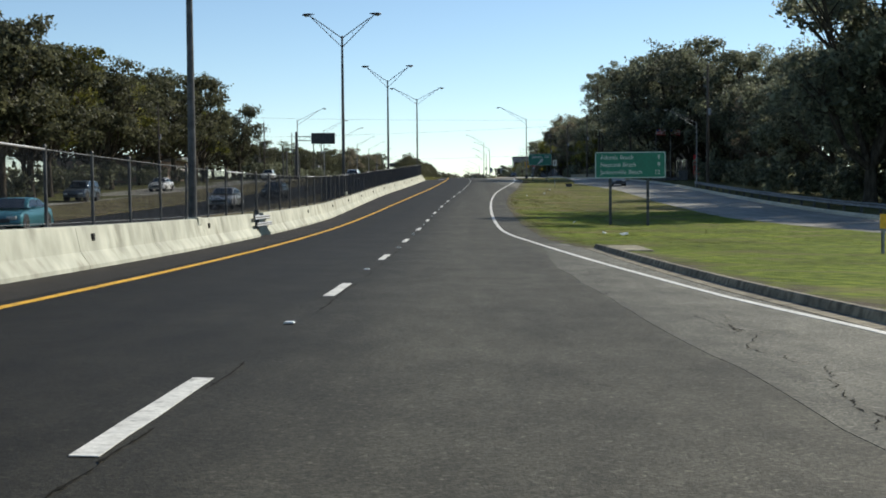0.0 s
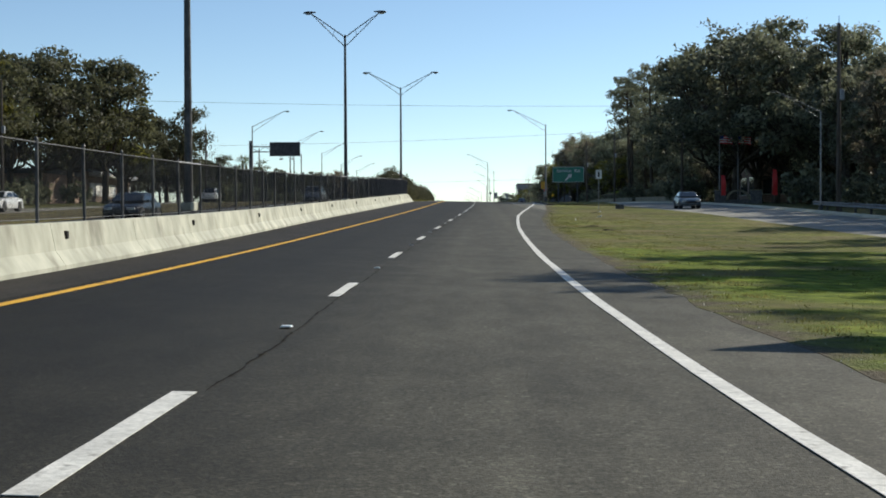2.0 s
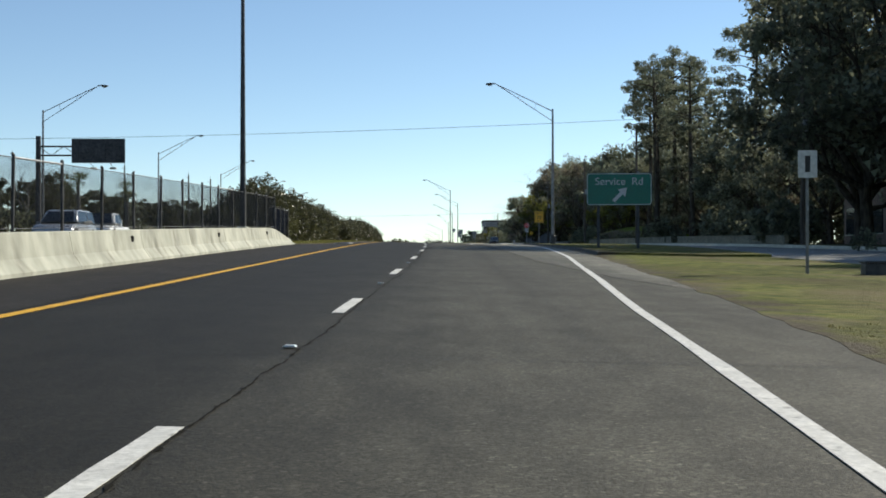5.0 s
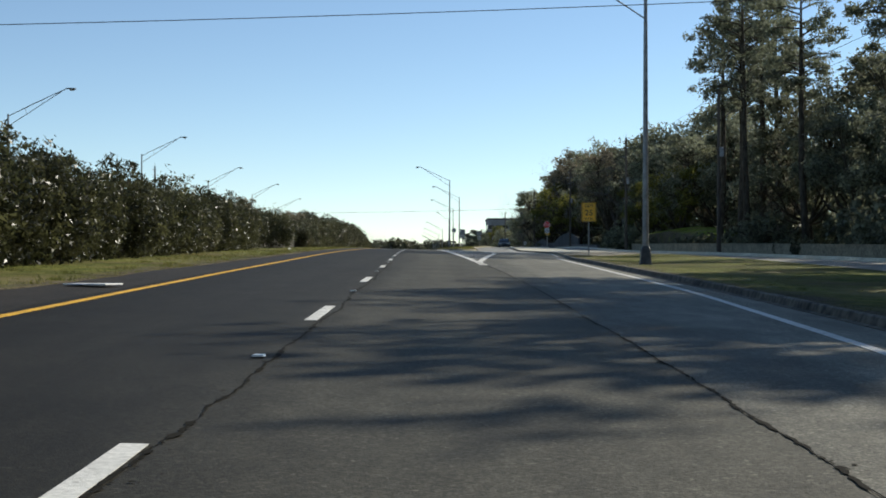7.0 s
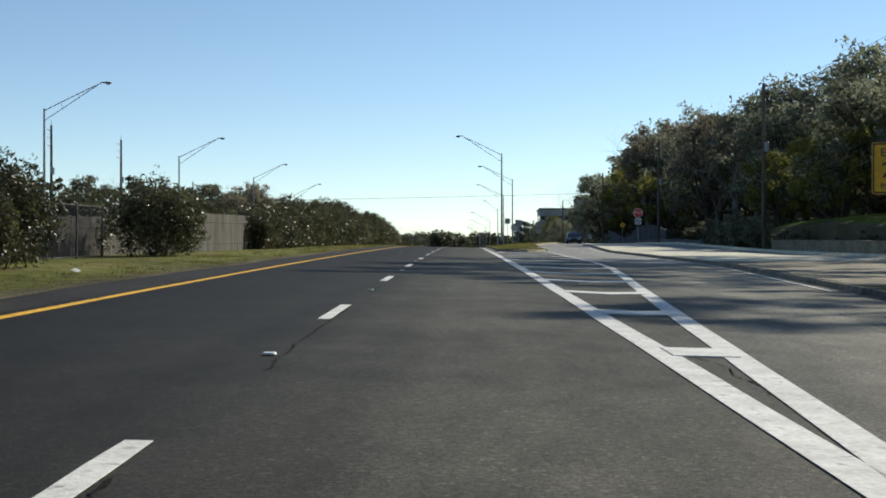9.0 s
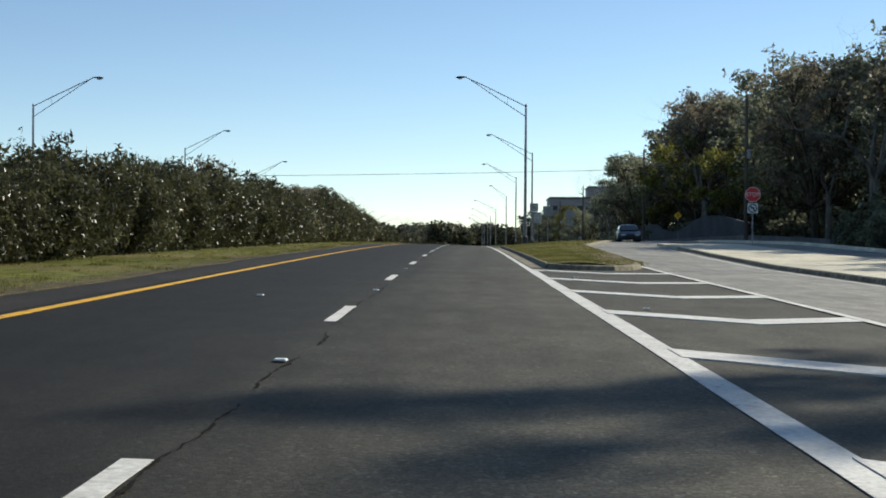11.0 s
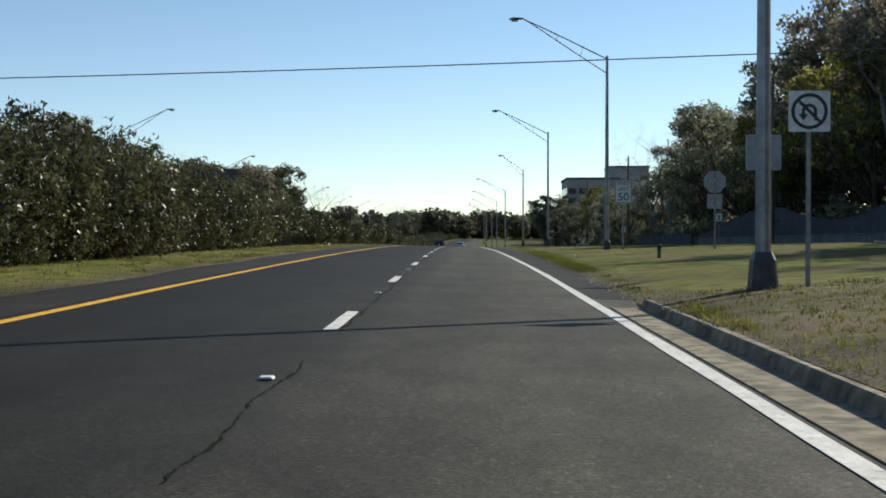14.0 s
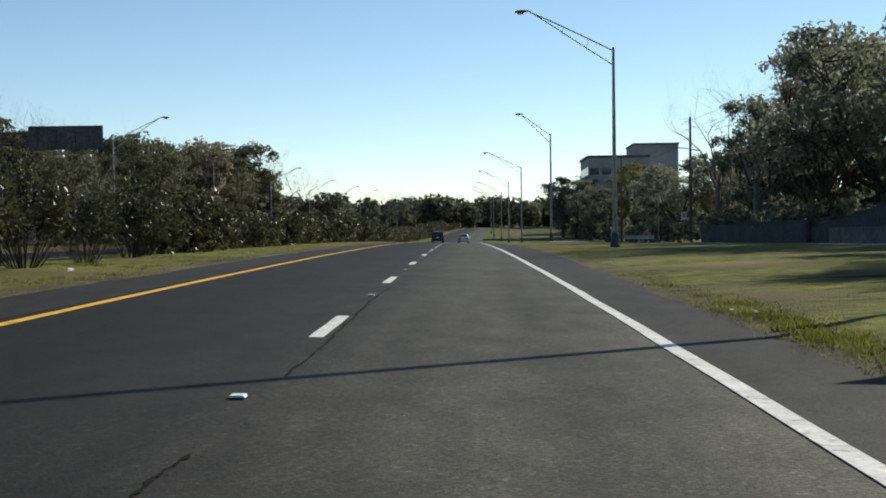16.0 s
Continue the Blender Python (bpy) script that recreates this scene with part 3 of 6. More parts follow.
def crack(name, y0, y1, lat, width, seed, fill=0.7, wander=0.05, step=0.06):
    """A worn crack: short irregular openings that follow a wandering line, with crumbled edges and breaks."""
    r = random.Random(seed)
    g = Geo()
    l, y, run, shut = 0.0, y0, [], False
    while y < y1:
        l = l * 0.96 + r.gauss(0, wander * 0.28)
        if r.random() < 0.05:
            shut = r.random() > fill
        w = 0.0 if shut else width * min(1.8, abs(r.gauss(0.45, 0.45)))
        c = lat(y) + l
        a, b = r.uniform(0.2, 1.0) * w, r.uniform(0.2, 1.0) * w
        run.append((at(y, c - a - 0.001, 0.0078), at(y, c + b + 0.001, 0.0078), w))
        y += step * r.uniform(0.5, 1.6)
    for (a0, a1, w0), (b0, b1, w1) in zip(run, run[1:]):
        if w0 > 0.002 or w1 > 0.002:
            g.add([a0, a1, b1, b0], [(0, 1, 2, 3)])
    for _ in range(int((y1 - y0) * 5)):
        y = r.uniform(y0, y1)
        c, s = lat(y) + r.gauss(0.02, 0.05), width * r.uniform(0.15, 0.6)
        n = r.randint(4, 6)
        pts = [at(y + math.sin(6.283 * i / n) * s * r.uniform(0.5, 1.4), c + math.cos(6.283 * i / n) * s * r.uniform(0.5, 1.3), 0.0079) for i in range(n)]
        g.add(pts, [tuple(range(n))])
    return g.make(name, TAR, road)


crack("crack", -10, 60, lambda y: 0.13, 0.018, 1, 0.6, 0.016)
crack("crack", 60, 150, lambda y: 0.12, 0.024, 2, 0.8, 0.02)
crack("crack", 150, 216, lambda y: 0.13, 0.034, 6, 0.92, 0.03)
crack("crack", 216, 360, lambda y: 0.12, 0.021, 5, 0.6, 0.03)
crack("crack", 360, 420, lambda y: 0.13, 0.029, 7, 0.78, 0.03)
crack("crack", 150, 222, lambda y: max(3.66, EXIT_IN(y)), 0.036, 3, 0.94, 0.022)
crack("crack", 222, 260, lambda y: 3.7 + (y - 222) * 0.02, 0.018, 4, 0.5)
for k, (y0, l0, dy, dl) in enumerate([(14, 4.6, 9, 1.2), (8, 4.2, 7, 0.6), (12, 5.5, 5, -0.8), (20, 4.0, 8, 0.7), (9, 6.0, 4, -0.5), (236, 6.6, 9, 1.0), (243, 8.0, 5, -0.7), (226, 5.6, 8, 1.1), (412, 1.9, 1.6, 0.9)]):
    crack("crack", y0, y0 + dy, lambda y, y0=y0, l0=l0, dy=dy, dl=dl: l0 + dl * (y - y0) / dy, 0.014, 20 + k, 0.7, 0.12)


# ---- kerbs ----
def kerb(name, y0, y1, lat, side, label, height=0.15, width=0.18, gutter=0.32, mat=KERB, step=3.05, up=None):
    """A row of cast kerb lengths with a gutter pan on the road side (side: +1 when the grass lies to the right)."""
    base = empty(name, stand(y0, lat(y0)), label, "kerb", kind="structure")
    inv = base.matrix_basis.inverted()
    y, k = y0, 0
    while y < y1 - 0.2:
        ye = min(y + step - 0.012, y1)
        rnd = random.Random(int(y * 10))
        prof = [(-gutter, 0.012), (0, 0.022), (0.035, height - 0.02), (0.06, height), (width, height - 0.004 + rnd.uniform(-0.006, 0.006)), (width, -0.1), (-gutter, -0.1)]
        vs = []
        for yy in (y, (y + ye) / 2, ye):
            c = lat(yy)
            vs += [inv @ at(yy, c + side * dx, dz + (up(yy) if up else 0.0)) for dx, dz in prof]
        n = len(prof)
        fs = [tuple(range(n)), tuple(range(3 * n - 1, 2 * n - 1, -1))]
        for a in (0, n):
            fs += [(a + i, a + n + i, a + n + (i + 1) % n, a + (i + 1) % n) for i in range(n)]
        facing(Geo().add(vs, fs)).make("kerb_length", mat, base)
        y += step
        k += 1
    return base


kerb("kerb", -20, 40.5, lambda y: RIGHT_ASPHALT(y) + 0.05, 1, "weathered grey concrete kerb at the verge")
kerb("kerb", 176, 249, RIGHT_ASPHALT, 1, "dark concrete kerb along the exit lane", gutter=0.1, mat=DARK_KERB)
kerb("kerb", 249, 347, RIGHT_ASPHALT, 1, "concrete kerb of the slip road", gutter=0.15, up=SLIP_UP)
kerb("kerb", 311.5, 365.5, keyed((311.5, 4.12), (320, 4.14), (366, 4.14)), 1, "weathered concrete kerb with gutter round the grass island", height=0.15, gutter=0.45, mat=KERB)
kerb("kerb", 318, 349, lambda y: GORE(y) + 0.2, -1, "concrete kerb round the grass island", gutter=0.05, up=SLIP_UP, mat=PALE_KERB)
kerb("kerb", 349, 398, keyed((349, 8.95), (356, 10.1), (368, 12.35), (382, 14.6), (398, 18.0)), -1, "concrete kerb of the curving slip road", gutter=0.05, up=SLIP_UP, mat=PALE_KERB)
inlet = empty("drain_inlet", stand(37.6, 6.55, 0.05), "pale concrete drain inlet slab at the kerb's end", "drain inlet", kind="structure")
Geo().box(0.15, 0, -0.1, 0.95, 3.4, 0.2, None, 0.03).make("slab", PALE_KERB, inlet)
Geo().box(-0.85, 1.6, -0.12, 0.75, 3.2, 0.085, None, 0.02).make("gutter_slab", PALE_KERB, inlet, "stained gutter slab")
# rounded nose of the island
base = empty("kerb", stand(311.5, 5.6), "rounded concrete nose of the kerbed grass island", "kerb", kind="structure")
inv = base.matrix_basis.inverted()
nose = [(311.6, 4.16), (310.9, 4.5), (310.8, 5.2), (311.2, 6.2), (312.2, 6.9), (314.5, 7.45), (318, 7.85)]
for (ya, la), (yb, lb) in zip(nose, nose[1:]):
    d = Vector((lb - la, yb - ya, 0)).normalized()
    n = Vector((-d.y, d.x, 0))
    vs = []
    for y, l in ((ya, la), (yb, lb)):
        p = at(y, l, 0)
        vs += [inv @ (p + n * o + Vector((0, 0, h))) for o, h in ((-0.06, -0.1), (0.0, 0.13), (0.04, 0.155), (0.2, 0.155), (0.2, -0.1))]
    facing(Geo().add(vs, [(0, 1, 2, 3, 4), (9, 8, 7, 6, 5)] + [(i, i + 5, (i + 1) % 5 + 5, (i + 1) % 5) for i in range(5)])).make("kerb_length", PALE_KERB, base)
kerb("kerb", -60, 420, keyed((-60, 25.4), (420, 25.4)), 1, "pale concrete kerb of the service road", gutter=0.3, mat=PALE_CONCRETE, step=6.0, up=SLIP_UP)


# ---- turf ----
def verge(y0, y1, left, right, up, mat, label, cols=6, rough=0.012, crown=0.0, edge=0.14, step=2.0, soft=False, rise=None):
    return tagged(ribbon("grass_verge", y0, y1, left, right, up, mat, step, cols, rough, 0.25, edge, crown=crown, soft=soft, rise=rise), label, "grass", kind="structure")


verge(-120, 41, lambda y: RIGHT_ASPHALT(y) + 0.2, keyed((-120, 20.5), (41, 20.2)), 0.12, GRASS, "mown green grass behind the kerb", edge=0.03)
VERGE_RIGHT = keyed((40, 20.2), (56, 19.6), (75, 17.4), (140, 16.9), (178, 13.8))
VERGE_UP = keyed((40, 0.09), (50, 0.012), (140, 0.012), (178, 0.04))
verge(40, 88, lambda y: RIGHT_ASPHALT(y) - 0.22, VERGE_RIGHT, VERGE_UP, GRASS, "mown green grass verge between the roads", cols=9, edge=0.1, step=1.0, soft=True)
verge(88, 178, lambda y: RIGHT_ASPHALT(y) - 0.22, VERGE_RIGHT, VERGE_UP, OLIVE_GRASS, "mown olive-green grass verge between the roads", cols=9, edge=0.1, step=1.0, soft=True)
verge(176, 262, lambda y: RIGHT_ASPHALT(y) + 0.16, keyed((176, 14.0), (200, 15.5), (250, 18.6), (262, 18.6)), 0.14, OLIVE_GRASS, "mown olive-green grass beside the exit lane", edge=0.02)
verge(311.5, 366, const(4.3), keyed((311.5, 6.2), (313, 7.0), (318, 7.7), (330, 8.2), (349, 8.75), (356, 9.95), (366, 11.8)), 0.15, DRY_GRASS, "sparse dry grass on the kerbed island", crown=0.08, edge=0.02, step=1.2, rise=SLIP_UP)
verge(366, 420, keyed((366, 4.25), (372, 4.4), (385, 4.55), (407, 4.82), (420, 4.9)), keyed((366, 11.8), (382, 14.4), (398, 17.8), (420, 18.5)), keyed((366, 0.13), (372, 0.05), (420, 0.05)), OLIVE_GRASS, "mown grass verge with worn edges", crown=0.06, cols=9, edge=0.1, step=1.0, soft=True, rise=SLIP_UP)
verge(420, 640, keyed((420, 4.9), (440, 5.25), (454, 5.5), (500, 5.45), (640, 4.7)), const(18.5), 0.05, OLIVE_GRASS, "wide olive-green mown grass verge", crown=0.1, cols=9, edge=0.1, step=1.5, soft=True, rise=SLIP_UP)
verge(190, 860, keyed((190, -6.4), (196, -5.5), (230, -5.0), (330, -5.0), (415, -5.35), (860, -5.3)), const(-12.8), 0.03, OLIVE_GRASS, "narrow strip of uneven green grass before the hedge", cols=5, step=3.0)
verge(-120, 190, const(-12.9), lambda y: BARRIER_FOOT(y) - 0.75, 0.0, DRY_GRASS, "brownish green median grass behind the barrier", cols=4, step=4.0)
verge(-120, 860, const(-29.9), const(-20.6), -0.02, DRY_GRASS, "brownish green grass between the roads", cols=4, step=6.0)
# paved apron between the slip road and the service road, darker up to 276.4
for y0, y1, mat, lab in ((250, 276.4, KERB, "darker concrete slope beside the exit lane"), (276.4, 356, PALE_CONCRETE, "pale concrete paved apron beside the slip road")):
    tagged(ribbon("concrete_apron", y0, y1, lambda y: RIGHT_ASPHALT(y) + 0.19, keyed((250, 12.0), (262, 16.5), (280, 19.2), (356, 19.2)), lambda y: 0.16 + SLIP_UP(y), mat, 3.0, 3, 0.01, 0.2), lab, "pavement", kind="structure")

def tufts(name, spots, seed, label, tall=0.02, mat=BLADE):
    """Short grass blades in tufts, one mesh."""
    r = random.Random(seed)
    g = Geo()
    for p, s in spots:
        for _ in range(r.randint(4, 7)):
            a, h = r.uniform(0, 6.283), tall * s * r.uniform(0.5, 1.4)
            w = 0.004 * s + 0.002
            q = p + Vector((r.uniform(-0.1, 0.1), r.uniform(-0.1, 0.1), -0.01))
            d = Vector((math.cos(a), math.sin(a), 0))
            lean = Vector((r.uniform(-0.6, 0.6) * h, r.uniform(-0.6, 0.6) * h, h))
            g.add([q - d * w, q + d * w, q + lean], [(0, 1, 2)])
    return tagged(g.make(name, mat), label, "grass", kind="stuff")


def scatter(n, y0, y1, left, right, up, seed, size=(0.6, 1.5), rise=None, crown=0.0, even=1.6):
    r = random.Random(seed)
    out = []
    for _ in range(n):
        y = r.uniform(y0, y1)
        a, b = left(y), right(y)
        f = r.random() ** even
        out.append((at(y, a + (b - a) * f, up + (rise(y) * f if rise else 0.0) + crown * 4 * f * (1 - f)), r.uniform(*size)))
    return out


tufts("grass_tufts", scatter(6000, 22, 140, lambda y: RIGHT_ASPHALT(y) + 0.15, lambda y: 16.0, 0.06, 1), 1, "short uneven blades of grass on the verge")
tufts("grass_tufts", scatter(6500, 311.6, 366, const(4.32), keyed((311, 6.5), (330, 8.0), (349, 8.6), (366, 11.4)), 0.152, 2, (1.0, 3.2), SLIP_UP, 0.08, 1.0), 2, "sparse dry blades of grass on the island")
tufts("grass_tufts", scatter(6000, 366, 470, keyed((366, 4.7), (407, 5.2), (440, 5.6), (470, 5.9)), keyed((366, 11.4), (400, 17.5), (470, 17.5)), 0.08, 3, (0.6, 1.5), SLIP_UP), 3, "short uneven blades of grass on the verge")
tufts("grass_tufts", scatter(5200, 192, 470, keyed((192, -5.9), (196, -5.2), (330, -5.1), (415, -5.5), (470, -5.5)), const(-9.0), 0.05, 4, (0.8, 2.0)), 4, "ragged grass along the hedge foot")
tufts("grass_tufts", scatter(1500, 180, 262, lambda y: RIGHT_ASPHALT(y) + 0.25, lambda y: RIGHT_ASPHALT(y) + 6, 0.15, 5), 5, "short dry blades of grass beside the kerb")


def clumps(n, y0, y1, left, wide, up, seed):
    """Tufts gathered in patches, for taller ragged grass."""
    r = random.Random(seed)
    out = []
    for _ in range(n):
        y, f, big = r.uniform(y0, y1), r.random() ** 1.7, r.uniform(0.12, 0.42)
        for _ in range(int(70 * big)):
            yy, l = y + r.gauss(0, big * 1.3), left(y) + wide * f + r.gauss(0, big * 0.6)
            out.append((at(yy, l, up), r.uniform(0.8, 2.2)))
    return out


tufts("grass_clumps", clumps(170, 366.5, 425, keyed((366, 4.55), (372, 4.7), (407, 5.0), (425, 5.3)), 3.2, 0.07, 21), 21, "ragged bright green clumps of grass at the road's edge", 0.03)
tufts("grass_clumps", clumps(300, 380, 416, keyed((380, 4.75), (407, 5.1), (416, 5.2)), 1.5, 0.07, 25), 25, "lush yellow-green clumps of grass at the asphalt edge", 0.03, GREEN_BLADE)
tufts("grass_clumps", clumps(120, 44, 130, lambda y: RIGHT_ASPHALT(y) + 0.3, 5.0, 0.04, 22), 22, "low ragged clumps of grass on the verge", 0.018)
tufts("grass_clumps", clumps(150, 312, 365, const(4.5), 3.2, 0.19, 23), 23, "dry ragged clumps of grass on the island", 0.035)
tufts("grass_clumps", clumps(190, 194, 430, keyed((194, -5.9), (200, -5.3), (330, -5.2), (415, -5.6), (430, -5.6)), -2.6, 0.05, 24), 24, "ragged green clumps of grass along the hedge foot", 0.04)


def stones(name, n, y0, y1, left, right, up, seed, label, mat, size=(0.012, 0.045), rise=None, crown=0.0):
    """Loose chips and gravel lying on the ground, one mesh."""
    r = random.Random(seed)
    g = Geo()
    for p, s in scatter(n, y0, y1, left, right, up, seed + 1, size, rise, crown, 1.0):
        a = r.uniform(0, 6.283)
        ring = [p + Vector((math.cos(a + k * 2.094) * s * r.uniform(0.6, 1.2), math.sin(a + k * 2.094) * s * r.uniform(0.6, 1.2), -0.01)) for k in range(3)]
        g.add(ring + [p + Vector((r.uniform(-.3, .3) * s, r.uniform(-.3, .3) * s, s * r.uniform(0.3, 0.8)))], [(0, 1, 3), (1, 2, 3), (2, 0, 3)])
    return tagged(g.make(name, mat), label, "gravel", kind="stuff")


stones("gravel", 1500, 312, 366, const(4.4), keyed((311, 6.5), (330, 8.0), (349, 8.6), (368, 11.4)), 0.155, 61, "pale stone chips among the sparse grass", PALE_CONCRETE, (0.006, 0.022), SLIP_UP, 0.08)
stones("gravel", 700, 44, 130, lambda y: RIGHT_ASPHALT(y) - 0.3, lambda y: RIGHT_ASPHALT(y) + 1.2, 0.012, 62, "loose grit along the asphalt edge", PALE_CONCRETE, (0.006, 0.018))
stones("gravel", 420, 366, 376, const(4.1), keyed((366, 5.2), (376, 6.4)), 0.05, 64, "pale grit and crumbled concrete at the kerb's end", PALE_CONCRETE, (0.008, 0.03))
stones("gravel", 700, 398, 450, keyed((398, 4.7), (421, 4.9), (450, 5.5)), keyed((398, 6.0), (450, 6.6)), 0.012, 63, "loose grit along the asphalt edge", PALE_CONCRETE, (0.006, 0.018))
# ---- concrete barrier with fence ----
def barrier():
    base = empty("concrete_barrier", stand(-60, -5.6), "cream concrete safety barrier with rust and water stains", "barrier", kind="structure")
    inv = base.matrix_basis.inverted()
    prof = [(0.02, -0.1), (0.02, 0.08), (-0.16, 0.33), (-0.25, 0.80), (-0.27, 0.82), (-0.45, 0.82), (-0.47, 0.8), (-0.52, 0.3), (-0.62, -0.1)]
    n = len(prof)
    y = -60.0
    while y < 190.3:
        ye = min(y + 6.08, 190.4)
        if y < 46.6 < ye:
            ye = 46.3
        vs = []
        for s in range(4):
            yy = y + (ye - 0.02 - y) * s / 3
            h = 1.0 if yy < 183.5 else max(0.3, 1 - (yy - 183.5) / 9.8)
            c = BARRIER_FOOT(yy)
            vs += [inv @ at(yy, c + dx, dz * h if dz > 0 else dz) for dx, dz in prof]
        fs = [tuple(range(n)), tuple(range(4 * n - 1, 3 * n - 1, -1))]
        for a in range(0, 3 * n, n):
            fs += [(a + i, a + n + i, a + n + (i + 1) % n, a + (i + 1) % n) for i in range(n)]
        facing(Geo().add(vs, fs)).make("barrier_length", CONCRETE, base)
        y = ye if ye != 46.3 else 48.6
    # drain holes
    for y in [14.2 + 11.9 * k for k in range(15)]:
        if 45 < y < 50:
            continue
        c = BARRIER_FOOT(y)
        m = inv @ pose(*at(y, c - 0.195, 0.52), 0, 0, heading(y))
        Geo().box(0, 0, 0, 0.07, 0.13, 0.15, m, 0.02).make("drain_hole", HOLE, base)
    return base


barrier()


def gap_rail():
    """A short double rail bolted over the gap in the barrier."""
    y, c = 47.4, BARRIER_FOOT(47.4)
    ob = empty("barrier_gap_rail", stand(y, c - 0.05), "short galvanised rail bolted across a gap in the barrier", "guard rail")
    for z in (0.36, 0.6):
        prof = [(0, 0), (0.04, 0.03), (0.0, 0.07), (0.04, 0.11), (0.0, 0.15), (-0.02, 0.14), (0.02, 0.11), (-0.02, 0.07), (0.02, 0.03), (-0.02, 0.01)]
        g = Geo()
        g.prism(prof, 3.4, pose(0.03 - (z - 0.36) * 0.3, -1.7, z))
        facing(g).make("rail", GALV, ob)
    Geo().box(-0.25, 0, 0.0, 0.16, 0.2, 0.95, None, 0.02).make("post", DARK_STEEL, ob)
    Geo().box(-0.2, -0.9, 0.62, 0.3, 0.5, 0.16, None, 0.03).make("bracket", GALV, ob)
    return ob


gap_rail()


def chain_fence(y0, y1, lat, foot, top, label, spacing=3.05, cell=0.075, wire=0.0032, posts=True, sag=None):
    base = empty("chain_link_fence", stand(y0, lat(y0)), label, "fence")
    inv = base.matrix_basis.inverted()
    n = int((y1 - y0) / spacing)
    for k in range(n + 1):
        y = y0 + spacing * k
        r = random.Random(k)
        g = Geo().tube([inv @ at(y, lat(y), foot - 0.05), inv @ at(y, lat(y) + r.uniform(-0.02, 0.02), top + 0.06)], 0.036, 8)
        g.tube([inv @ at(y, lat(y), top + 0.06), inv @ at(y, lat(y), top + 0.1)], [0.042, 0.015], 8)
        g.make("post", DARK_STEEL, base)
    for k in range(n):
        ya, yb = y0 + spacing * k, y0 + spacing * (k + 1)
        pipe = k % 7 == 3
        Geo().tube([inv @ at(ya, lat(ya), top), inv @ at(yb, lat(yb), top)], 0.024 if pipe else 0.011, 6).make("top_rail", GALV if pipe else DARK_STEEL, base)
    Geo().tube([inv @ at(y, lat(y), foot + 0.06) for y in np.linspace(y0, y0 + n * spacing, n * 2 + 1)], 0.006, 4).make("tension_wire", GALV, base)
    g = Geo()
    h = top - foot - 0.06
    rise = h
    for s in (1, -1):
        for y in np.arange(y0, y0 + n * spacing - rise, cell):
            a, b = (y, y + rise) if s > 0 else (y + rise, y)
            pa, pb = inv @ at(a, lat(a) + 0.004 * s, foot + 0.05), inv @ at(b, lat(b) + 0.004 * s, top)
            d = Vector((0, 0, wire * 1.4))
            w = Vector((wire * 1.2, 0, 0))
            g.add([pa - d, pa + d, pb + d, pb - d, pa - w, pa + w, pb + w, pb - w], [(0, 1, 2, 3), (4, 5, 6, 7)])
    g.make("wire_mesh", DARK_STEEL, base, "grey steel chain-link mesh")
    return base


chain_fence(-9.4, 186, lambda y: BARRIER_FOOT(y) - 0.5, 0.82, 2.25, "chain-link fence on steel posts above the barrier", wire=0.0022)
chain_fence(186.2, 198.3, keyed((186, -7.3), (190.5, -7.55), (198, -7.85)), 0.05, 1.82, "chain-link fence on pale steel posts before the hedge", spacing=3.0)
chain_fence(246, 267.4, const(-10.9), 0.05, 1.8, "rusty chain-link fence overgrown beside the bushes")
chain_fence(414, 452, const(-10.6), 0.05, 1.75, "weathered chain-link fence behind the bushes")


# ---- street lamps ----
def lamp_head(parent, m):
    """A cobra-head luminaire pointing along -x of m."""
    g = Geo()
    sec = [(0.0, 0.045, 0.045), (-0.12, 0.06, 0.06), (-0.3, 0.13, 0.085), (-0.52, 0.17, 0.1), (-0.7, 0.14, 0.085), (-0.8, 0.05, 0.04)]
    vs, k = [], 10
    for x, w, h in sec:
        vs += [m @ Vector((x, w * math.cos(2 * math.pi * i / k), h * (math.sin(2 * math.pi * i / k) if math.sin(2 * math.pi * i / k) > 0 else 0.5 * math.sin(2 * math.pi * i / k)))) for i in range(k)]
    fs = [(a * k + i, a * k + (i + 1) % k, (a + 1) * k + (i + 1) % k, (a + 1) * k + i) for a in range(len(sec) - 1) for i in range(k)]
    fs += [tuple(range(k)), tuple(range((len(sec) - 1) * k, len(sec) * k))]
    head = facing(g.add(vs, fs)).make("lamp_head", DARK_STEEL, parent, smooth=True)
    g = Geo()
    g.add([m @ Vector((x, y, -0.055)) for x, y in ((-0.32, -0.1), (-0.32, 0.1), (-0.5, 0.14), (-0.68, 0.1), (-0.68, -0.1), (-0.5, -0.14))] +
          [m @ Vector((x, y, -0.12)) for x, y in ((-0.36, -0.07), (-0.36, 0.07), (-0.5, 0.1), (-0.62, 0.07), (-0.62, -0.07), (-0.5, -0.1))],
          [(6, 7, 8, 9, 10, 11)] + [(i, (i + 1) % 6, 6 + (i + 1) % 6, 6 + i) for i in range(6)])
    facing(g).make("refractor", LAMP_GLASS, head, "clear glass refractor bowl")


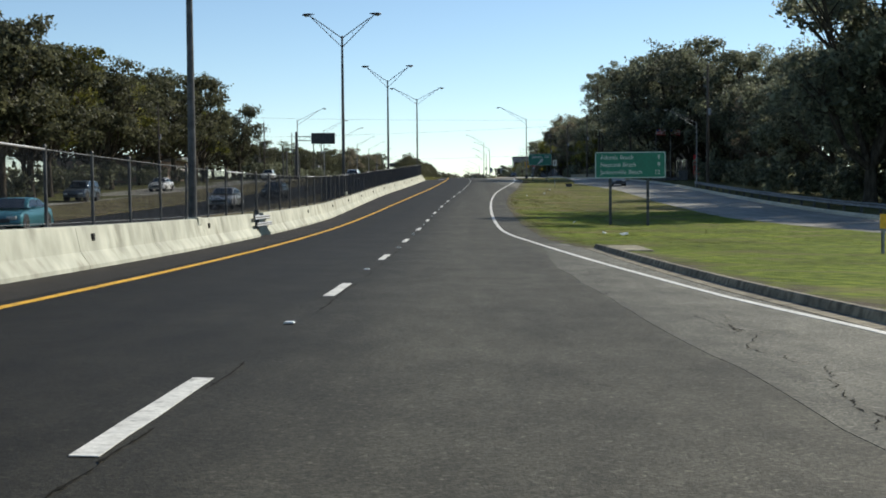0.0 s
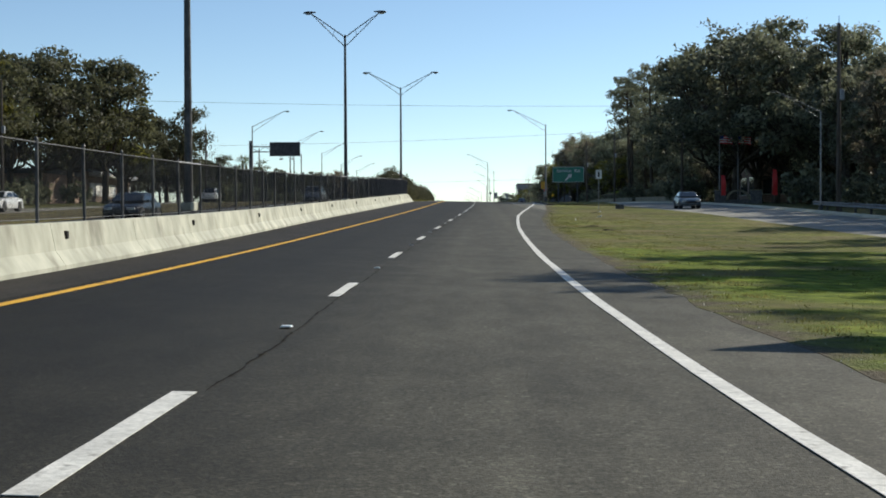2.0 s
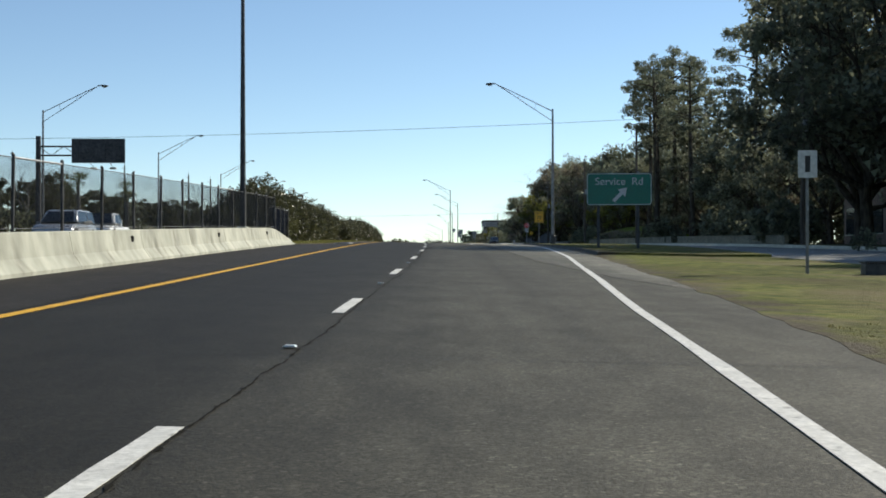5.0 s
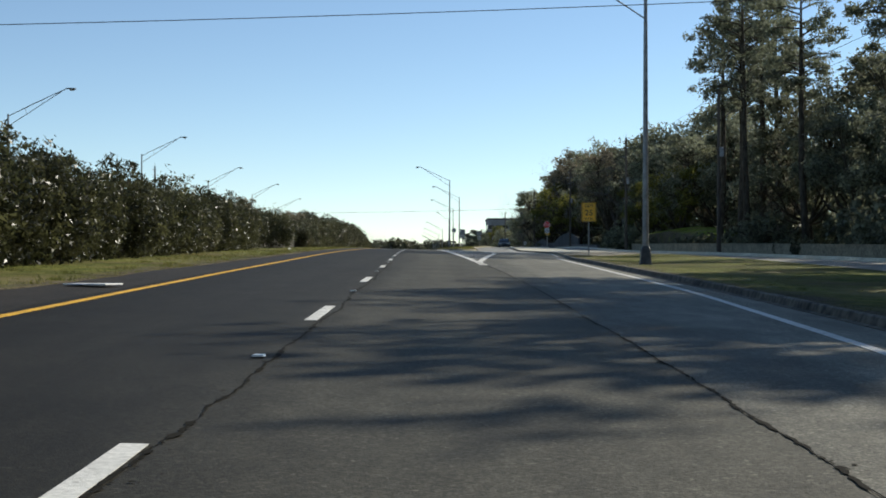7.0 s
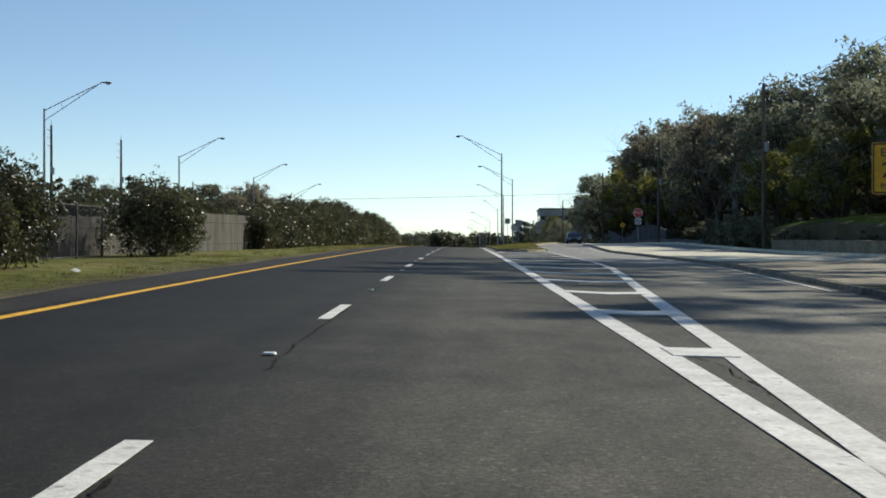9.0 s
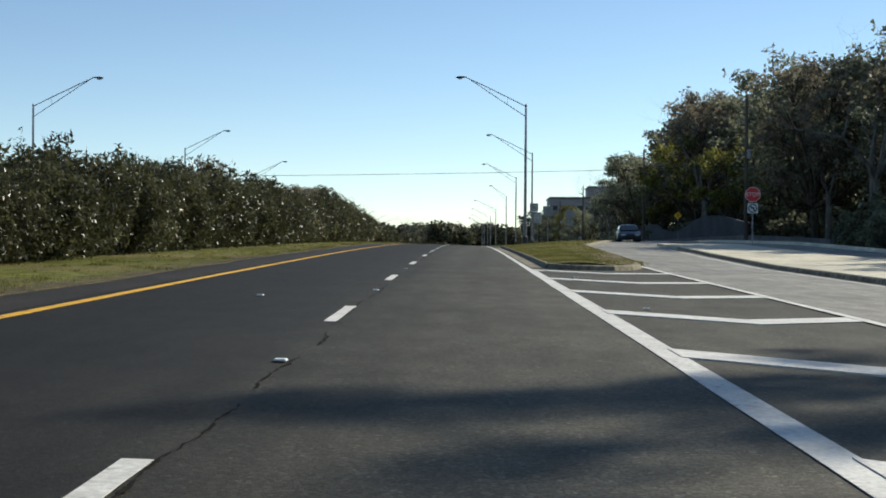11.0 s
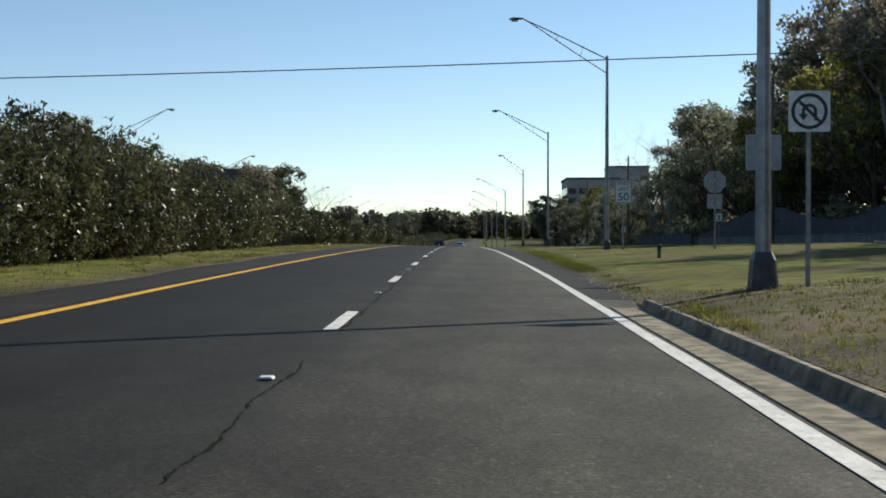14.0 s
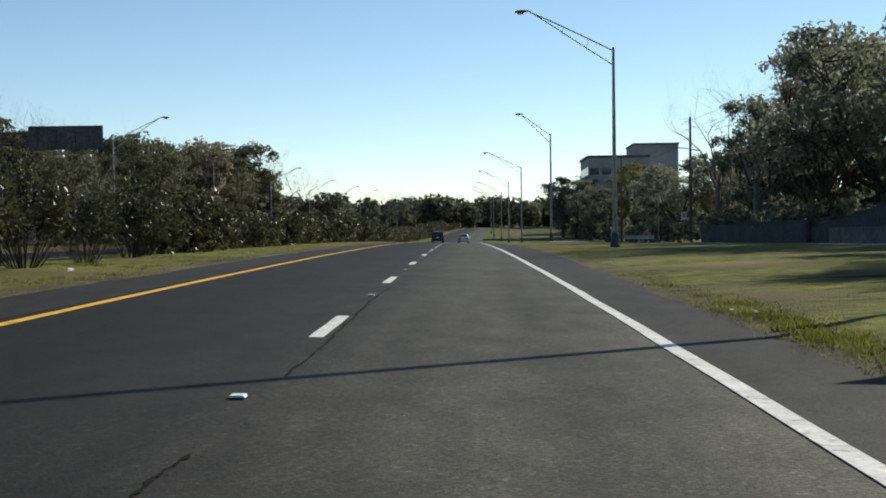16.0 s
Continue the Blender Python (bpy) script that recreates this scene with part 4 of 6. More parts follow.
def lamp_arm(parent, side, z0, reach, rise, depth=0.75, mat=GALV):
    """A two-pipe bracket arm with spacer struts; side is -1 or +1 along x."""
    up = [(0, 0, z0), (side * reach * 0.35, 0, z0 + rise * 0.42), (side * reach * 0.66, 0, z0 + rise * 0.78), (side * reach * 0.82, 0, z0 + rise * 0.95), (side * (reach - 0.75), 0, z0 + rise)]
    low = [(0, 0, z0 - depth), (side * reach * 0.35, 0, z0 + rise * 0.42 - depth * 0.62), (side * reach * 0.66, 0, z0 + rise * 0.78 - depth * 0.22), (side * reach * 0.8, 0, z0 + rise * 0.93 - 0.02)]
    arm = Geo().tube(up, 0.033, 8).make("arm", mat, parent)
    Geo().tube(low, 0.027, 8).make("brace", mat, parent)
    for f in (0.25, 0.5):
        x = side * reach * f
        za = np.interp(abs(x), [0, reach * 0.35, reach * 0.66], [z0, z0 + rise * 0.42, z0 + rise * 0.78])
        zb = np.interp(abs(x), [0, reach * 0.35, reach * 0.66], [z0 - depth, z0 + rise * 0.42 - depth * 0.62, z0 + rise * 0.78 - depth * 0.22])
        Geo().tube([(x, 0, za), (x + side * 0.12, 0, zb)], 0.014, 6).make("strut", mat, parent)
    lamp_head(parent, pose(side * (reach - 0.8), 0, z0 + rise, 0, 0, 0 if side < 0 else 180) @ pose(0, 0, 0, 0, -3, 0))


def roadside_lamp(m, label, reach=5.1, side=-1):
    ob = empty("street_lamp", m, label, "street lamp", "street lamps along the road")
    Geo().tube([(0, 0, 0.0), (0, 0, 10.25)], [0.125, 0.07], 12).make("pole", GALV, ob, smooth=False)
    g = Geo()
    for a, b, z0, z1 in ((0.24, 0.24, -0.1, 0.06), (0.21, 0.17, 0.06, 0.62), (0.17, 0.12, 0.62, 0.74)):
        vs = [(x * w, y * w, z) for w, z in ((a, z0), (b, z1)) for x, y in ((-1, -.8), (-.8, -1), (.8, -1), (1, -.8), (1, .8), (.8, 1), (-.8, 1), (-1, .8))]
        g.add(vs, [tuple(range(7, -1, -1)), tuple(range(8, 16))] + [(i, (i + 1) % 8, 8 + (i + 1) % 8, 8 + i) for i in range(8)])
    # galvanised base given a dark colour to stand for its backlit side
    g.make("base_box", DARK_STEEL, ob, "square flared metal base coloured dark as backlit")
    Geo().tube([(0, 0, 10.2), (0, 0, 10.32)], [0.085, 0.05], 12).make("cap", DARK_STEEL, ob)
    lamp_arm(ob, side, 10.15, reach, 2.1)
    return ob


lampR = roadside_lamp(stand(222.8, 9.8, 0.1), "galvanised street lamp with a long bracket arm over the road")
for y, l, u in ((365.6, 5.97, 0.16), (413.6, 9.05, 0.05), (463.6, 9.48, 0.28), (570, 9.6, 0), (614, 9.3, 0), (666, 9.0, 0), (714, 7.6, 0), (762, 6.6, 0), (812, 6.2, 0)):
    copy_thing(lampR, stand(y, l, u))
roadside_lamp(stand(521.5, 10.25, 0.4), "galvanised street lamp with a short bracket arm over the road", 3.4)
lampL = roadside_lamp(stand(225.9, -29.9, 0.0), "galvanised street lamp beyond the opposite carriageway", side=1)
for y in (271.0, 318.5, 364.2, 415.5, 463.4, 511, 558, 606, 655, 705, 755):
    copy_thing(lampL, stand(y, -29.7, {364.2: -0.4, 271.0: -0.2, 415.5: 0.2, 511: -0.8}.get(y, 0.1)))
small = roadside_lamp(stand(145.8, 25.9, 0.0, 0, 0.72), "street lamp among the trees by the service road")
copy_thing(small, stand(560, 26.4, 0, 0, 0.72))


def median_lamp(m, reach=3.7, rise=1.6):
    ob = empty("street_lamp", m, "tall double-armed street lamp on the barrier", "street lamp", "double lamps on the barrier")
    Geo().tube([(0, 0, -0.2), (0, 0, 10.3)], [0.125, 0.07], 12).make("pole", DARK_STEEL, ob)
    Geo().box(0, 0, -0.2, 0.42, 0.5, 0.24, None, 0.03).make("pedestal", CONCRETE, ob, "stained concrete pedestal")
    Geo().tube([(0, 0, 10.2), (0, 0, 10.42)], [0.085, 0.04], 12).make("cap", DARK_STEEL, ob)
    for s in (-1, 1):
        lamp_arm(ob, s, 10.25, reach, rise, 0.6, DARK_STEEL)
    return ob


lampD = median_lamp(stand(36.8, -5.65, 0.82), 2.65, 1.6)
for y, l in ((87.0, -6.3), (132.2, -7.3), (-9.0, -5.65)):
    copy_thing(lampD, stand(y, l, 1.1 if y < 100 else 0.82))
median_lamp(stand(176.4, -7.15, 0.82))


# ---- signs ----
def text_obj(words, size, m, mat, parent, name="lettering", thick=0.003, align="CENTER", squeeze=1.0):
    cu = bpy.data.curves.new(name, "FONT")
    cu.body, cu.size, cu.align_x, cu.align_y, cu.extrude = words, size, align, "CENTER", thick
    tmp = bpy.data.objects.new("tmp", cu)
    me = bpy.data.meshes.new_from_object(tmp)
    bpy.data.objects.remove(tmp)
    for v in me.vertices:
        v.co.x *= squeeze
    me.materials.clear()
    me.materials.append(mat)
    ob = new(name, me)
    ob.parent = parent
    ob.matrix_basis = m
    return ob


def rounded(w, h, r, n=5):
    pts = []
    for cx, cz, a0 in ((w / 2 - r, h / 2 - r, 0), (-w / 2 + r, h / 2 - r, 90), (-w / 2 + r, -h / 2 + r, 180), (w / 2 - r, -h / 2 + r, 270)):
        pts += [(cx + r * math.cos(radians(a0 + 90 * i / n)), cz + r * math.sin(radians(a0 + 90 * i / n))) for i in range(n + 1)]
    return pts


def board(parent, w, h, z, mat, border=None, r=0.08, y=0.0, inset=0.035, name="panel"):
    """A sign board facing -y with its middle at z, a border line and a bare back."""
    p = facing(Geo().prism(rounded(w, h, r), 0.012, pose(0, y, z))).make(name, mat, parent)
    facing(Geo().prism(rounded(w - 0.01, h - 0.01, r), 0.006, pose(0, y + 0.013, z))).make("back", SIGN_BACK, p, "bare metal back")
    if border:
        o, i = rounded(w - inset, h - inset, r), rounded(w - inset - 0.07, h - inset - 0.07, max(0.02, r - 0.03))
        n = len(o)
        g = Geo().add([(x, y - 0.003, z + c) for x, c in o] + [(x, y - 0.003, z + c) for x, c in i], [(k, (k + 1) % n, n + (k + 1) % n, n + k) for k in range(n)])
        g.make("border", border, p)
    return p




def on_face(x, z, y=0.0):
    return pose(x, y - 0.006, z, 90, 0, 0)


def i_post(parent, x, z, top, w=0.1, mat=DARK_STEEL, y=0.08):
    g = Geo()
    g.box(x, y - 0.05, z, w, 0.012, top - z).box(x, y + 0.05, z, w, 0.012, top - z).box(x, y, z, 0.012, 0.09, top - z)
    return g.make("post", mat, parent)


def destination_sign():
    ob = empty("distance_sign", stand(66.0, 10.34, 0.0, -2), "green distance sign with white lettering on two posts", "road sign")
    p = board(ob, 3.55, 1.34, 2.83 + 0.22, SIGN_GREEN, SIGN_WHITE, 0.1)
    for k, (name, num) in enumerate((("Atlantic Beach", "9"), ("Neptune Beach", "9"), ("Jacksonville Beach", "12"))):
        z = 3.05 + 0.38 - 0.37 * k
        first, second = name.split()
        word = text_obj(first, 0.3, on_face(-1.5, z), SIGN_WHITE, p, align="LEFT", squeeze=0.95)
        text_obj(second, 0.3, on_face(-1.5 + max(v.co.x for v in word.data.vertices) + 0.1, z), SIGN_WHITE, p, align="LEFT", squeeze=0.95)
        text_obj(num, 0.3, on_face(1.5, z), SIGN_WHITE, p, align="RIGHT")
    for x in (-1.0, 0.88):
        i_post(ob, x, -0.3, 3.6, 0.13)


destination_sign()


def exit_sign():
    ob = empty("exit_sign", stand(193.0, 10.3, 0.1, -2), "green exit sign reading Service Rd on two posts", "road sign")
    z = 3.15
    p = board(ob, 3.45, 1.7, z, SIGN_GREEN, SIGN_WHITE, 0.16)
    text_obj("Service  Rd", 0.56, on_face(0, z + 0.4), SIGN_WHITE, p, squeeze=1.0)
    a = pose(0.05, -0.004, z - 0.28, 0, -45, 0)
    facing(Geo().prism([(-0.5, -0.09), (0.1, -0.09), (0.1, -0.27), (0.52, 0), (0.1, 0.27), (0.1, 0.09), (-0.5, 0.09)], 0.003, a)).make("arrow", SIGN_WHITE, p, "white slanting arrow")
    for x in (-1.1, 1.0):
        i_post(ob, x, -0.3, 3.6, 0.14)


exit_sign()


def ramp_speed_sign():
    ob = empty("ramp_speed_sign", stand(252.9, 11.7, 0.12, -3), "yellow advisory sign for the ramp, twenty-five miles an hour", "road sign")
    z = 2.68
    p = board(ob, 0.92, 1.2, z, SIGN_YELLOW, SIGN_BLACK, 0.06)
    text_obj("EXIT", 0.27, on_face(0, z + 0.36), SIGN_BLACK, p)
    text_obj("25", 0.5, on_face(0, z - 0.06), SIGN_BLACK, p)
    text_obj("M.P.H.", 0.2, on_face(0, z - 0.42), SIGN_BLACK, p)
    i_post(ob, 0, -0.2, 3.1, 0.07, GALV)


ramp_speed_sign()


def speed_limit():
    ob = empty("speed_limit_sign", stand(410.0, 9.45, 0.05, -3), "white speed limit sign reading fifty on a steel post", "road sign")
    z = 3.14
    p = board(ob, 0.86, 1.14, z, SIGN_WHITE, SIGN_BLACK, 0.05)
    text_obj("SPEED", 0.24, on_face(0, z + 0.4), SIGN_BLACK, p)
    text_obj("LIMIT", 0.24, on_face(0, z + 0.14), SIGN_BLACK, p)
    text_obj("50", 0.56, on_face(0, z - 0.26), SIGN_BLACK, p)
    i_post(ob, 0, -0.2, 3.5, 0.07, GALV)


speed_limit()


def no_u_turn():
    ob = empty("no_u_turn_sign", stand(365.4, 6.6, 0.2, -3, 0.8), "white no U-turn sign with a barred arrow on a post", "road sign")
    z = 3.5
    p = board(ob, 0.76, 0.76, z, SIGN_WHITE, None, 0.04)

    def ring(r0, r1, name, mat, y, a0=0, a1=360):
        n = 32
        g = Geo()
        g.add([(r * math.cos(radians(a0 + (a1 - a0) * i / n)), y, z + r * math.sin(radians(a0 + (a1 - a0) * i / n))) for r in (r0, r1) for i in range(n + 1)],
              [(i, i + 1, n + 2 + i, n + 1 + i) for i in range(n)])
        return g

    ring(0.27, 0.335, "ring", SIGN_RED, -0.004).make("ring", SIGN_BLACK, p)
    g = ring(0.08, 0.14, "turn", SIGN_BLACK, -0.003, 0, 180)
    g.add([(0.08, -0.003, z - 0.17), (0.14, -0.003, z - 0.17), (0.14, -0.003, z), (0.08, -0.003, z)], [(0, 1, 2, 3)])
    g.add([(-0.14, -0.003, z), (-0.08, -0.003, z), (-0.08, -0.003, z - 0.06), (-0.14, -0.003, z - 0.06)], [(0, 1, 2, 3)])
    g.add([(-0.2, -0.003, z - 0.05), (-0.02, -0.003, z - 0.05), (-0.11, -0.003, z - 0.17)], [(0, 1, 2)])
    g.make("turn_arrow", SIGN_BLACK, p)
    m = pose(0, -0.006, z, 0, 45, 0)
    Geo().add([m @ Vector(v) for v in ((-0.29, 0, -0.03), (0.29, 0, -0.03), (0.29, 0, 0.03), (-0.29, 0, 0.03))], [(0, 1, 2, 3)]).make("bar", SIGN_BLACK, p)
    i_post(ob, 0, -0.3, 3.85, 0.07, GALV)


no_u_turn()


def sign_from_behind(y, lat, shapes, label, turn=0.0):
    """A sign that faces the other way: its bare back shows."""
    ob = empty("sign_back_view", stand(y, lat, 0.05, 180 + turn), label, "road sign")
    for kind, w, h, z, mat in shapes:
        if kind == "octagon":
            o = [(w / 2 * math.cos(radians(22.5 + 45 * i)) * 1.08, w / 2 * math.sin(radians(22.5 + 45 * i)) * 1.08) for i in range(8)]
            p = facing(Geo().prism(o, 0.01, pose(0, 0, z))).make("panel", mat, ob)
            facing(Geo().prism([(a * 0.99, b * 0.99) for a, b in o], 0.006, pose(0, 0.011, z))).make("back", SIGN_BACK, p, "bare metal back")
        else:
            board(ob, w, h, z, mat, None, 0.04)
    i_post(ob, 0, -0.2, max(s[3] + s[2] / 2 for s in shapes), 0.07, GALV, 0.06)


sign_from_behind(401.0, 12.15, (("octagon", 0.92, 0.92, 3.33, SIGN_RED), ("board", 0.62, 0.62, 2.5, SIGN_WHITE)), "back of an octagonal sign above a square plate")
sign_from_behind(375.5, 8.25, (("board", 0.8, 0.8, 2.95, SIGN_WHITE),), "bare back of a rectangular sign on a post")


def stop_sign(y, lat):
    ob = empty("stop_sign", stand(y, lat, 0.53, -8), "red octagonal stop sign above a white turn-ban plate", "road sign")
    z = 3.1
    o = [(0.49 * math.cos(radians(22.5 + 45 * i)), 0.49 * math.sin(radians(22.5 + 45 * i))) for i in range(8)]
    p = facing(Geo().prism(o, 0.012, pose(0, 0, z))).make("panel", SIGN_RED, ob)
    facing(Geo().prism([(a * 0.99, b * 0.99) for a, b in o], 0.006, pose(0, 0.013, z))).make("back", SIGN_BACK, p, "bare metal back")
    g = Geo().add([(a * k, -0.003, z + b * k) for k in (0.97, 0.9) for a, b in o], [(i, (i + 1) % 8, 8 + (i + 1) % 8, 8 + i) for i in range(8)])
    g.make("border", SIGN_WHITE, p)
    text_obj("STOP", 0.34, on_face(0, z), SIGN_WHITE, p)
    zp = z - 0.83
    q = board(ob, 0.61, 0.61, zp, SIGN_WHITE, None, 0.04)
    n = 28
    Geo().add([(r * math.cos(6.2832 * i / n), -0.004, zp + r * math.sin(6.2832 * i / n)) for r in (0.2, 0.26) for i in range(n)],
              [(i, (i + 1) % n, n + (i + 1) % n, n + i) for i in range(n)]).make("ring", SIGN_BLACK, q)
    Geo().add([(a, -0.003, zp + b) for a, b in ((0.04, -0.15), (0.09, -0.15), (0.09, 0.08), (-0.06, 0.08), (-0.06, 0.03), (0.04, 0.03), (-0.06, 0.13), (-0.06, -0.02), (-0.16, 0.055))],
              [(0, 1, 2, 5), (2, 3, 4, 5), (6, 8, 7)]).make("turn_arrow", SIGN_BLACK, q)
    m = pose(0, -0.006, zp, 0, 45, 0)
    Geo().add([m @ Vector(v) for v in ((-0.22, 0, -0.025), (0.22, 0, -0.025), (0.22, 0, 0.025), (-0.22, 0, 0.025))], [(0, 1, 2, 3)]).make("bar", SIGN_BLACK, q)
    i_post(ob, 0, -0.2, z + 0.3, 0.07, GALV)


stop_sign(350, 18.9)


def plate_sign(y, lat, w, h, z, mat, label, marks=0, diamond=False, turn=0.0):
    ob = empty("small_road_sign", stand(y, lat, 0.05, turn), label, "road sign")
    if diamond:
        p = facing(Geo().prism([(-w / 2, 0), (0, -w / 2), (w / 2, 0), (0, w / 2)], 0.012, pose(0, 0, z))).make("panel", mat, ob)
        Geo().add([(x, -0.003, z + c) for x, c in ((-0.05, -0.2), (0.05, -0.2), (0.05, 0.2), (-0.05, 0.2))], [(0, 1, 2, 3)]).make("mark", SIGN_BLACK, p)
    else:
        p = board(ob, w, h, z, mat, None, 0.03)
        for k in range(marks):
            x = (k - (marks - 1) / 2) * w * 0.5
            Geo().add([(x + a, -0.003, z + c) for a, c in ((-0.07, -h * 0.3), (0.07, -h * 0.3), (0.07, h * 0.3), (-0.07, h * 0.3))], [(0, 1, 2, 3)]).make("mark", SIGN_BLACK, p)
    i_post(ob, 0, -0.2, z + 0.2, 0.06, GALV)


plate_sign(158.3, 10.6, 0.5, 0.72, 2.85, SIGN_WHITE, "small white plate sign on the verge by the service road", 1)
plate_sign(421, 26.2, 0.95, 0.95, 3.8, SIGN_YELLOW, "yellow diamond warning sign before the wall", diamond=True)
plate_sign(540, 26.2, 0.6, 0.85, 2.9, SIGN_WHITE, "small white plate sign in the trees' shade", 1)
plate_sign(470, 26.2, 0.6, 0.75, 3.0, SIGN_WHITE, "small white plate sign by the service road", 1)
plate_sign(36.0, 13.4, 0.22, 0.4, 0.95, SIGN_YELLOW, "small yellow marker plate on a thin stake in the grass")


def marker_post(y, lat, label, h=0.75):
    ob = empty("marker_post", stand(y, lat, 0.03), label, "marker post")
    Geo().box(0, 0, -0.2, 0.11, 0.09, h + 0.2, None, 0.015).make("post", DARK_STEEL, ob)
    Geo().box(0, 0, h - 0.16, 0.116, 0.096, 0.08).make("band", BLACK, ob, "dark band round the top")


marker_post(388.2, 7.85, "dark short marker post in the grass")


def cantilever_sign(y, lat, reach, w, h, zc, label, lights=True):
    ob = empty("overhead_sign", stand(y, lat, 0.0), label, "overhead sign")
    Geo().tube([(0, 0, 0), (0, 0, zc + h / 2 + 0.2)], [0.24, 0.2], 12).make("mast", DARK_STEEL, ob)
    for z in (zc + 0.35, zc - 0.35):
        Geo().tube([(0, 0, z), (reach + w * 0.9, 0, z)], 0.07, 8).make("beam", DARK_STEEL, ob)
    n = 6
    for k in range(n):
        xa, xb = (reach + w * 0.8) * k / n, (reach + w * 0.8) * (k + 1) / n
        s = 0.35 if k % 2 else -0.35
        Geo().tube([(xa, 0, zc - s), (xb, 0, zc + s)], 0.03, 6).make("lattice", DARK_STEEL, ob)
    p = Geo().box(reach + w / 2, -0.14, zc - h / 2, w, 0.05, h, None, 0.02).make("panel", DARK_STEEL, ob, "dark bare back of the panel")
    for k in range(4):
        Geo().box(reach + w * (k + 0.5) / 4, -0.19, zc - h / 2, 0.06, 0.05, h).make("stiffener", DARK_STEEL, p)
    if lights:
        for f in (0.35, 0.72):
            x = reach + w * f
            Geo().tube([(x, -0.1, zc - h / 2), (x, 0.9, zc - h / 2 - 0.25)], 0.025, 6).make("light_arm", DARK_STEEL, p)
            Geo().box(x, 0.9, zc - h / 2 - 0.42, 0.5, 0.3, 0.16, None, 0.03).make("sign_light", SIGN_WHITE, p, "pale floodlight housing")
    return ob


cantilever_sign(225.0, -30.0, 2.6, 4.15, 1.9, 7.05, "dark back of an overhead sign on a cantilever mast")
cantilever_sign(476.0, -30.4, 4.8, 4.7, 1.5, 6.9, "dark back of an overhead sign on a cantilever mast")


# ---- utility poles and wires ----
def utility_pole(m, h=13.7):
    ob = empty("utility_pole", m, "tall weathered wooden utility pole with insulators", "utility pole", "utility poles along the service road")
    Geo().tube([(0, 0, -0.3), (0, 0, h)], [0.19, 0.12], 10).make("pole", WOOD_POLE, ob)
    Geo().tube([(0, 0, h), (0, 0, h + 0.55)], 0.025, 6).make("top_pin", DARK_STEEL, ob)
    for z in (h - 0.6, h - 1.5, h - 2.4):
        Geo().tube([(-0.1, 0, z), (-0.4, 0, z + 0.08), (-0.48, 0, z + 0.14)], [0.03, 0.035, 0.06], 8).make("insulator", SIGN_BACK, ob)
    Geo().box(0.2, -0.05, h - 5.6, 0.34, 0.34, 0.8, None, 0.05).make("transformer", SIGN_BACK, ob, "grey equipment can")
    return ob


POLES = [(145.0, 27.0), (215.0, 26.5), (281.1, 26.3), (328.8, 26.3), (386.6, 26.4), (450.0, 26.4), (538, 26.6), (600, 26.6), (680, 26.6), (760, 26.5)]
upole = utility_pole(stand(POLES[0][0], POLES[0][1], 0))
for y, l in POLES[1:]:
    copy_thing(upole, stand(y, l, 0))


def wire(a, b, sag, label, r=0.014):
    pts = [a.lerp(b, i / 16) - Vector((0, 0, sag * 4 * (i / 16) * (1 - i / 16))) for i in range(17)]
    ob = Geo().tube(pts, r, 5).make("overhead_wire", BLACK)
    return tagged(ob, label, "wire")


for (ya, la), (yb, lb) in zip(POLES, POLES[1:]):
    for z in (13.2, 12.3, 11.4, 8.6):
        wire(at(ya, la - 0.45, z), at(yb, lb - 0.45, z), 0.7, "thin black power line between the poles")
wire(at(386.6, 26.4, 7.4), at(392.0, -34.0, 6.05), 0.25, "thin black cable strung across the road", 0.02)
wire(at(215.0, 26.5, 9.6), at(214.0, -34.0, 7.1), 0.4, "thin black cable strung across the road")
wire(at(145.0, 27.0, 7.85), at(144.0, -34.0, 8.3), 0.4, "thin black cable strung across the road", 0.01)
for y, l, h in ((355, -41, 12.5), (300, -40, 10.5), (386, -42, 13.6), (392, -34, 8.5), (214, -34, 9.5), (144, -34, 9.5), (250, -44, 12)):
    copy_thing(upole, stand(y, l, 0, 0, h / 13.7))


# ---- guard rail, walls ----
def guard_rail(y0, y1, lat, label, face=-1):
    base = empty("guard_rail", stand(y0, lat(y0)), label, "guard rail")
    inv = base.matrix_basis.inverted()
    prof = [(0, 0), (0.08, 0.05), (0.02, 0.155), (0.08, 0.26), (0, 0.31), (-0.012, 0.3), (0.06, 0.25), (0.0, 0.155), (0.06, 0.06), (-0.012, 0.01)]
    ys = np.arange(y0, y1 + 0.1, 3.8)
    for a, b in zip(ys, ys[1:]):
        n = len(prof)
        vs = [inv @ at(y, lat(y) + face * dx, 0.45 + dz) for y in (a, b) for dx, dz in prof]
        facing(Geo().add(vs, [tuple(range(n)), tuple(range(2 * n - 1, n - 1, -1))] + [(i, n + i, n + (i + 1) % n, (i + 1) % n) for i in range(n)])).make("rail", RAIL, base)
        m = inv @ pose(*at(a, lat(a) - face * 0.08, -0.2), 0, 0, heading(a))
        Geo().box(0, 0, 0, 0.15, 0.1, 0.95, m).make("post", DARK_STEEL, base)
    return base


guard_rail(20, 152, const(26.2), "galvanised guard rail beyond the service road")
guard_rail(500, 528, keyed((500, 17.0), (528, 18.0)), "galvanised guard rail at the far verge")


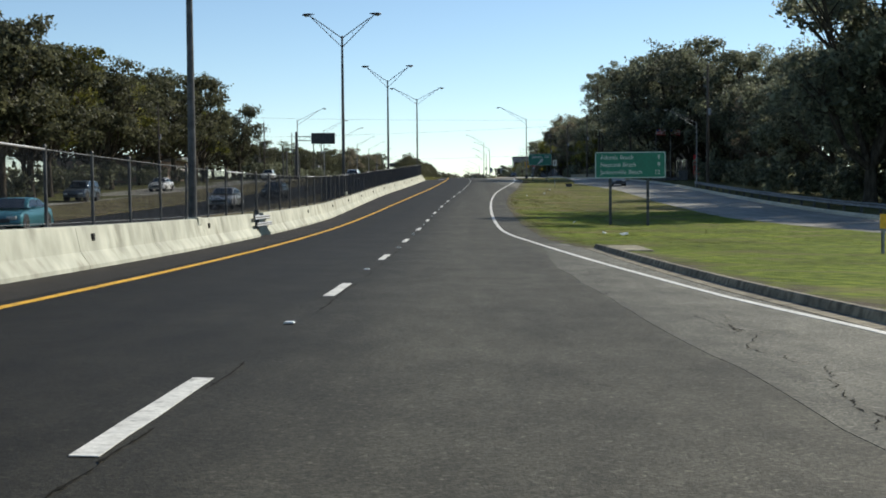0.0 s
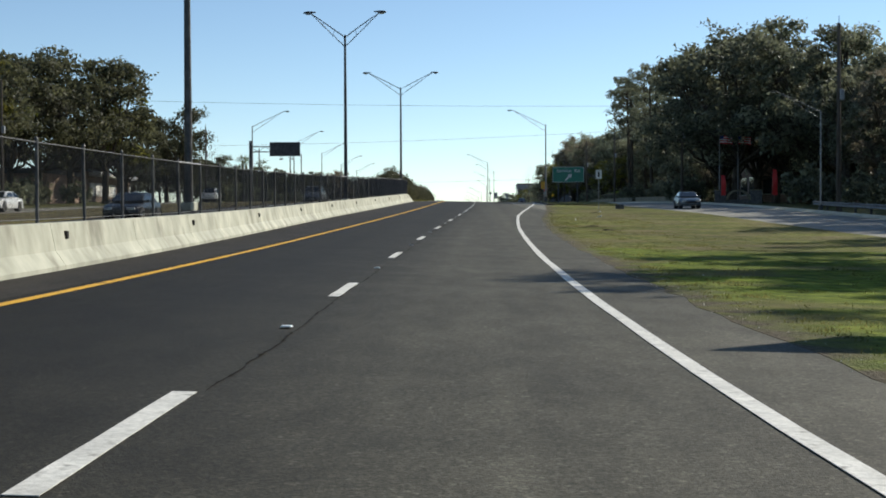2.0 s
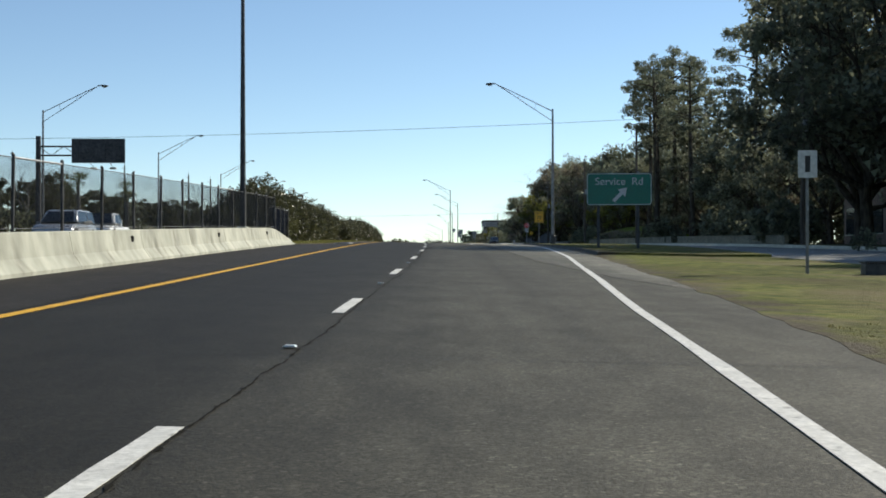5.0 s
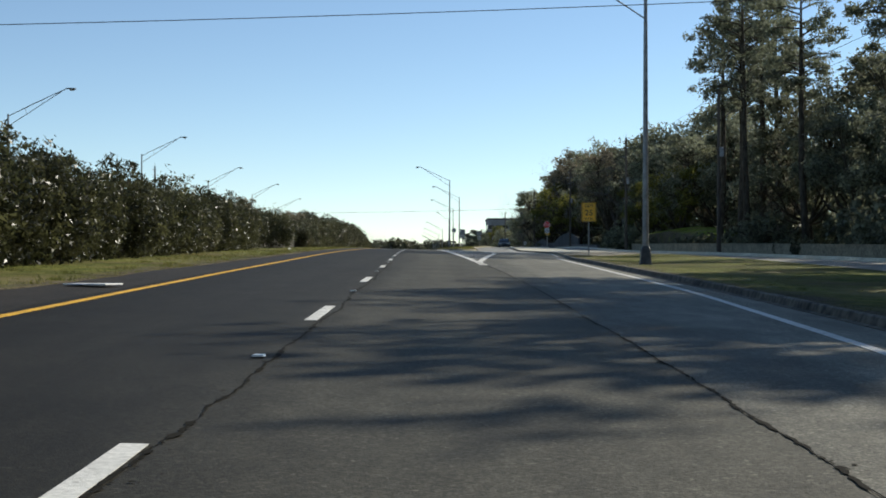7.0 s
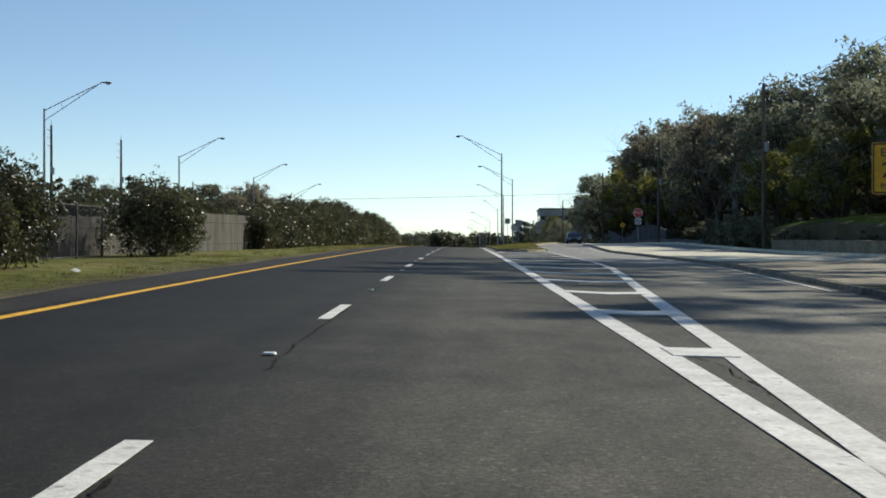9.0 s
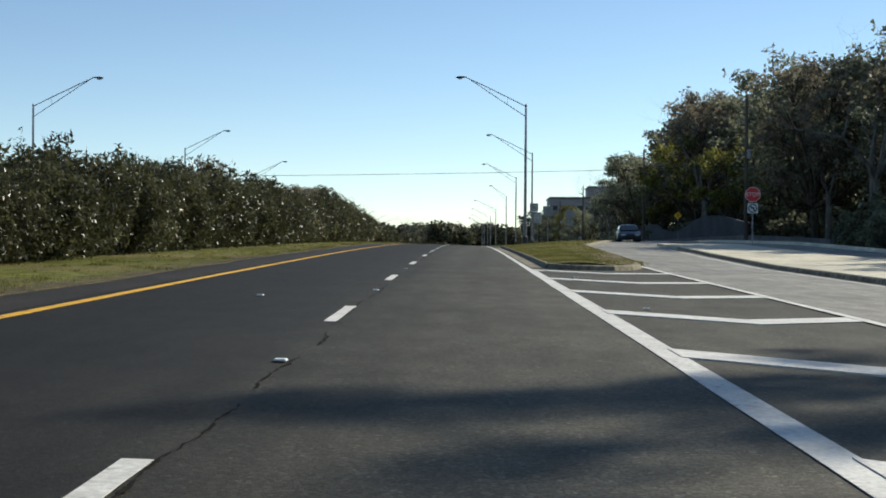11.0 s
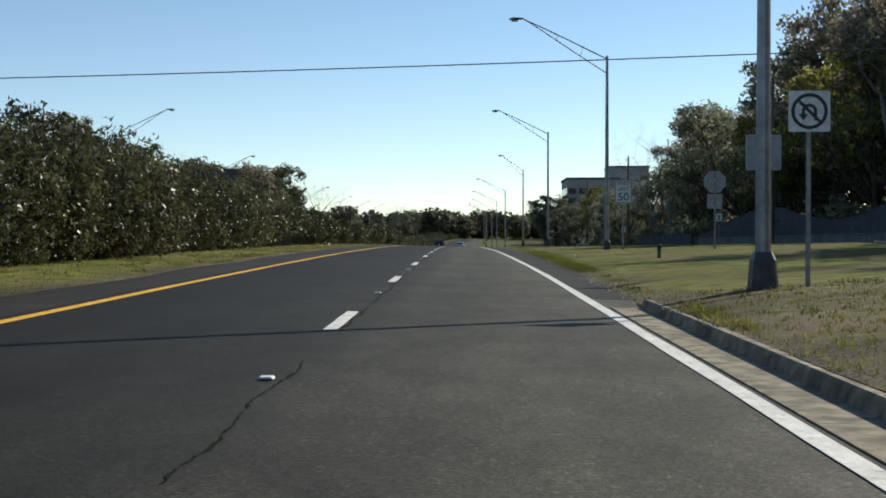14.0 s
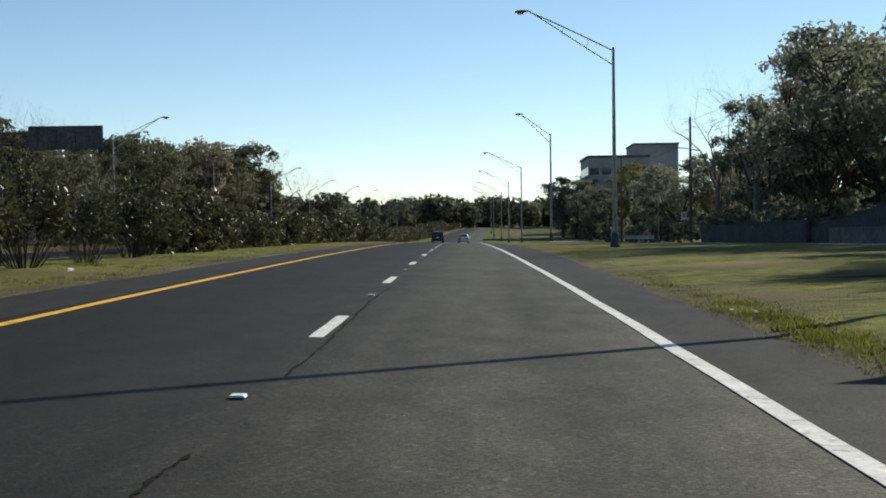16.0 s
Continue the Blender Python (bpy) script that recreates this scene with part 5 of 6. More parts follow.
def long_wall(name, y0, y1, lat, height, mat, label, thick=0.3, step=6.0):
    base = empty(name, stand(y0, lat(y0)), label, "wall", kind="structure")
    inv = base.matrix_basis.inverted()
    y = y0
    while y < y1 - 0.1:
        ye = min(y + step, y1)
        vs = [inv @ at(yy, lat(yy) + o, z) for yy in (y, ye - 0.015) for o, z in ((0, -0.3), (0, height(yy)), (thick, height(yy)), (thick, -0.3))]
        facing(Geo().add(vs, [(0, 1, 2, 3), (7, 6, 5, 4)] + [(i, i + 4, (i + 1) % 4 + 4, (i + 1) % 4) for i in range(4)])).make("wall_length", mat, base)
        vs = [inv @ at(yy, lat(yy) + o, height(yy) + z) for yy in (y, ye - 0.015) for o, z in ((-0.05, 0.001), (-0.05, 0.08), (thick + 0.05, 0.08), (thick + 0.05, 0.001))]
        facing(Geo().add(vs, [(0, 1, 2, 3), (7, 6, 5, 4)] + [(i, i + 4, (i + 1) % 4 + 4, (i + 1) % 4) for i in range(4)])).make("coping", mat, base)
        y = ye
    return base


long_wall("low_wall", 222, 330, const(27.2), keyed((222, 0.75), (330, 0.85)), PALE_KERB, "low whitish concrete wall under the trees")
long_wall("retaining_wall", 366, 490, const(28.0), keyed((366, 0.9), (392, 1.3), (490, 1.1)), WALL_GREY, "grey concrete retaining wall under the trees")
long_wall("high_wall", 400, 500, const(29.4), keyed((400, 2.6), (415, 3.8), (428, 3.6), (440, 2.2), (452, 2.6), (462, 3.9), (474, 3.4), (487, 2.2), (500, 1.2)), WALL_DARK, "high grey rendered wall toned dark as shade, behind the low retaining wall")
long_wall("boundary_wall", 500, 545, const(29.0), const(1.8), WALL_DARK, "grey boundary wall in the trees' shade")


def board_fence(y0, y1, lat0, lat1, h, label):
    """Upright boards side by side on two rails."""
    ob = empty("board_fence", stand(y0, lat0), label, "fence")
    inv = ob.matrix_basis.inverted()
    a, b = inv @ at(y0, lat0), inv @ at(y1, lat1)
    n = int((b - a).length / 0.15)
    d = (b - a).normalized()
    ang = math.degrees(math.atan2(d.y, d.x))
    for k in range(n):
        p = a + d * 0.15 * k
        r = random.Random(k)
        Geo().box(0, 0, 0.02, 0.14, 0.02, h + r.uniform(-0.03, 0.03), pose(p.x, p.y, p.z, 0, 0, ang)).make("plank", FENCE_WOOD, ob)
    for z in (0.4, h - 0.4):
        Geo().tube([a + Vector((0, 0.04, z)), b + Vector((0, 0.04, z))], 0.04, 4).make("rail", FENCE_WOOD, ob)


board_fence(281.5, 290.5, -11.2, -10.0, 1.85, "weathered grey upright board fence in a hedge gap")
board_fence(290.6, 308, -10.05, -10.8, 1.85, "weathered grey upright board fence behind the hedge")
board_fence(262, 281.4, -13.2, -11.25, 1.5, "weathered grey board fence behind the bushes")
# ---- trees ----
def leaves(name, centres, size, mat, seed, slim=0.6, droop=0.0, out=None, loose=0.8):
    """Many small leaf faces at the given centres as one mesh; out: the way each one roughly faces."""
    rg = np.random.default_rng(seed)
    c = np.asarray(centres, float)
    n = len(c)
    face = rg.normal(size=(n, 3))
    if out is not None:
        face = face * loose + np.asarray(out, float)
    face /= np.linalg.norm(face, axis=1, keepdims=True) + 1e-9
    u = np.cross(face, rg.normal(size=(n, 3)))
    u[:, 2] -= droop
    u /= np.linalg.norm(u, axis=1, keepdims=True) + 1e-9
    w = np.cross(face, u)
    s = size * rg.uniform(0.55, 1.35, (n, 1))
    v = np.stack([c - u * s * 0.45 - w * s * slim * 0.5, c - u * s * 0.35 + w * s * slim * 0.55, c + u * s * 0.6], 1).reshape(-1, 3)
    me = bpy.data.meshes.new(name)
    me.vertices.add(3 * n)
    me.vertices.foreach_set("co", v.ravel())
    me.loops.add(3 * n)
    me.loops.foreach_set("vertex_index", np.arange(3 * n))
    me.polygons.add(n)
    me.polygons.foreach_set("loop_start", np.arange(0, 3 * n, 3))
    me.update(calc_edges=True)
    me.materials.append(mat)
    return me


def limbs(g, start, way, length, radius, depth, r, tips, spread=0.7, twist=0.25, sides=6):
    """Branches that fork from a start, tapering; collects the ends."""
    p, d = Vector(start), Vector(way).normalized()
    pts, rad = [p.copy()], [radius]
    n = 3
    for k in range(n):
        d = (d + Vector((r.gauss(0, twist), r.gauss(0, twist), r.gauss(0.06, twist * 0.6)))).normalized()
        p = p + d * length / n
        pts.append(p.copy())
        rad.append(radius * (1 - 0.5 * (k + 1) / n))
    g.tube(pts, rad, sides, caps=False)
    if depth == 0:
        tips.append(p)
        return
    for k in range(r.choice((2, 3, 3)) if depth > 1 else 2):
        side = Vector((r.gauss(0, 1), r.gauss(0, 1), r.gauss(0.15, 0.5))).normalized()
        q = pts[-1] if k < 2 else pts[-2]
        limbs(g, q, d * (1 - spread * 0.5) + side * spread, length * r.uniform(0.6, 0.82), rad[-1] * 0.8, depth - 1, r, tips, spread, twist, max(3, sides - 1))


def cluster(rg, balls, twigs, per, spread, flat=0.75):
    """Leaf places in sprays round the outside of leafy balls, with the way that each spray faces."""
    lb = np.asarray(balls, float)
    weight = lb[:, 3] ** 2
    pick = rg.choice(len(lb), twigs, p=weight / weight.sum())
    d = rg.normal(size=(twigs, 3)) + np.array([0, 0, 0.35])
    d /= np.linalg.norm(d, axis=1, keepdims=True)
    c = lb[pick, :3] + d * lb[pick, 3:4] * (0.55 + 0.5 * rg.random((twigs, 1)) ** 0.7) * np.array([1, 1, flat])
    out = np.repeat(d, per, 0)
    c = (c[:, None, :] + rg.normal(size=(twigs, per, 3)) * np.array([spread, spread, spread * 0.7])).reshape(-1, 3)
    return c, out


def oak(m, seed, h, wide, leaf_mat, label, count=9500, size=0.4, low=0.2, boughs=9, airy=1.0):
    """A broad tree: a forked trunk, boughs that stand apart and leafy balls of sprays over each bough."""
    r = random.Random(seed)
    rg = np.random.default_rng(seed)
    ob = empty("tree", m, label, "tree")
    g = Geo()
    tips = []
    fork = Vector((r.uniform(-.2, .2), r.uniform(-.2, .2), h * low))
    g.tube([(0, 0, -0.4), (0, 0, 0.5), fork], [0.5 * h / 16, 0.36 * h / 16, 0.3 * h / 16], 9, caps=False)
    balls = []
    for k in range(boughs):
        a = 6.283 * k / boughs * 2.0 + r.uniform(-0.5, 0.5)
        z = h * (low + 0.1 + (0.74 - low) * (k + r.random()) / boughs)
        reach = wide * 0.5 * r.uniform(0.35, 0.72) * math.sin(math.pi * (0.28 + 0.62 * (z / h) ** 1.3)) ** 0.6
        c = Vector((math.cos(a) * reach, math.sin(a) * reach, z))
        rad = wide * r.uniform(0.15, 0.23)
        mid = fork.lerp(c, 0.55) + Vector((r.uniform(-.5, .5), r.uniform(-.5, .5), -0.06 * h))
        g.tube([fork * 0.98, mid, c], [0.19 * h / 16, 0.12 * h / 16, 0.06 * h / 16], 6, caps=False)
        for i in range(r.randint(8, 11)):
            d = Vector((r.gauss(0, 1), r.gauss(0, 1), r.gauss(0.45, 0.7))).normalized()
            q = c + Vector((d.x, d.y, d.z * 0.75)) * rad * r.uniform(0.6, 1.15)
            g.tube([mid.lerp(c, r.uniform(0.5, 1)), q.lerp(c, 0.4) + Vector((0, 0, -0.2)), q], [0.05 * h / 16, 0.035 * h / 16, 0.015], 4, caps=False)
            balls.append((q.x, q.y, min(q.z, h * 0.97), wide * r.uniform(0.04, 0.085) * airy))
    g.make("trunk", BARK, ob, smooth=True)
    per = 9
    c, out = cluster(rg, balls, count // per, per, 0.022 * wide)
    c[:, 2] = np.clip(c[:, 2], h * low * 0.5, h * 1.02)
    crown = new("crown", leaves("crown", c, size, leaf_mat, seed, 0.7, 0.0, out))
    crown.parent = ob
    return ob


def pine(m, seed, h, label):
    """A pine with a long bare trunk and needles in rounded tufts at the ends of short limbs."""
    r = random.Random(seed)
    rg = np.random.default_rng(seed)
    ob = empty("tree", m, label, "tree")
    g = Geo()
    top = Vector((r.uniform(-.6, .6), r.uniform(-.6, .6), h))
    bend = Vector((r.uniform(-.35, .35), r.uniform(-.35, .35), 0))
    g.tube([(0, 0, -0.4), top * 0.35 + bend, top * 0.7 + bend * 0.5, top], [0.3, 0.24, 0.17, 0.05], 8, caps=False)
    balls = []
    for k in range(27):
        f = 0.56 + 0.43 * (k + r.random()) / 27
        z = f * h
        a, l = 2.4 * k + r.uniform(-0.7, 0.7), 3.3 * math.sin(math.pi * min(1.0, (f - 0.5) / 0.56)) ** 0.7 * r.uniform(0.45, 1.1) + 0.3
        p0 = top * (z / h) + bend * (1 - f)
        p1 = p0 + Vector((math.cos(a) * l, math.sin(a) * l, r.uniform(-0.1, 1.0)))
        g.tube([p0, p0.lerp(p1, 0.5) + Vector((0, 0, 0.25)), p1], [0.07, 0.045, 0.02], 5, caps=False)
        for j in range(r.choice((1, 2, 2, 3))):
            q = p0.lerp(p1, r.uniform(0.6, 1.08)) + Vector((r.gauss(0, 0.3), r.gauss(0, 0.3), r.gauss(0.1, 0.2)))
            balls.append((q.x, q.y, min(q.z, h * 1.0), r.uniform(0.4, 0.8)))
    balls.append((top.x, top.y, top.z, 0.6))
    g.make("trunk", BARK, ob, smooth=True)
    c, out = cluster(rg, balls, 760, 8, 0.15)
    crown = new("crown", leaves("crown", c, 0.3, PINE_LEAF, seed, 0.4, 0.0, out))
    crown.parent = ob
    return ob


def bare_tree(m, seed, h, label):
    r = random.Random(seed)
    ob = empty("bare_tree", m, label, "tree")
    g = Geo()
    tips = []
    g.tube([(0, 0, -0.4), (0, 0, h * 0.28)], [0.26, 0.2], 8, caps=False)
    for k in range(4):
        a = 6.283 * k / 4 + r.uniform(-0.4, 0.4)
        limbs(g, (0, 0, h * 0.27), (math.cos(a) * 0.7, math.sin(a) * 0.7, 1.2), h * 0.235, 0.12, 5, r, tips, 0.72, 0.18, 5)
    g.make("trunk", GREY_BARK, ob)
    return ob


def bush(m, seed, h, wide, mat, label, name="oleander_bush", count=2000, size=0.24, slim=0.3, open_foot=False, category="bush", group="", stems=30):
    """A shrub of many thin stems from one foot, with sprays of leaves over its domed outside."""
    r = random.Random(seed)
    rg = np.random.default_rng(seed)
    ob = empty(name, m, label, category, group)
    g, balls = Geo(), []
    for k in range(stems):
        a, f = 2.4 * k + r.uniform(-0.4, 0.4), math.sqrt((k + r.random()) / stems)
        reach = wide * 0.5 * f
        top = Vector((math.cos(a) * reach, math.sin(a) * reach, h * r.uniform(0.72, 0.97) * (1 - 0.42 * f ** 2.5)))
        foot = Vector((math.cos(a) * reach * 0.25, math.sin(a) * reach * 0.25, -0.1))
        mid = foot.lerp(top, 0.5) + Vector((math.cos(a), math.sin(a), 0)) * wide * 0.08
        if k % 2 == 0 or open_foot:
            g.tube([foot, mid, top], [0.018, 0.013, 0.006], 3, caps=False)
        lo = 0.5 if open_foot else 0.12 + 0.5 * (1 - f)
        for t in (1.0, 0.82, 0.62, 0.42, 0.22):
            if t < lo:
                break
            q = mid.lerp(top, t * 2 - 1) if t > 0.5 else foot.lerp(mid, t * 2)
            q = q + Vector((math.cos(a), math.sin(a), 0)) * (1 - t) * wide * 0.13
            balls.append((q.x + r.gauss(0, 0.1), q.y + r.gauss(0, 0.1), q.z, r.uniform(0.26, 0.46) * h / 3.3))
        if k % 3 == 0:
            balls.append((top.x * 1.05, top.y * 1.05, top.z + 0.14 * h, 0.15))
            balls.append((top.x, top.y, top.z + 0.08 * h, 0.18))
    g.make("stem_clump", BARK, ob)
    c, out = cluster(rg, balls, count // 7, 7, 0.1, 0.9)
    keep = (c[:, 2] > 0.04) & (c[:, 2] < h * 1.14)
    crown = new("foliage", leaves("foliage", c[keep], size, mat, seed, slim, -0.2, out[keep], 1.1))
    crown.parent = ob
    return ob


def palm(m, seed, h, label):
    r = random.Random(seed)
    ob = empty("palm_tree", m, label, "palm tree")
    Geo().tube([(0, 0, -0.3), (0.1, 0, h * 0.5), (0, 0.1, h)], [0.2, 0.16, 0.17], 9).make("trunk", GREY_BARK, ob)
    for k in range(26):
        a, e = r.uniform(0, 6.283), r.uniform(-0.5, 1.2)
        g = Geo()
        d = Vector((math.cos(a) * math.cos(e), math.sin(a) * math.cos(e), math.sin(e)))
        s = d.cross(Vector((0, 0, 1))).normalized()
        p0 = Vector((0, 0, h))
        p1 = p0 + d * 0.9
        for i in range(11):
            f = (i - 5) / 5
            q = p1 + (d * math.cos(f * 1.1) + s * math.sin(f * 1.1)) * r.uniform(0.7, 1.0) - Vector((0, 0, 0.25 * abs(f) + 0.15))
            g.add([p1 - s * 0.02, p1 + s * 0.02 + Vector((0, 0, 0.02)), q], [(0, 1, 2)])
        g.tube([p0, p1], [0.02, 0.012], 4)
        g.make("frond", PALM_LEAF, ob)
    return ob


OAK_LABEL = "large dark evergreen oak with a dense uneven crown"
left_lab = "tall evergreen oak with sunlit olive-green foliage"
protos = [
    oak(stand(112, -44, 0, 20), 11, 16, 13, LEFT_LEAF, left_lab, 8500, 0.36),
    oak(stand(126, -40, 0, 80), 12, 16, 12, LIT_LEAF, "tall tree with sunlit yellow-green foliage", 7500, 0.34),
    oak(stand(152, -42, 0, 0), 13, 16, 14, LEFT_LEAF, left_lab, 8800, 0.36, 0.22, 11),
    oak(stand(245, 43, 0, 40), 14, 16, 15, OAK_LEAF, OAK_LABEL, 11500, 0.34, 0.2, 12),
    oak(stand(233, 44, 0, 10), 15, 16, 11, RUSSET_LEAF, "tall tree with sparse brownish foliage", 6500, 0.28, 0.2, 10, 0.9),
    oak(stand(318, 42, 0, 0), 16, 16, 11, OAK_LEAF, OAK_LABEL, 9600, 0.33, 0.12, 10),
    oak(stand(604, 44, 0, 0), 17, 16, 13, OAK_LEAF, OAK_LABEL, 2600, 0.75),
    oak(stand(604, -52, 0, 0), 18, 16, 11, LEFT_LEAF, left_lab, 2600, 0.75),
]


def plant(k, y, lat, h, seed, label=""):
    r = random.Random(seed)
    ob = copy_thing(protos[k], stand(y, lat, 0, r.uniform(0, 360), h / 16))
    if label:
        tagged(ob, label)
    return ob


# the tall oaks whose shade falls across the road
plant(3, 219, 32.5, 21.5, 49)
plant(5, 222, 33, 23, 2)
plant(3, 209.5, 32, 23, 12)
plant(5, 219, 37, 25, 15)
plant(5, 238, 40, 22, 3)
plant(3, 204, 41, 21, 1)
plant(5, 189, 40, 20, 6)
plant(5, 95, 31, 22, 8)
plant(5, 99, 34, 20.5, 43)
plant(3, 368, 46.5, 24.5, 44)
plant(3, 290, 43, 19.5, 41)
plant(5, 279, 42, 18, 42)
plant(4, 390, 33.5, 19.5, 34)
plant(3, 400, 36, 20.5, 35)
plant(3, 337, 40, 16.5, 36)
plant(5, 326, 39.5, 15, 37)
plant(4, 441, 34, 21.5, 45)
plant(4, 512, 33.5, 19.5, 31)
plant(3, 497, 34.5, 19.5, 32)
plant(5, 530, 33.5, 16, 33)
plant(1, 606, 29.5, 14.5, 9, "tree with sunlit yellow-green foliage before the offices")
plant(5, 628, 29, 10.5, 10, "rounded dark tree at the far roadside")
plant(5, 589, 30, 12, 13, "rounded dark tree at the far roadside")
plant(3, 572, 31, 12, 14, OAK_LABEL)
rt = random.Random(5)
# wood on the far side of the frontage road
plant(2, 227, -40.3, 13.8, 21, "broad rounded oak standing alone with a dark crown")
plant(0, 217, -45, 13, 22)
plant(2, 241, -45, 12, 23)
plant(0, 207, -43, 13, 24)
for y in np.arange(58, 208, 7.5):
    h = span(((60, 23), (120, 19.3), (150, 16.5), (175, 16.8), (193, 17), (204, 14.5)), y)
    plant(rt.choice((0, 0, 1, 2)), y + rt.uniform(-2, 2), -43 + rt.uniform(-3, 2), h * rt.uniform(0.9, 1.08), int(y))
for y in np.arange(70, 240, 12):
    plant(7, y, -54 + rt.uniform(-3, 3), span(((60, 18), (160, 17), (240, 11)), y) * rt.uniform(0.85, 1.05), int(y) + 900)
for y in np.arange(246, 440, 10):
    copy_thing(protos[7], stand(y + 4, -57 + rt.uniform(-3, 3), 0, 33 * y, rt.uniform(9, 10.5) / 16))
    if 362 < y < 387:
        continue
    plant(rt.choice((0, 2, 5)), y, -47 + rt.uniform(-4, 4), rt.uniform(7.5, 9.5) if y < 370 else rt.uniform(8, 10.5), int(y) + 50)
for y in np.arange(446, 690, 7):
    plant(rt.choice((0, 2, 0, 4)), y, -44 + rt.uniform(-4, 4), span(((446, 11), (480, 14.5), (500, 14), (512, 12.5), (550, 13), (566, 16.5), (600, 18), (650, 20), (690, 16)), y) * rt.uniform(0.88, 1.1), int(y) + 70)
    copy_thing(protos[7], stand(y + 3, -53 + rt.uniform(-3, 3), 0, 33 * y, rt.uniform(12, 15.5) / 16))
for y in np.arange(650, 900, 13):
    plant(rt.choice((6, 7)), y, -40 + rt.uniform(-9, 9) + max(0, y - 760) * 0.1, rt.uniform(9.5, 13.5), int(y) + 90)
# wood along the service road
RH = ((60, 18), (100, 18), (120, 17.6), (150, 16.6), (185, 18), (225, 20), (244, 17), (256, 15), (305, 14.5), (316, 15), (345, 16.5), (362, 19.5), (393, 20.5), (412, 18), (420, 18), (436, 22.5), (446, 25), (464, 27), (485, 26), (505, 23), (530, 21), (545, 17), (575, 14.5), (600, 13))
y = 64.0
while y < 590:
    near = span(((60, 41), (95, 39), (110, 36), (160, 36), (185, 41), (240, 40), (255, 37), (300, 39), (345, 39), (372, 37.5), (385, 39), (440, 39.5), (520, 39.5), (560, 38)), y)
    plant(rt.choice((3, 3, 5, 4) if y < 300 else (3, 5, 4, 4, 5)), y + rt.uniform(-2, 2), near + rt.uniform(-1.5, 4), span(RH, y) * rt.uniform(0.78, 1.05), int(y) + 300, OAK_LABEL if rt.random() < 0.6 else "tall broad tree with dark olive foliage")
    y += rt.uniform(6.0, 10.5)
for y in np.arange(60, 560, 10):
    plant(6, y, 49 + rt.uniform(-3, 4), span(RH, y) * rt.uniform(0.7, 0.95), int(y) + 500, OAK_LABEL)
for y, l, h in ((416, 32, 14), (345, 31.5, 10), (443.5, 32.5, 18), (475, 33, 15), (330, 33, 12)):
    plant(1, y, l, h, int(y) + 7, "tree with sunlit yellow-green foliage above the wall")
for y in np.arange(600, 900, 12):
    plant(rt.choice((6, 7)), y, 36 + rt.uniform(-5, 8) - max(0, y - 700) * 0.04, rt.uniform(8.5, 11.5), int(y) + 700, OAK_LABEL)
plant(5, 713, 24.5, 15.8, 46, "tall rounded dark tree at the far roadside")
plant(3, 694, 26.5, 14.5, 47, "rounded dark tree at the far roadside")
plant(5, 672, 28, 14, 48, "rounded dark tree at the far roadside")
plant(5, 640, 28.5, 13.5, 4, "rounded dark tree at the far roadside")
plant(3, 655, 30, 10.5, 5, "rounded dark tree at the far roadside")

pines = [pine(stand(300, 39.5, 0, 0, 20.5 / 20), 31 + k, 20, "tall pine with a high open crown") for k in range(3)]
pines[1].matrix_basis, pines[2].matrix_basis = stand(277.5, 32.5, 0, 0, 21.6 / 20), stand(291, 30.5, 0, 0, 22.0 / 20)
for k, (y, l, h) in enumerate(((284, 29.5, 21.5), (270, 38, 23), (296, 34, 23.5), (256, 41, 23), (305, 32, 21.5), (120, 43, 21), (88, 33.5, 19), (304, 38, 22))):
    copy_thing(pines[k % 3], stand(y, l, 0, 50 * k, h / 20))
bares = [bare_tree(stand(560, 34, 0), 41, 15, "leafless tree with fine grey branches"), bare_tree(stand(262, -42, 0), 42, 11, "leafless tree with fine grey branches")]
for k, (y, l, h) in enumerate(((548, 31.5, 22), (438, 32.5, 22.5), (524, 30.5, 19.5), (372, 33, 20), (388, 34, 18), (690, -42, 24), (705, -38, 21), (522, -42, 16.5), (534, -43, 17), (547, -42, 16), (618, -40, 18), (455, -42, 13.5), (478, -45, 16), (505, -43, 17), (388, -44, 10.5), (412, -46, 10.5), (760, -20, 15), (775, -24, 15), (790, -17, 14), (112, 40, 21), (100, 39, 22))):
    copy_thing(bares[k % 2], stand(y, l, 0, 70 * k, h / (15 if k % 2 == 0 else 11)))
palms = palm(stand(262, -36.5, 0), 51, 6.0, "cabbage palm with a shaggy round head")
for y, l, s in ((268, -38, 1.1), (288, -37, 0.95), (296, -39, 1.15)):
    copy_thing(palms, stand(y, l, 0, 40, s))
copy_thing(palms, stand(457, 28.0, -2.6, 0, 0.75))

# ---- hedge of oleanders beside the road ----
HL = "dense oleander bush with narrow grey-green leaves"
bushes = [bush(stand(197, -9.6), 60 + k, 3.3, 3.4, OLEANDER, HL, count=8200, size=0.155, slim=0.42, group="hedge of oleanders") for k in range(4)]
coarse = [bush(stand(470, -9.8), 66 + k, 3.3, 4.2, OLEANDER, HL, count=2600, size=0.3, slim=0.5, group="hedge of oleanders", stems=20) for k in range(2)]
opens = [bush(stand(417, -9.4), 70 + k, 2.9, 2.4, OLEANDER, "open oleander bush with bare lower stems", count=3000, size=0.18, slim=0.4, open_foot=True, group="hedge of oleanders") for k in range(2)]
for k, b in enumerate(bushes):
    b.matrix_basis = stand(195 + 1.2 * k, -9.7 - 0.4 * (k % 2), 0, 90 * k, 0.9)
for k, b in enumerate(coarse):
    b.matrix_basis = stand(448 + 3 * k, -9.8, 0, 90 * k, 0.75)
opens[0].matrix_basis, opens[1].matrix_basis = stand(417.5, -9.3, 0), stand(421.5, -9.0, 0, 60)
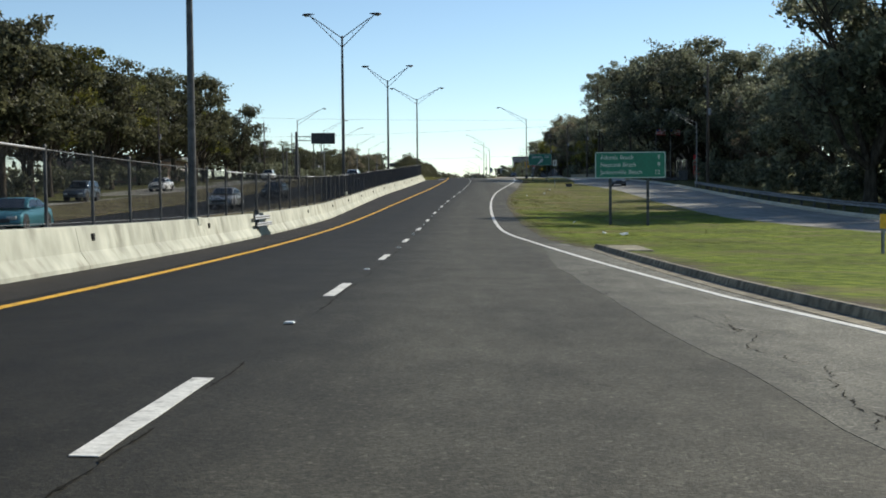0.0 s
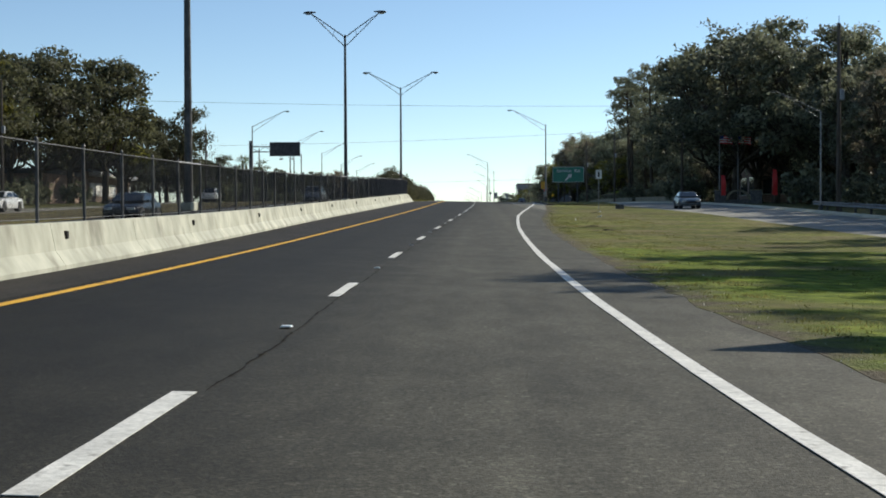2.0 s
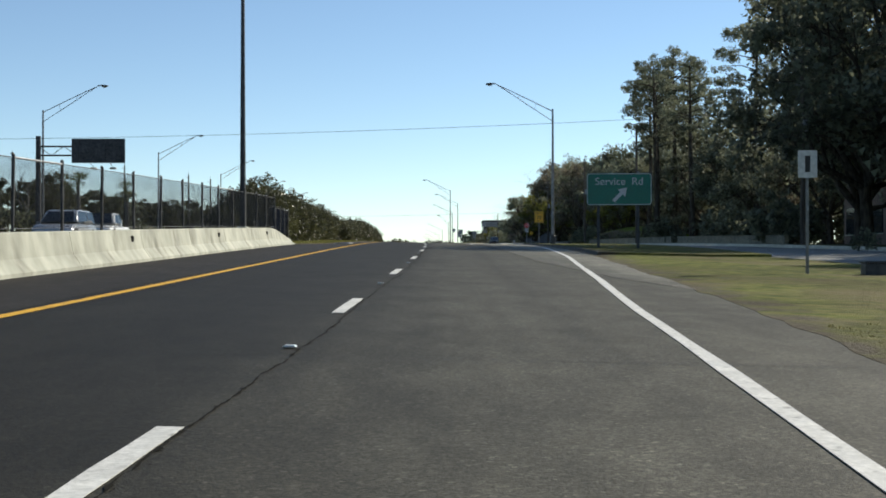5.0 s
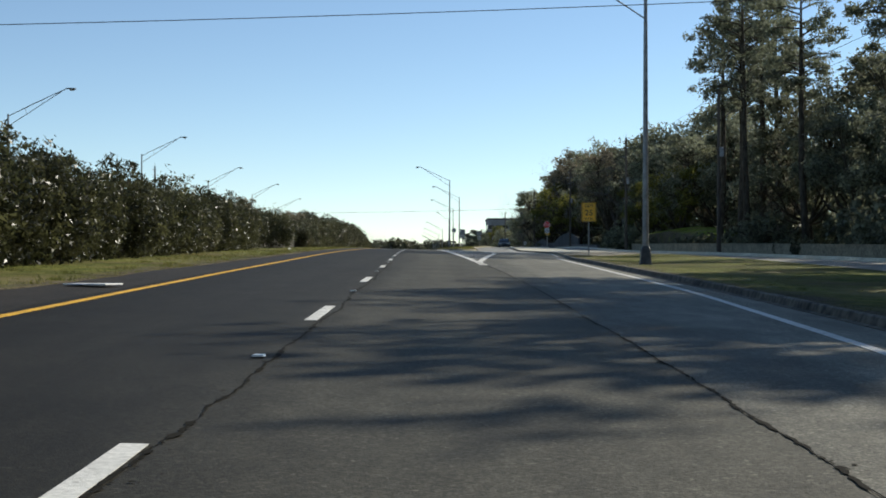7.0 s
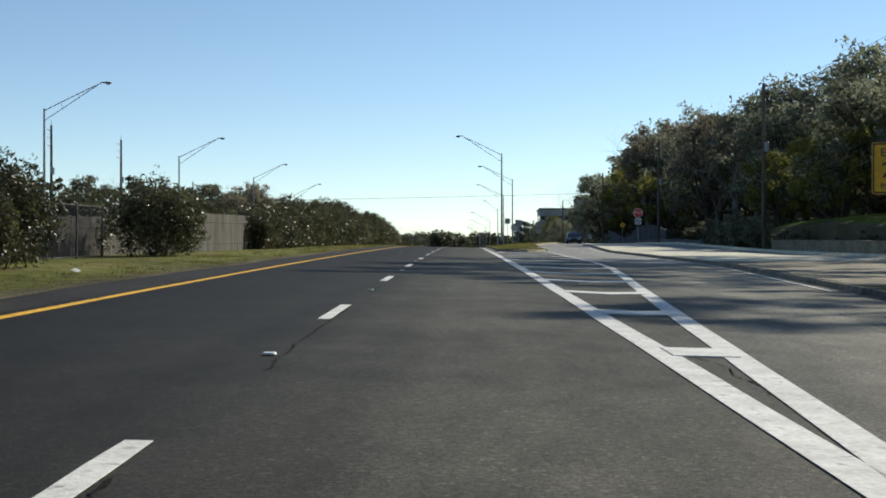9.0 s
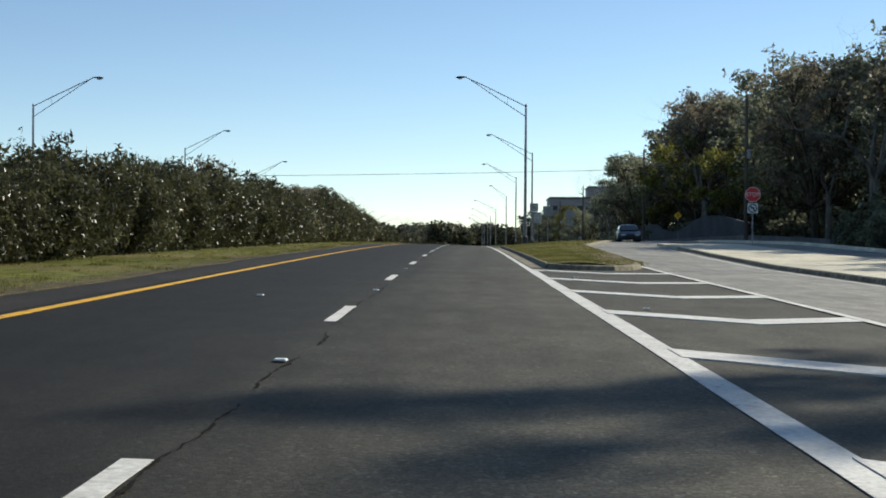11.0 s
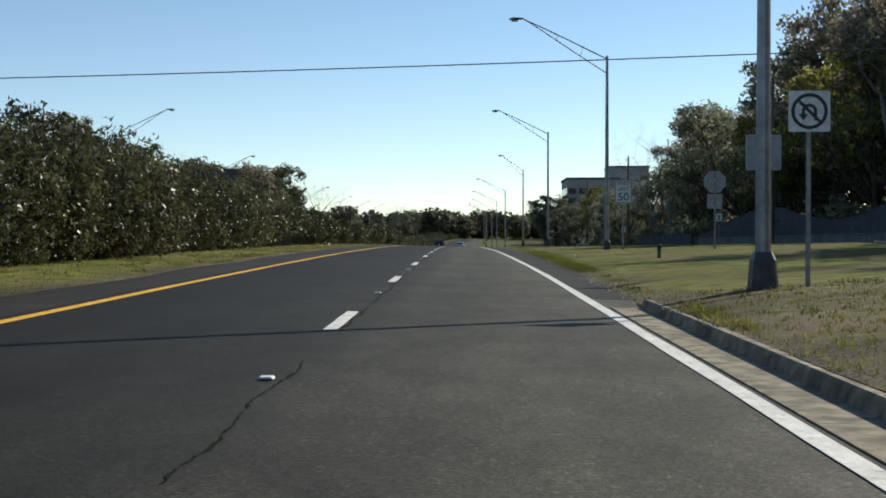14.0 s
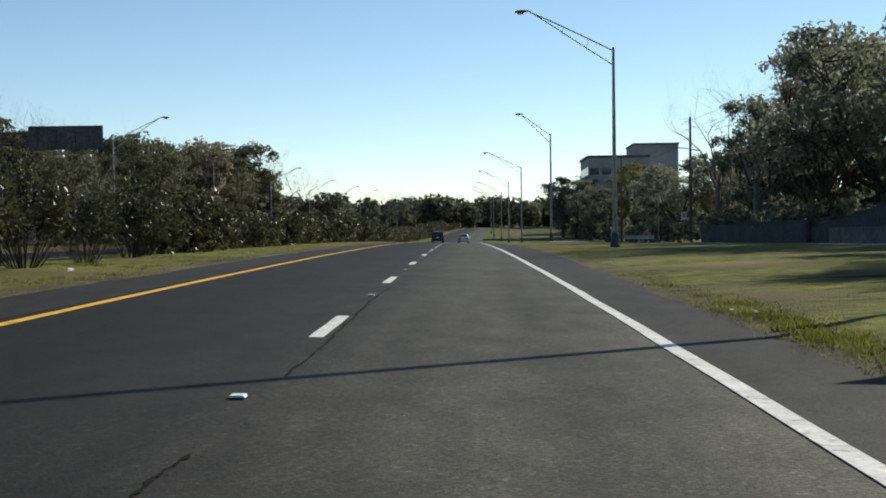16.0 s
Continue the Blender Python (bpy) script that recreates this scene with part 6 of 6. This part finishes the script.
rh = random.Random(8)
HEDGE = ((190, 2.7), (200, 4.0), (224, 4.1), (236, 3.7), (246, 3.25), (254, 2.85), (262, 3.0), (266, 3.2), (300, 3.2), (312, 3.7), (338, 4.1), (350, 4.0), (365, 4.1), (385, 4.2), (405, 3.9), (412, 3.2), (430, 2.6), (445, 2.5), (470, 2.4), (495, 2.9), (530, 3.5), (640, 3.4), (700, 3.0), (860, 2.6))
y = 189.8
while y < 850:
    gap = 254.5 < y < 293.5 or 416 < y < 444
    if not gap:
        top = span(HEDGE, y) * 0.97 * rh.uniform(0.76, 1.1)
        copy_thing(rh.choice(bushes if y < 440 else coarse), stand(y, -9.75 + rh.uniform(-0.4, 0.4) + span(((620, 0), (680, 1.6), (850, 2.2)), y), 0, rh.uniform(0, 360), top / 3.3))
    if y > 560 and rh.random() < 0.55:
        copy_thing(rh.choice(coarse), stand(y, -13.2 + rh.uniform(-1, 1), 0, rh.uniform(0, 360), rh.uniform(0.8, 1.15)))
    y += rh.uniform(1.5, 2.0) if y < 440 else 3.0
for y, l, s in ((269.3, -9.3, 1.02), (271.4, -9.6, 0.9), (258.5, -12.0, 0.6), (284, -12.4, 0.8), (300, -11.8, 0.9), (272, -13.2, 0.9), (292, -12.6, 0.85)):
    copy_thing(bushes[1], stand(y, l, 0, 30 * y, s))
for y, l, s in ((424.5, -9.6, 1.0), (427, -9.2, 0.95), (431.5, -9.0, 0.75), (414.5, -9.2, 1.05), (438, -9.4, 0.9), (441, -9.8, 0.8)):
    copy_thing(opens[int(y) % 2], stand(y, l, 0, 40 * y, s))
# undergrowth below the woods
under = [bush(stand(100, 31, 0), 80, 3.4, 4.6, OAK_LEAF, "dark shady shrub under the trees", "shrub", 1250, 0.42, 0.6, stems=14), bush(stand(92, -41, 0), 81, 3.4, 4.6, OAK_LEAF, "dark green shrub at the wood's edge", "shrub", 1100, 0.44, 0.6, stems=14)]
ru = random.Random(9)
for y in np.arange(62, 560, 4.6):
    lat = span(((60, 33), (200, 32), (222, 29.2), (330, 29.2), (366, 30), (440, 30), (470, 30.6), (560, 31)), y)
    if 184 < y < 224 or 262 < y < 276:
        continue
    low = 0.42 if 284 < y < 345 else 1.0
    if 372 < y < 404:
        lat += 4
    if 398 <= y < 500:
        lat += 3.6
    copy_thing(under[0], stand(y, lat + ru.uniform(-0.4, 2.5 * low), 0, ru.uniform(0, 360), low * ru.uniform(0.7, 1.35)))
for y in np.arange(60, 640, 6.0):
    if 184 < y < 252:
        continue
    copy_thing(under[1], stand(y, -40.5 + ru.uniform(-3, 0.4), 0, ru.uniform(0, 360), ru.uniform(0.6, 1.2)))
for y in np.arange(180, 560, 9):
    copy_thing(under[0], stand(y, 46 + ru.uniform(-2, 3), 0, ru.uniform(0, 360), ru.uniform(1.3, 1.9)))
for y in np.arange(560, 900, 6):
    copy_thing(under[0], stand(y, 30 + ru.uniform(-2, 3), 0, ru.uniform(0, 360), ru.uniform(0.7, 1.3)))
for y, l, s in ((262, 19.6, 0.42), (268, 20.0, 0.4), (190.5, 14.5, 0.35)):
    copy_thing(under[0], stand(y, l + 8, 0, 0, s))


def far_wood():
    """The wooded skyline far ahead: trunks hidden, crowns of many small clumps."""
    rg = np.random.default_rng(4)
    cs = []
    outs = []
    for k in range(380):
        x, y = rg.uniform(-250, 250), rg.uniform(880, 1000)
        h = rg.uniform(9.5, 14)
        n = 460
        d = rg.normal(size=(n, 3))
        d /= np.linalg.norm(d, axis=1, keepdims=True)
        c = d * np.array([6, 6, h * 0.5]) * rg.uniform(0.6, 1.05, (n, 1)) + np.array([x - 8, y, 2.4 + h * 0.5])
        cs.append(c)
        outs.append(d)
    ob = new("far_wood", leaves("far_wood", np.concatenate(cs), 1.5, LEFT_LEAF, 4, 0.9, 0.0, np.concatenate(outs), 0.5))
    return tagged(ob, "dark distant wood along the skyline", "wood", kind="stuff")


far_wood()


# ---- vehicles ----
def car(m, paint, label, kind="sedan", name="car"):
    """A car with its nose along +y: body, cabin, windows, lamps, wheels."""
    ob = empty(name, m, label, "car")
    L, W = (4.7, 1.82) if kind == "sedan" else (4.8, 1.92)
    if kind == "sedan":
        low = [(-2.35, 0.45), (-2.33, 0.85), (-2.15, 0.98), (-1.3, 1.02), (0.9, 0.96), (1.9, 0.82), (2.28, 0.66), (2.35, 0.45), (2.3, 0.22), (-2.3, 0.24)]
        cab = [(-1.75, 0.98), (-0.95, 1.42), (-0.2, 1.47), (0.35, 1.42), (1.25, 0.94)]
    elif kind == "pickup":
        low = [(-2.6, 0.55), (-2.58, 1.02), (-0.6, 1.04), (1.2, 1.06), (2.3, 0.98), (2.5, 0.8), (2.55, 0.5), (2.5, 0.36), (-2.55, 0.4)]
        cab = [(-0.9, 1.04), (-0.75, 1.72), (0.5, 1.74), (1.25, 1.05)]
    else:
        low = [(-2.4, 0.5), (-2.38, 0.95), (-2.3, 1.08), (0.9, 1.08), (1.95, 0.98), (2.3, 0.8), (2.4, 0.5), (2.35, 0.3), (-2.35, 0.32)]
        cab = [(-2.28, 1.06), (-2.05, 1.66), (-1.6, 1.76), (0.2, 1.74), (0.55, 1.66), (1.25, 1.06)]

    def shell(profile, half, tuck, tuck_from=0.0):
        """A side profile, its corners rounded, widened to a body that is drawn in towards the top and rounded to its flanks."""
        pts = [Vector((0, y, z)) for y, z in profile]
        for _ in range(2):
            pts = [p for a, b in zip(pts, pts[1:] + pts[:1]) for p in (a.lerp(b, 0.18), a.lerp(b, 0.82))]
        n = len(pts)
        z0, z1 = min(p.z for p in pts), max(p.z for p in pts)
        mid = sum(pts, Vector()) / n
        vs = []
        for across, inset in ((-1, 0.09), (-0.985, 0.045), (-0.94, 0.012), (-0.5, 0.0), (0.5, 0.0), (0.94, 0.012), (0.985, 0.045), (1, 0.09)):
            for p in pts:
                d = (mid - p).normalized()
                nose = 0.1 * abs(across) ** 3 * (p.y / (L / 2)) ** 4
                hw = half - tuck * max(0.0, (p.z - z0) / (z1 - z0) - tuck_from) / (1 - tuck_from)
                vs.append((across * hw, p.y * (1 - nose) + d.y * inset, p.z + d.z * inset))
        fs = [tuple(range(n)), tuple(range(8 * n - 1, 7 * n - 1, -1))]
        for a in range(7):
            fs += [(a * n + i, (a + 1) * n + i, (a + 1) * n + (i + 1) % n, a * n + (i + 1) % n) for i in range(n)]
        return facing(Geo().add(vs, fs))

    body = shell(low, W / 2 - 0.02, 0.07, 0.55).make("body", paint, ob, smooth=True)
    top = shell(cab, W / 2 - 0.08, 0.2).make("cabin", paint, ob, smooth=True)
    zt, zb = max(z for _, z in cab), cab[0][1]
    # windows
    (ya, za), (yb, zb2), (yc, zc), (yd, zd) = cab[0], cab[1], cab[-2], cab[-1]
    hw = W / 2 - 0.08

    def pane(a, b, f0, f1, out):
        """A glass pane on the slope from a to b of the cabin's profile."""
        g = Geo()
        pts = []
        for f in (f0, f1):
            y, z = a[0] + (b[0] - a[0]) * f, a[1] + (b[1] - a[1]) * f
            w = hw - 0.2 * (z - zb) / (zt - zb) - 0.13
            pts += [(-w, y + out[0], z + out[1]), (w, y + out[0], z + out[1])]
        g.add(pts, [(0, 1, 3, 2)])
        return g

    pane(cab[0], cab[1], 0.12, 0.9, (-0.03, 0.03)).make("rear_window", GLASS, top)
    pane(cab[-1], cab[-2], 0.1, 0.92, (0.03, 0.03)).make("windscreen", GLASS, top)
    for s in (-1, 1):
        mid = (yb + yc) / 2 - 0.1
        for y0, y1, e0, e1 in ((ya + 0.28, mid - 0.05, yb + 0.12, mid - 0.05), (mid + 0.05, yd - 0.3, mid + 0.05, yc - 0.1)):
            z0, z1 = zb + 0.06, zt - 0.1
            x0, x1 = s * (hw - 0.2 * 0.06 / (zt - zb) + 0.006), s * (hw - 0.2 * (z1 - zb) / (zt - zb) + 0.012)
            Geo().add([(x0, y0, z0), (x0, y1, z0), (x1, e1, z1), (x1, e0, z1)], [(0, 1, 2, 3)]).make("side_window", GLASS, top)
        y_w = (-1.42, 1.42)
        Geo().box(s * (W / 2 - 0.34), -L / 2 + 0.06, 0.66, 0.4, 0.12, 0.17, None, 0.03).make("tail_lamp", TAIL, body, "red tail lamp")
        Geo().box(s * (W / 2 - 0.36), L / 2 - 0.14, 0.55, 0.4, 0.18, 0.14, None, 0.03).make("headlamp", LAMP_GLASS, body, "clear headlamp")
        Geo().box(s * (W / 2 + 0.07), 0.75, zb - 0.02, 0.18, 0.1, 0.13, None, 0.02).make("mirror", paint, body)
        for y_ in y_w:
            r_ = 0.33 if kind == "sedan" else 0.38
            Geo().tube([(s * (W / 2 - 0.3), y_, r_ + 0.03), (s * (W / 2 - 0.012), y_, r_ + 0.03)], [r_ + 0.07, r_ + 0.07], 20).make("wheel_arch", BLACK, body, "dark wheel arch")
            wh = Geo().tube([(s * (W / 2 - 0.24), y_, r_), (s * (W / 2 + 0.002), y_, r_)], [r_, r_], 20).make("wheel", BLACK, ob, "black tyre")
            Geo().tube([(s * (W / 2 - 0.05), y_, r_), (s * (W / 2 + 0.012), y_, r_)], [r_ * 0.62, r_ * 0.55], 14).make("rim", CHROME, wh, "silver rim")
    Geo().box(0, -L / 2 + 0.02, 0.3, W - 0.14, 0.14, 0.16, None, 0.04).make("rear_bumper", BLACK if kind != "sedan" else paint, body)
    Geo().box(0, -L / 2 - 0.005, 0.74, 0.32, 0.02, 0.16).make("plate", SIGN_WHITE, body, "plain pale plate")
    Geo().box(0, L / 2 - 0.06, 0.42, 1.0, 0.14, 0.16, None, 0.03).make("grille", BLACK, body, "dark grille")
    return ob


SILVER = plain("silver_paint", (0.42, 0.43, 0.44), 0.3, 0.5)
DARK_PAINT = plain("black_paint", (0.02, 0.021, 0.023), 0.25, spec=0.7)
BLUE_GREY = plain("blue_grey_paint", (0.09, 0.12, 0.15), 0.3, 0.4)
WHITE_CAR = plain("white_paint_car", (0.7, 0.7, 0.68), 0.3)
TEAL = plain("teal_paint", (0.05, 0.2, 0.24), 0.3, 0.3)
car(stand(594, -2.2, 0.02), DARK_PAINT, "dark sport utility car driving far along the road", "suv", "suv")
car(stand(599, 1.7, -0.02), SILVER, "silver sedan driving far along the road")
car(stand(163, 18.6, -0.04, 180), BLUE_GREY, "blue-grey sedan on the service road facing the traffic")
car(stand(377, 14.85, 0.6, 177), plain("dark_blue_paint", (0.03, 0.037, 0.05), 0.3, 0.4), "dark blue-grey sedan on the slip road")
car(stand(91.5, -15.2, -0.08, 180), SILVER, "silver sedan on the opposite carriageway")
car(stand(55.5, -17.2, -0.08, 180), TEAL, "teal car on the opposite carriageway")
car(stand(114.0, -15.6, -0.08, 180), DARK_PAINT, "dark car on the opposite carriageway")
car(stand(141, -33.0, -0.06, 180), WHITE_CAR, "white sedan on the frontage road")
car(stand(110.5, -31.6, -0.06, 180), BLUE_GREY, "blue-grey sport utility car on the frontage road", "suv", "suv")
car(stand(196, -17.8, -0.08, 180), WHITE_CAR, "white pickup truck on the opposite carriageway", "pickup", "pickup_truck")
car(stand(212, -33.0, -0.06, 180), WHITE_CAR, "white pickup truck on the frontage road", "pickup", "pickup_truck")
car(stand(185, -16.8, -0.08, 180), SILVER, "silver van-like car on the opposite carriageway", "suv", "suv")


# ---- buildings ----
def building(name, m, sx, sy, h, wall, label, windows=(), roof=0.5, wall_label=""):
    """A block with parapet, roof slab and windows; windows: rows of (z, height, count, face) with face s (towards -y) or w (towards -x)."""
    ob = empty(name, m, label, "building")
    w = Geo().box(0, 0, -0.5, sx, sy, h + 0.5, None, 0.05).make("wall", wall, ob, wall_label)
    Geo().box(0, 0, h + 0.004, sx + 0.5, sy + 0.5, roof, None, 0.05).make("roof", ROOF_DARK if roof > 0.3 else wall, ob)
    for z, hh, count, face in windows:
        length = sx if face == "s" else sy
        for k in range(count):
            c = -length / 2 + length * (k + 0.5) / count
            ww = length / count * 0.72
            if face == "s":
                p = Geo().box(c, -sy / 2 - 0.02, z, ww, 0.1, hh).make("window", GLASS, w)
                Geo().box(c, -sy / 2 - 0.08, z - 0.1, ww + 0.2, 0.12, 0.1).make("sill", PALE_CONCRETE, p)
            else:
                p = Geo().box(-sx / 2 - 0.02, c, z, 0.1, ww, hh).make("window", GLASS, w)
                Geo().box(-sx / 2 - 0.08, c, z - 0.1, 0.12, ww + 0.2, 0.1).make("sill", PALE_CONCRETE, p)
    return ob


building("office_building", stand(710, 36.6, 0), 14, 26, 18.4, OFFICE_GREY, "grey office building with window bands above the trees", ((4, 1.6, 5, "s"), (8, 1.6, 5, "s"), (14.5, 1.6, 5, "s"), (4, 1.6, 6, "w"), (8, 1.6, 6, "w"), (14.5, 1.8, 6, "w")), 0.6)
building("office_building", stand(775, 53.3, 0), 12.5, 24, 24.5, OFFICE_GREY, "taller grey office block behind the trees", ((17, 1.6, 6, "s"), (17, 1.6, 5, "w")), 0.5)
b = building("shop", stand(228, -55.5, 0, 180), 10, 25, 3.9, WALL_BROWN, "low dark shop with white shutters and a white fascia", (), 0.35)
Geo().box(-5.9, -0.6, 3.3, 1.6, 20.2, 0.5, None, 0.05).make("canopy", WALL_WHITE, b, "white fascia over the shop front")
for k in range(5):
    p = Geo().box(-5.1, 7.9 - 2.65 * k, 0.7, 0.14, 2.3, 1.7, None, 0.02).make("shutter", WALL_WHITE, b, "white shop-front shutter")
building("small_house", stand(374, -45.5, 0), 8, 9, 2.9, WALL_WHITE, "small white house with a grey roof", ((0.9, 1.2, 3, "s"),), 1.2)
building("church_hall", stand(236, 50, 0), 22, 16, 8.5, WALL_BROWN, "brown rendered hall half hidden by trees", ((1.0, 2.4, 4, "s"), (1.0, 2.4, 3, "w")), 0.5)
building("low_house", stand(200, -56, 0), 16, 12, 3.2, WALL_BROWN, "low brown house under the trees", ((1.0, 1.2, 4, "s"),), 0.5)


def flag_pole(m, striped, label):
    ob = empty("flag_pole", m, label, "flag pole")
    Geo().tube([(0, 0, 0), (0, 0, 8.2)], [0.05, 0.03], 8).make("pole", GALV, ob)
    n = 7
    for k in range(n):
        z = 7.95 - 0.13 * k
        vs = []
        for i in range(9):
            x = 0.05 + 1.5 * i / 8
            y = 0.12 * math.sin(i * 1.1)
            drop = -0.12 * (i / 8) ** 1.5
            vs += [(x, y, z + drop), (x, y, z - 0.128 + drop)]
        Geo().add(vs, [(2 * i, 2 * i + 2, 2 * i + 3, 2 * i + 1) for i in range(8)]).make("stripe", SIGN_RED if k % 2 == 0 else SIGN_WHITE, ob)
    if striped:
        Geo().add([(0.05, -0.02, 7.96), (0.6, 0.07, 7.93), (0.6, 0.07, 7.5), (0.05, -0.02, 7.56)], [(0, 1, 2, 3)]).make("canton", BLUE_CLOTH, ob, "blue corner field")


flag_pole(stand(204, 29.0, 0), True, "flag pole with a striped flag before the hall")
flag_pole(stand(206, 31.6, 0), True, "flag pole with a striped flag before the hall")


def feather_flag(m, h, label):
    ob = empty("feather_flag", m, label, "banner")
    Geo().tube([(0, 0, 0), (0, 0, h), (0.25, 0, h + 0.15)], 0.02, 6).make("pole", DARK_STEEL, ob)
    vs = []
    for i in range(9):
        z = 0.9 + (h - 0.9) * i / 8
        w = 0.55 * (1 - 0.25 * (i / 8) ** 3)
        y = 0.08 * math.sin(i * 0.9)
        vs += [(0.02, 0, z), (w, y, z)]
    Geo().add(vs, [(2 * i, 2 * i + 1, 2 * i + 3, 2 * i + 2) for i in range(8)]).make("cloth", SIGN_RED, ob, "bright red cloth")


feather_flag(stand(200, 28.4, 0), 3.2, "red feather banner on a thin pole")
feather_flag(stand(197, 33.6, 0), 3.8, "red feather banner on a thin pole")
feather_flag(stand(205, 35.4, 0), 3.4, "red feather banner on a thin pole")


def arch_sign(m):
    ob = empty("entrance_sign", m, "low arched masonry entrance sign by the service road", "sign")
    for x in (-2.1, 2.1):
        p = Geo().box(x, 0, -0.1, 1.25, 0.6, 1.55, None, 0.04).make("pillar", WALL_GREY, ob, "squared grey stone pillar")
        Geo().box(x, 0, 1.454, 1.4, 0.75, 0.12, None, 0.03).make("cap", PALE_KERB, p)
    ring = [(r * math.cos(a), 0.35 + r * 0.85 * math.sin(a)) for r, way in ((1.45, 1), (1.2, -1)) for a in np.linspace(0, math.pi, 13)[::way]]
    facing(Geo().prism(ring, 0.35, pose(0, -0.1, 0))).make("arch", PALE_KERB, ob, "pale masonry arch")
    Geo().box(0, 0.1, -0.1, 2.8, 0.3, 0.5, None, 0.03).make("plinth", WALL_GREY, ob)


arch_sign(stand(203, 31.0, 0))

tagged(ribbon("lawn_mound", 306, 356, const(30.5), const(38.0), keyed((306, 1.5), (325, 2.3), (356, 1.8)), GRASS, 2.0, 4, 0.03, 3.0, crown=0.7), "sunlit green lawn bank behind the low wall", "grass", kind="structure")

# ---- litter and debris ----
rl = random.Random(12)


def scrap(y, lat, up, s, label="crumpled white scrap of litter in the grass", mat=LITTER, name="litter"):
    n = 14
    g = Geo()
    vs = [(rl.uniform(-1, 1) * s, rl.uniform(-1, 1) * s * 0.8, abs(rl.gauss(0, 0.35)) * s * (0.3 if mat is DIRT else 1)) for _ in range(n)]
    bm = bmesh.new()
    for v in vs:
        bm.verts.new(v)
    bmesh.ops.convex_hull(bm, input=bm.verts)
    loose = [v for v in bm.verts if not v.link_faces]
    bmesh.ops.delete(bm, geom=loose, context="VERTS")
    me = bpy.data.meshes.new(name)
    bm.to_mesh(me)
    bm.free()
    me.materials.append(mat)
    ob = new(name, me)
    ob.matrix_basis = stand(y, lat, up, rl.uniform(0, 360))
    return tagged(ob, label, "litter")


for y, l, s in ((51, 8.2, 0.17), (52.5, 7.6, 0.12), (127, 8.4, 0.14), (140, 9.3, 0.16), (119.5, 6.6, 0.1), (66, 7.5, 0.1), (345, 8.0, 0.16), (343, 7.4, 0.08), (402, 6.6, 0.035), (411.4, 5.0, 0.05), (411.8, 4.8, 0.035),
                (249, -6.3, 0.1), (334, -7.4, 0.1), (421, -6.2, 0.09), (400, 6.2, 0.04)):
    scrap(y, l, 0.1 if y < 300 else 0.16, s)


def leaf_heap(y, lat, wide, seed):
    """A low heap of dead leaves and twigs."""
    rg = np.random.default_rng(seed)
    c = rg.normal(size=(130, 3)) * np.array([wide, wide * 0.6, 0.02])
    c[:, 2] = np.abs(c[:, 2]) + 0.05 * np.exp(-(c[:, 0] / wide) ** 2) - 0.02
    ob = new("debris", leaves("debris", c, 0.075, DIRT, seed, 0.5, 0.0, np.tile([0, 0, 1.5], (130, 1))))
    ob.matrix_basis = stand(y, lat, 0.04, 20 * seed)
    return tagged(ob, "low heap of dead leaves and twigs in the grass", "leaf heap")


for k, (y, l, w) in enumerate(((370.5, 4.75, 0.3), (373.2, 5.4, 0.42), (376.8, 5.0, 0.25), (381.5, 4.9, 0.3), (398.0, 4.75, 0.18))):
    leaf_heap(y, l, w, 4 + k)
leaf_heap(140, 9.0, 0.2, 1)
leaf_heap(104.7, 7.2, 0.32, 2)
leaf_heap(110, 6.9, 0.2, 3)
ob = Geo().box(0, 0, 0, 0.55, 0.9, 0.03, None, 0.01).make("litter", LITTER)
ob.matrix_basis = stand(196.8, -4.6, 0.03, 70)
tagged(ob, "flat pale piece of board on the shoulder", "litter")


def junction_box(y, lat):
    ob = empty("junction_box", stand(y, lat, 0.02), "low dark utility box in the grass", "utility box")
    Geo().box(0, 0, -0.1, 0.7, 0.5, 0.42, None, 0.04).make("body", DARK_STEEL, ob)
    Geo().box(0, 0, 0.324, 0.76, 0.56, 0.05, None, 0.02).make("lid", DARK_STEEL, ob)


junction_box(158, 12.3)
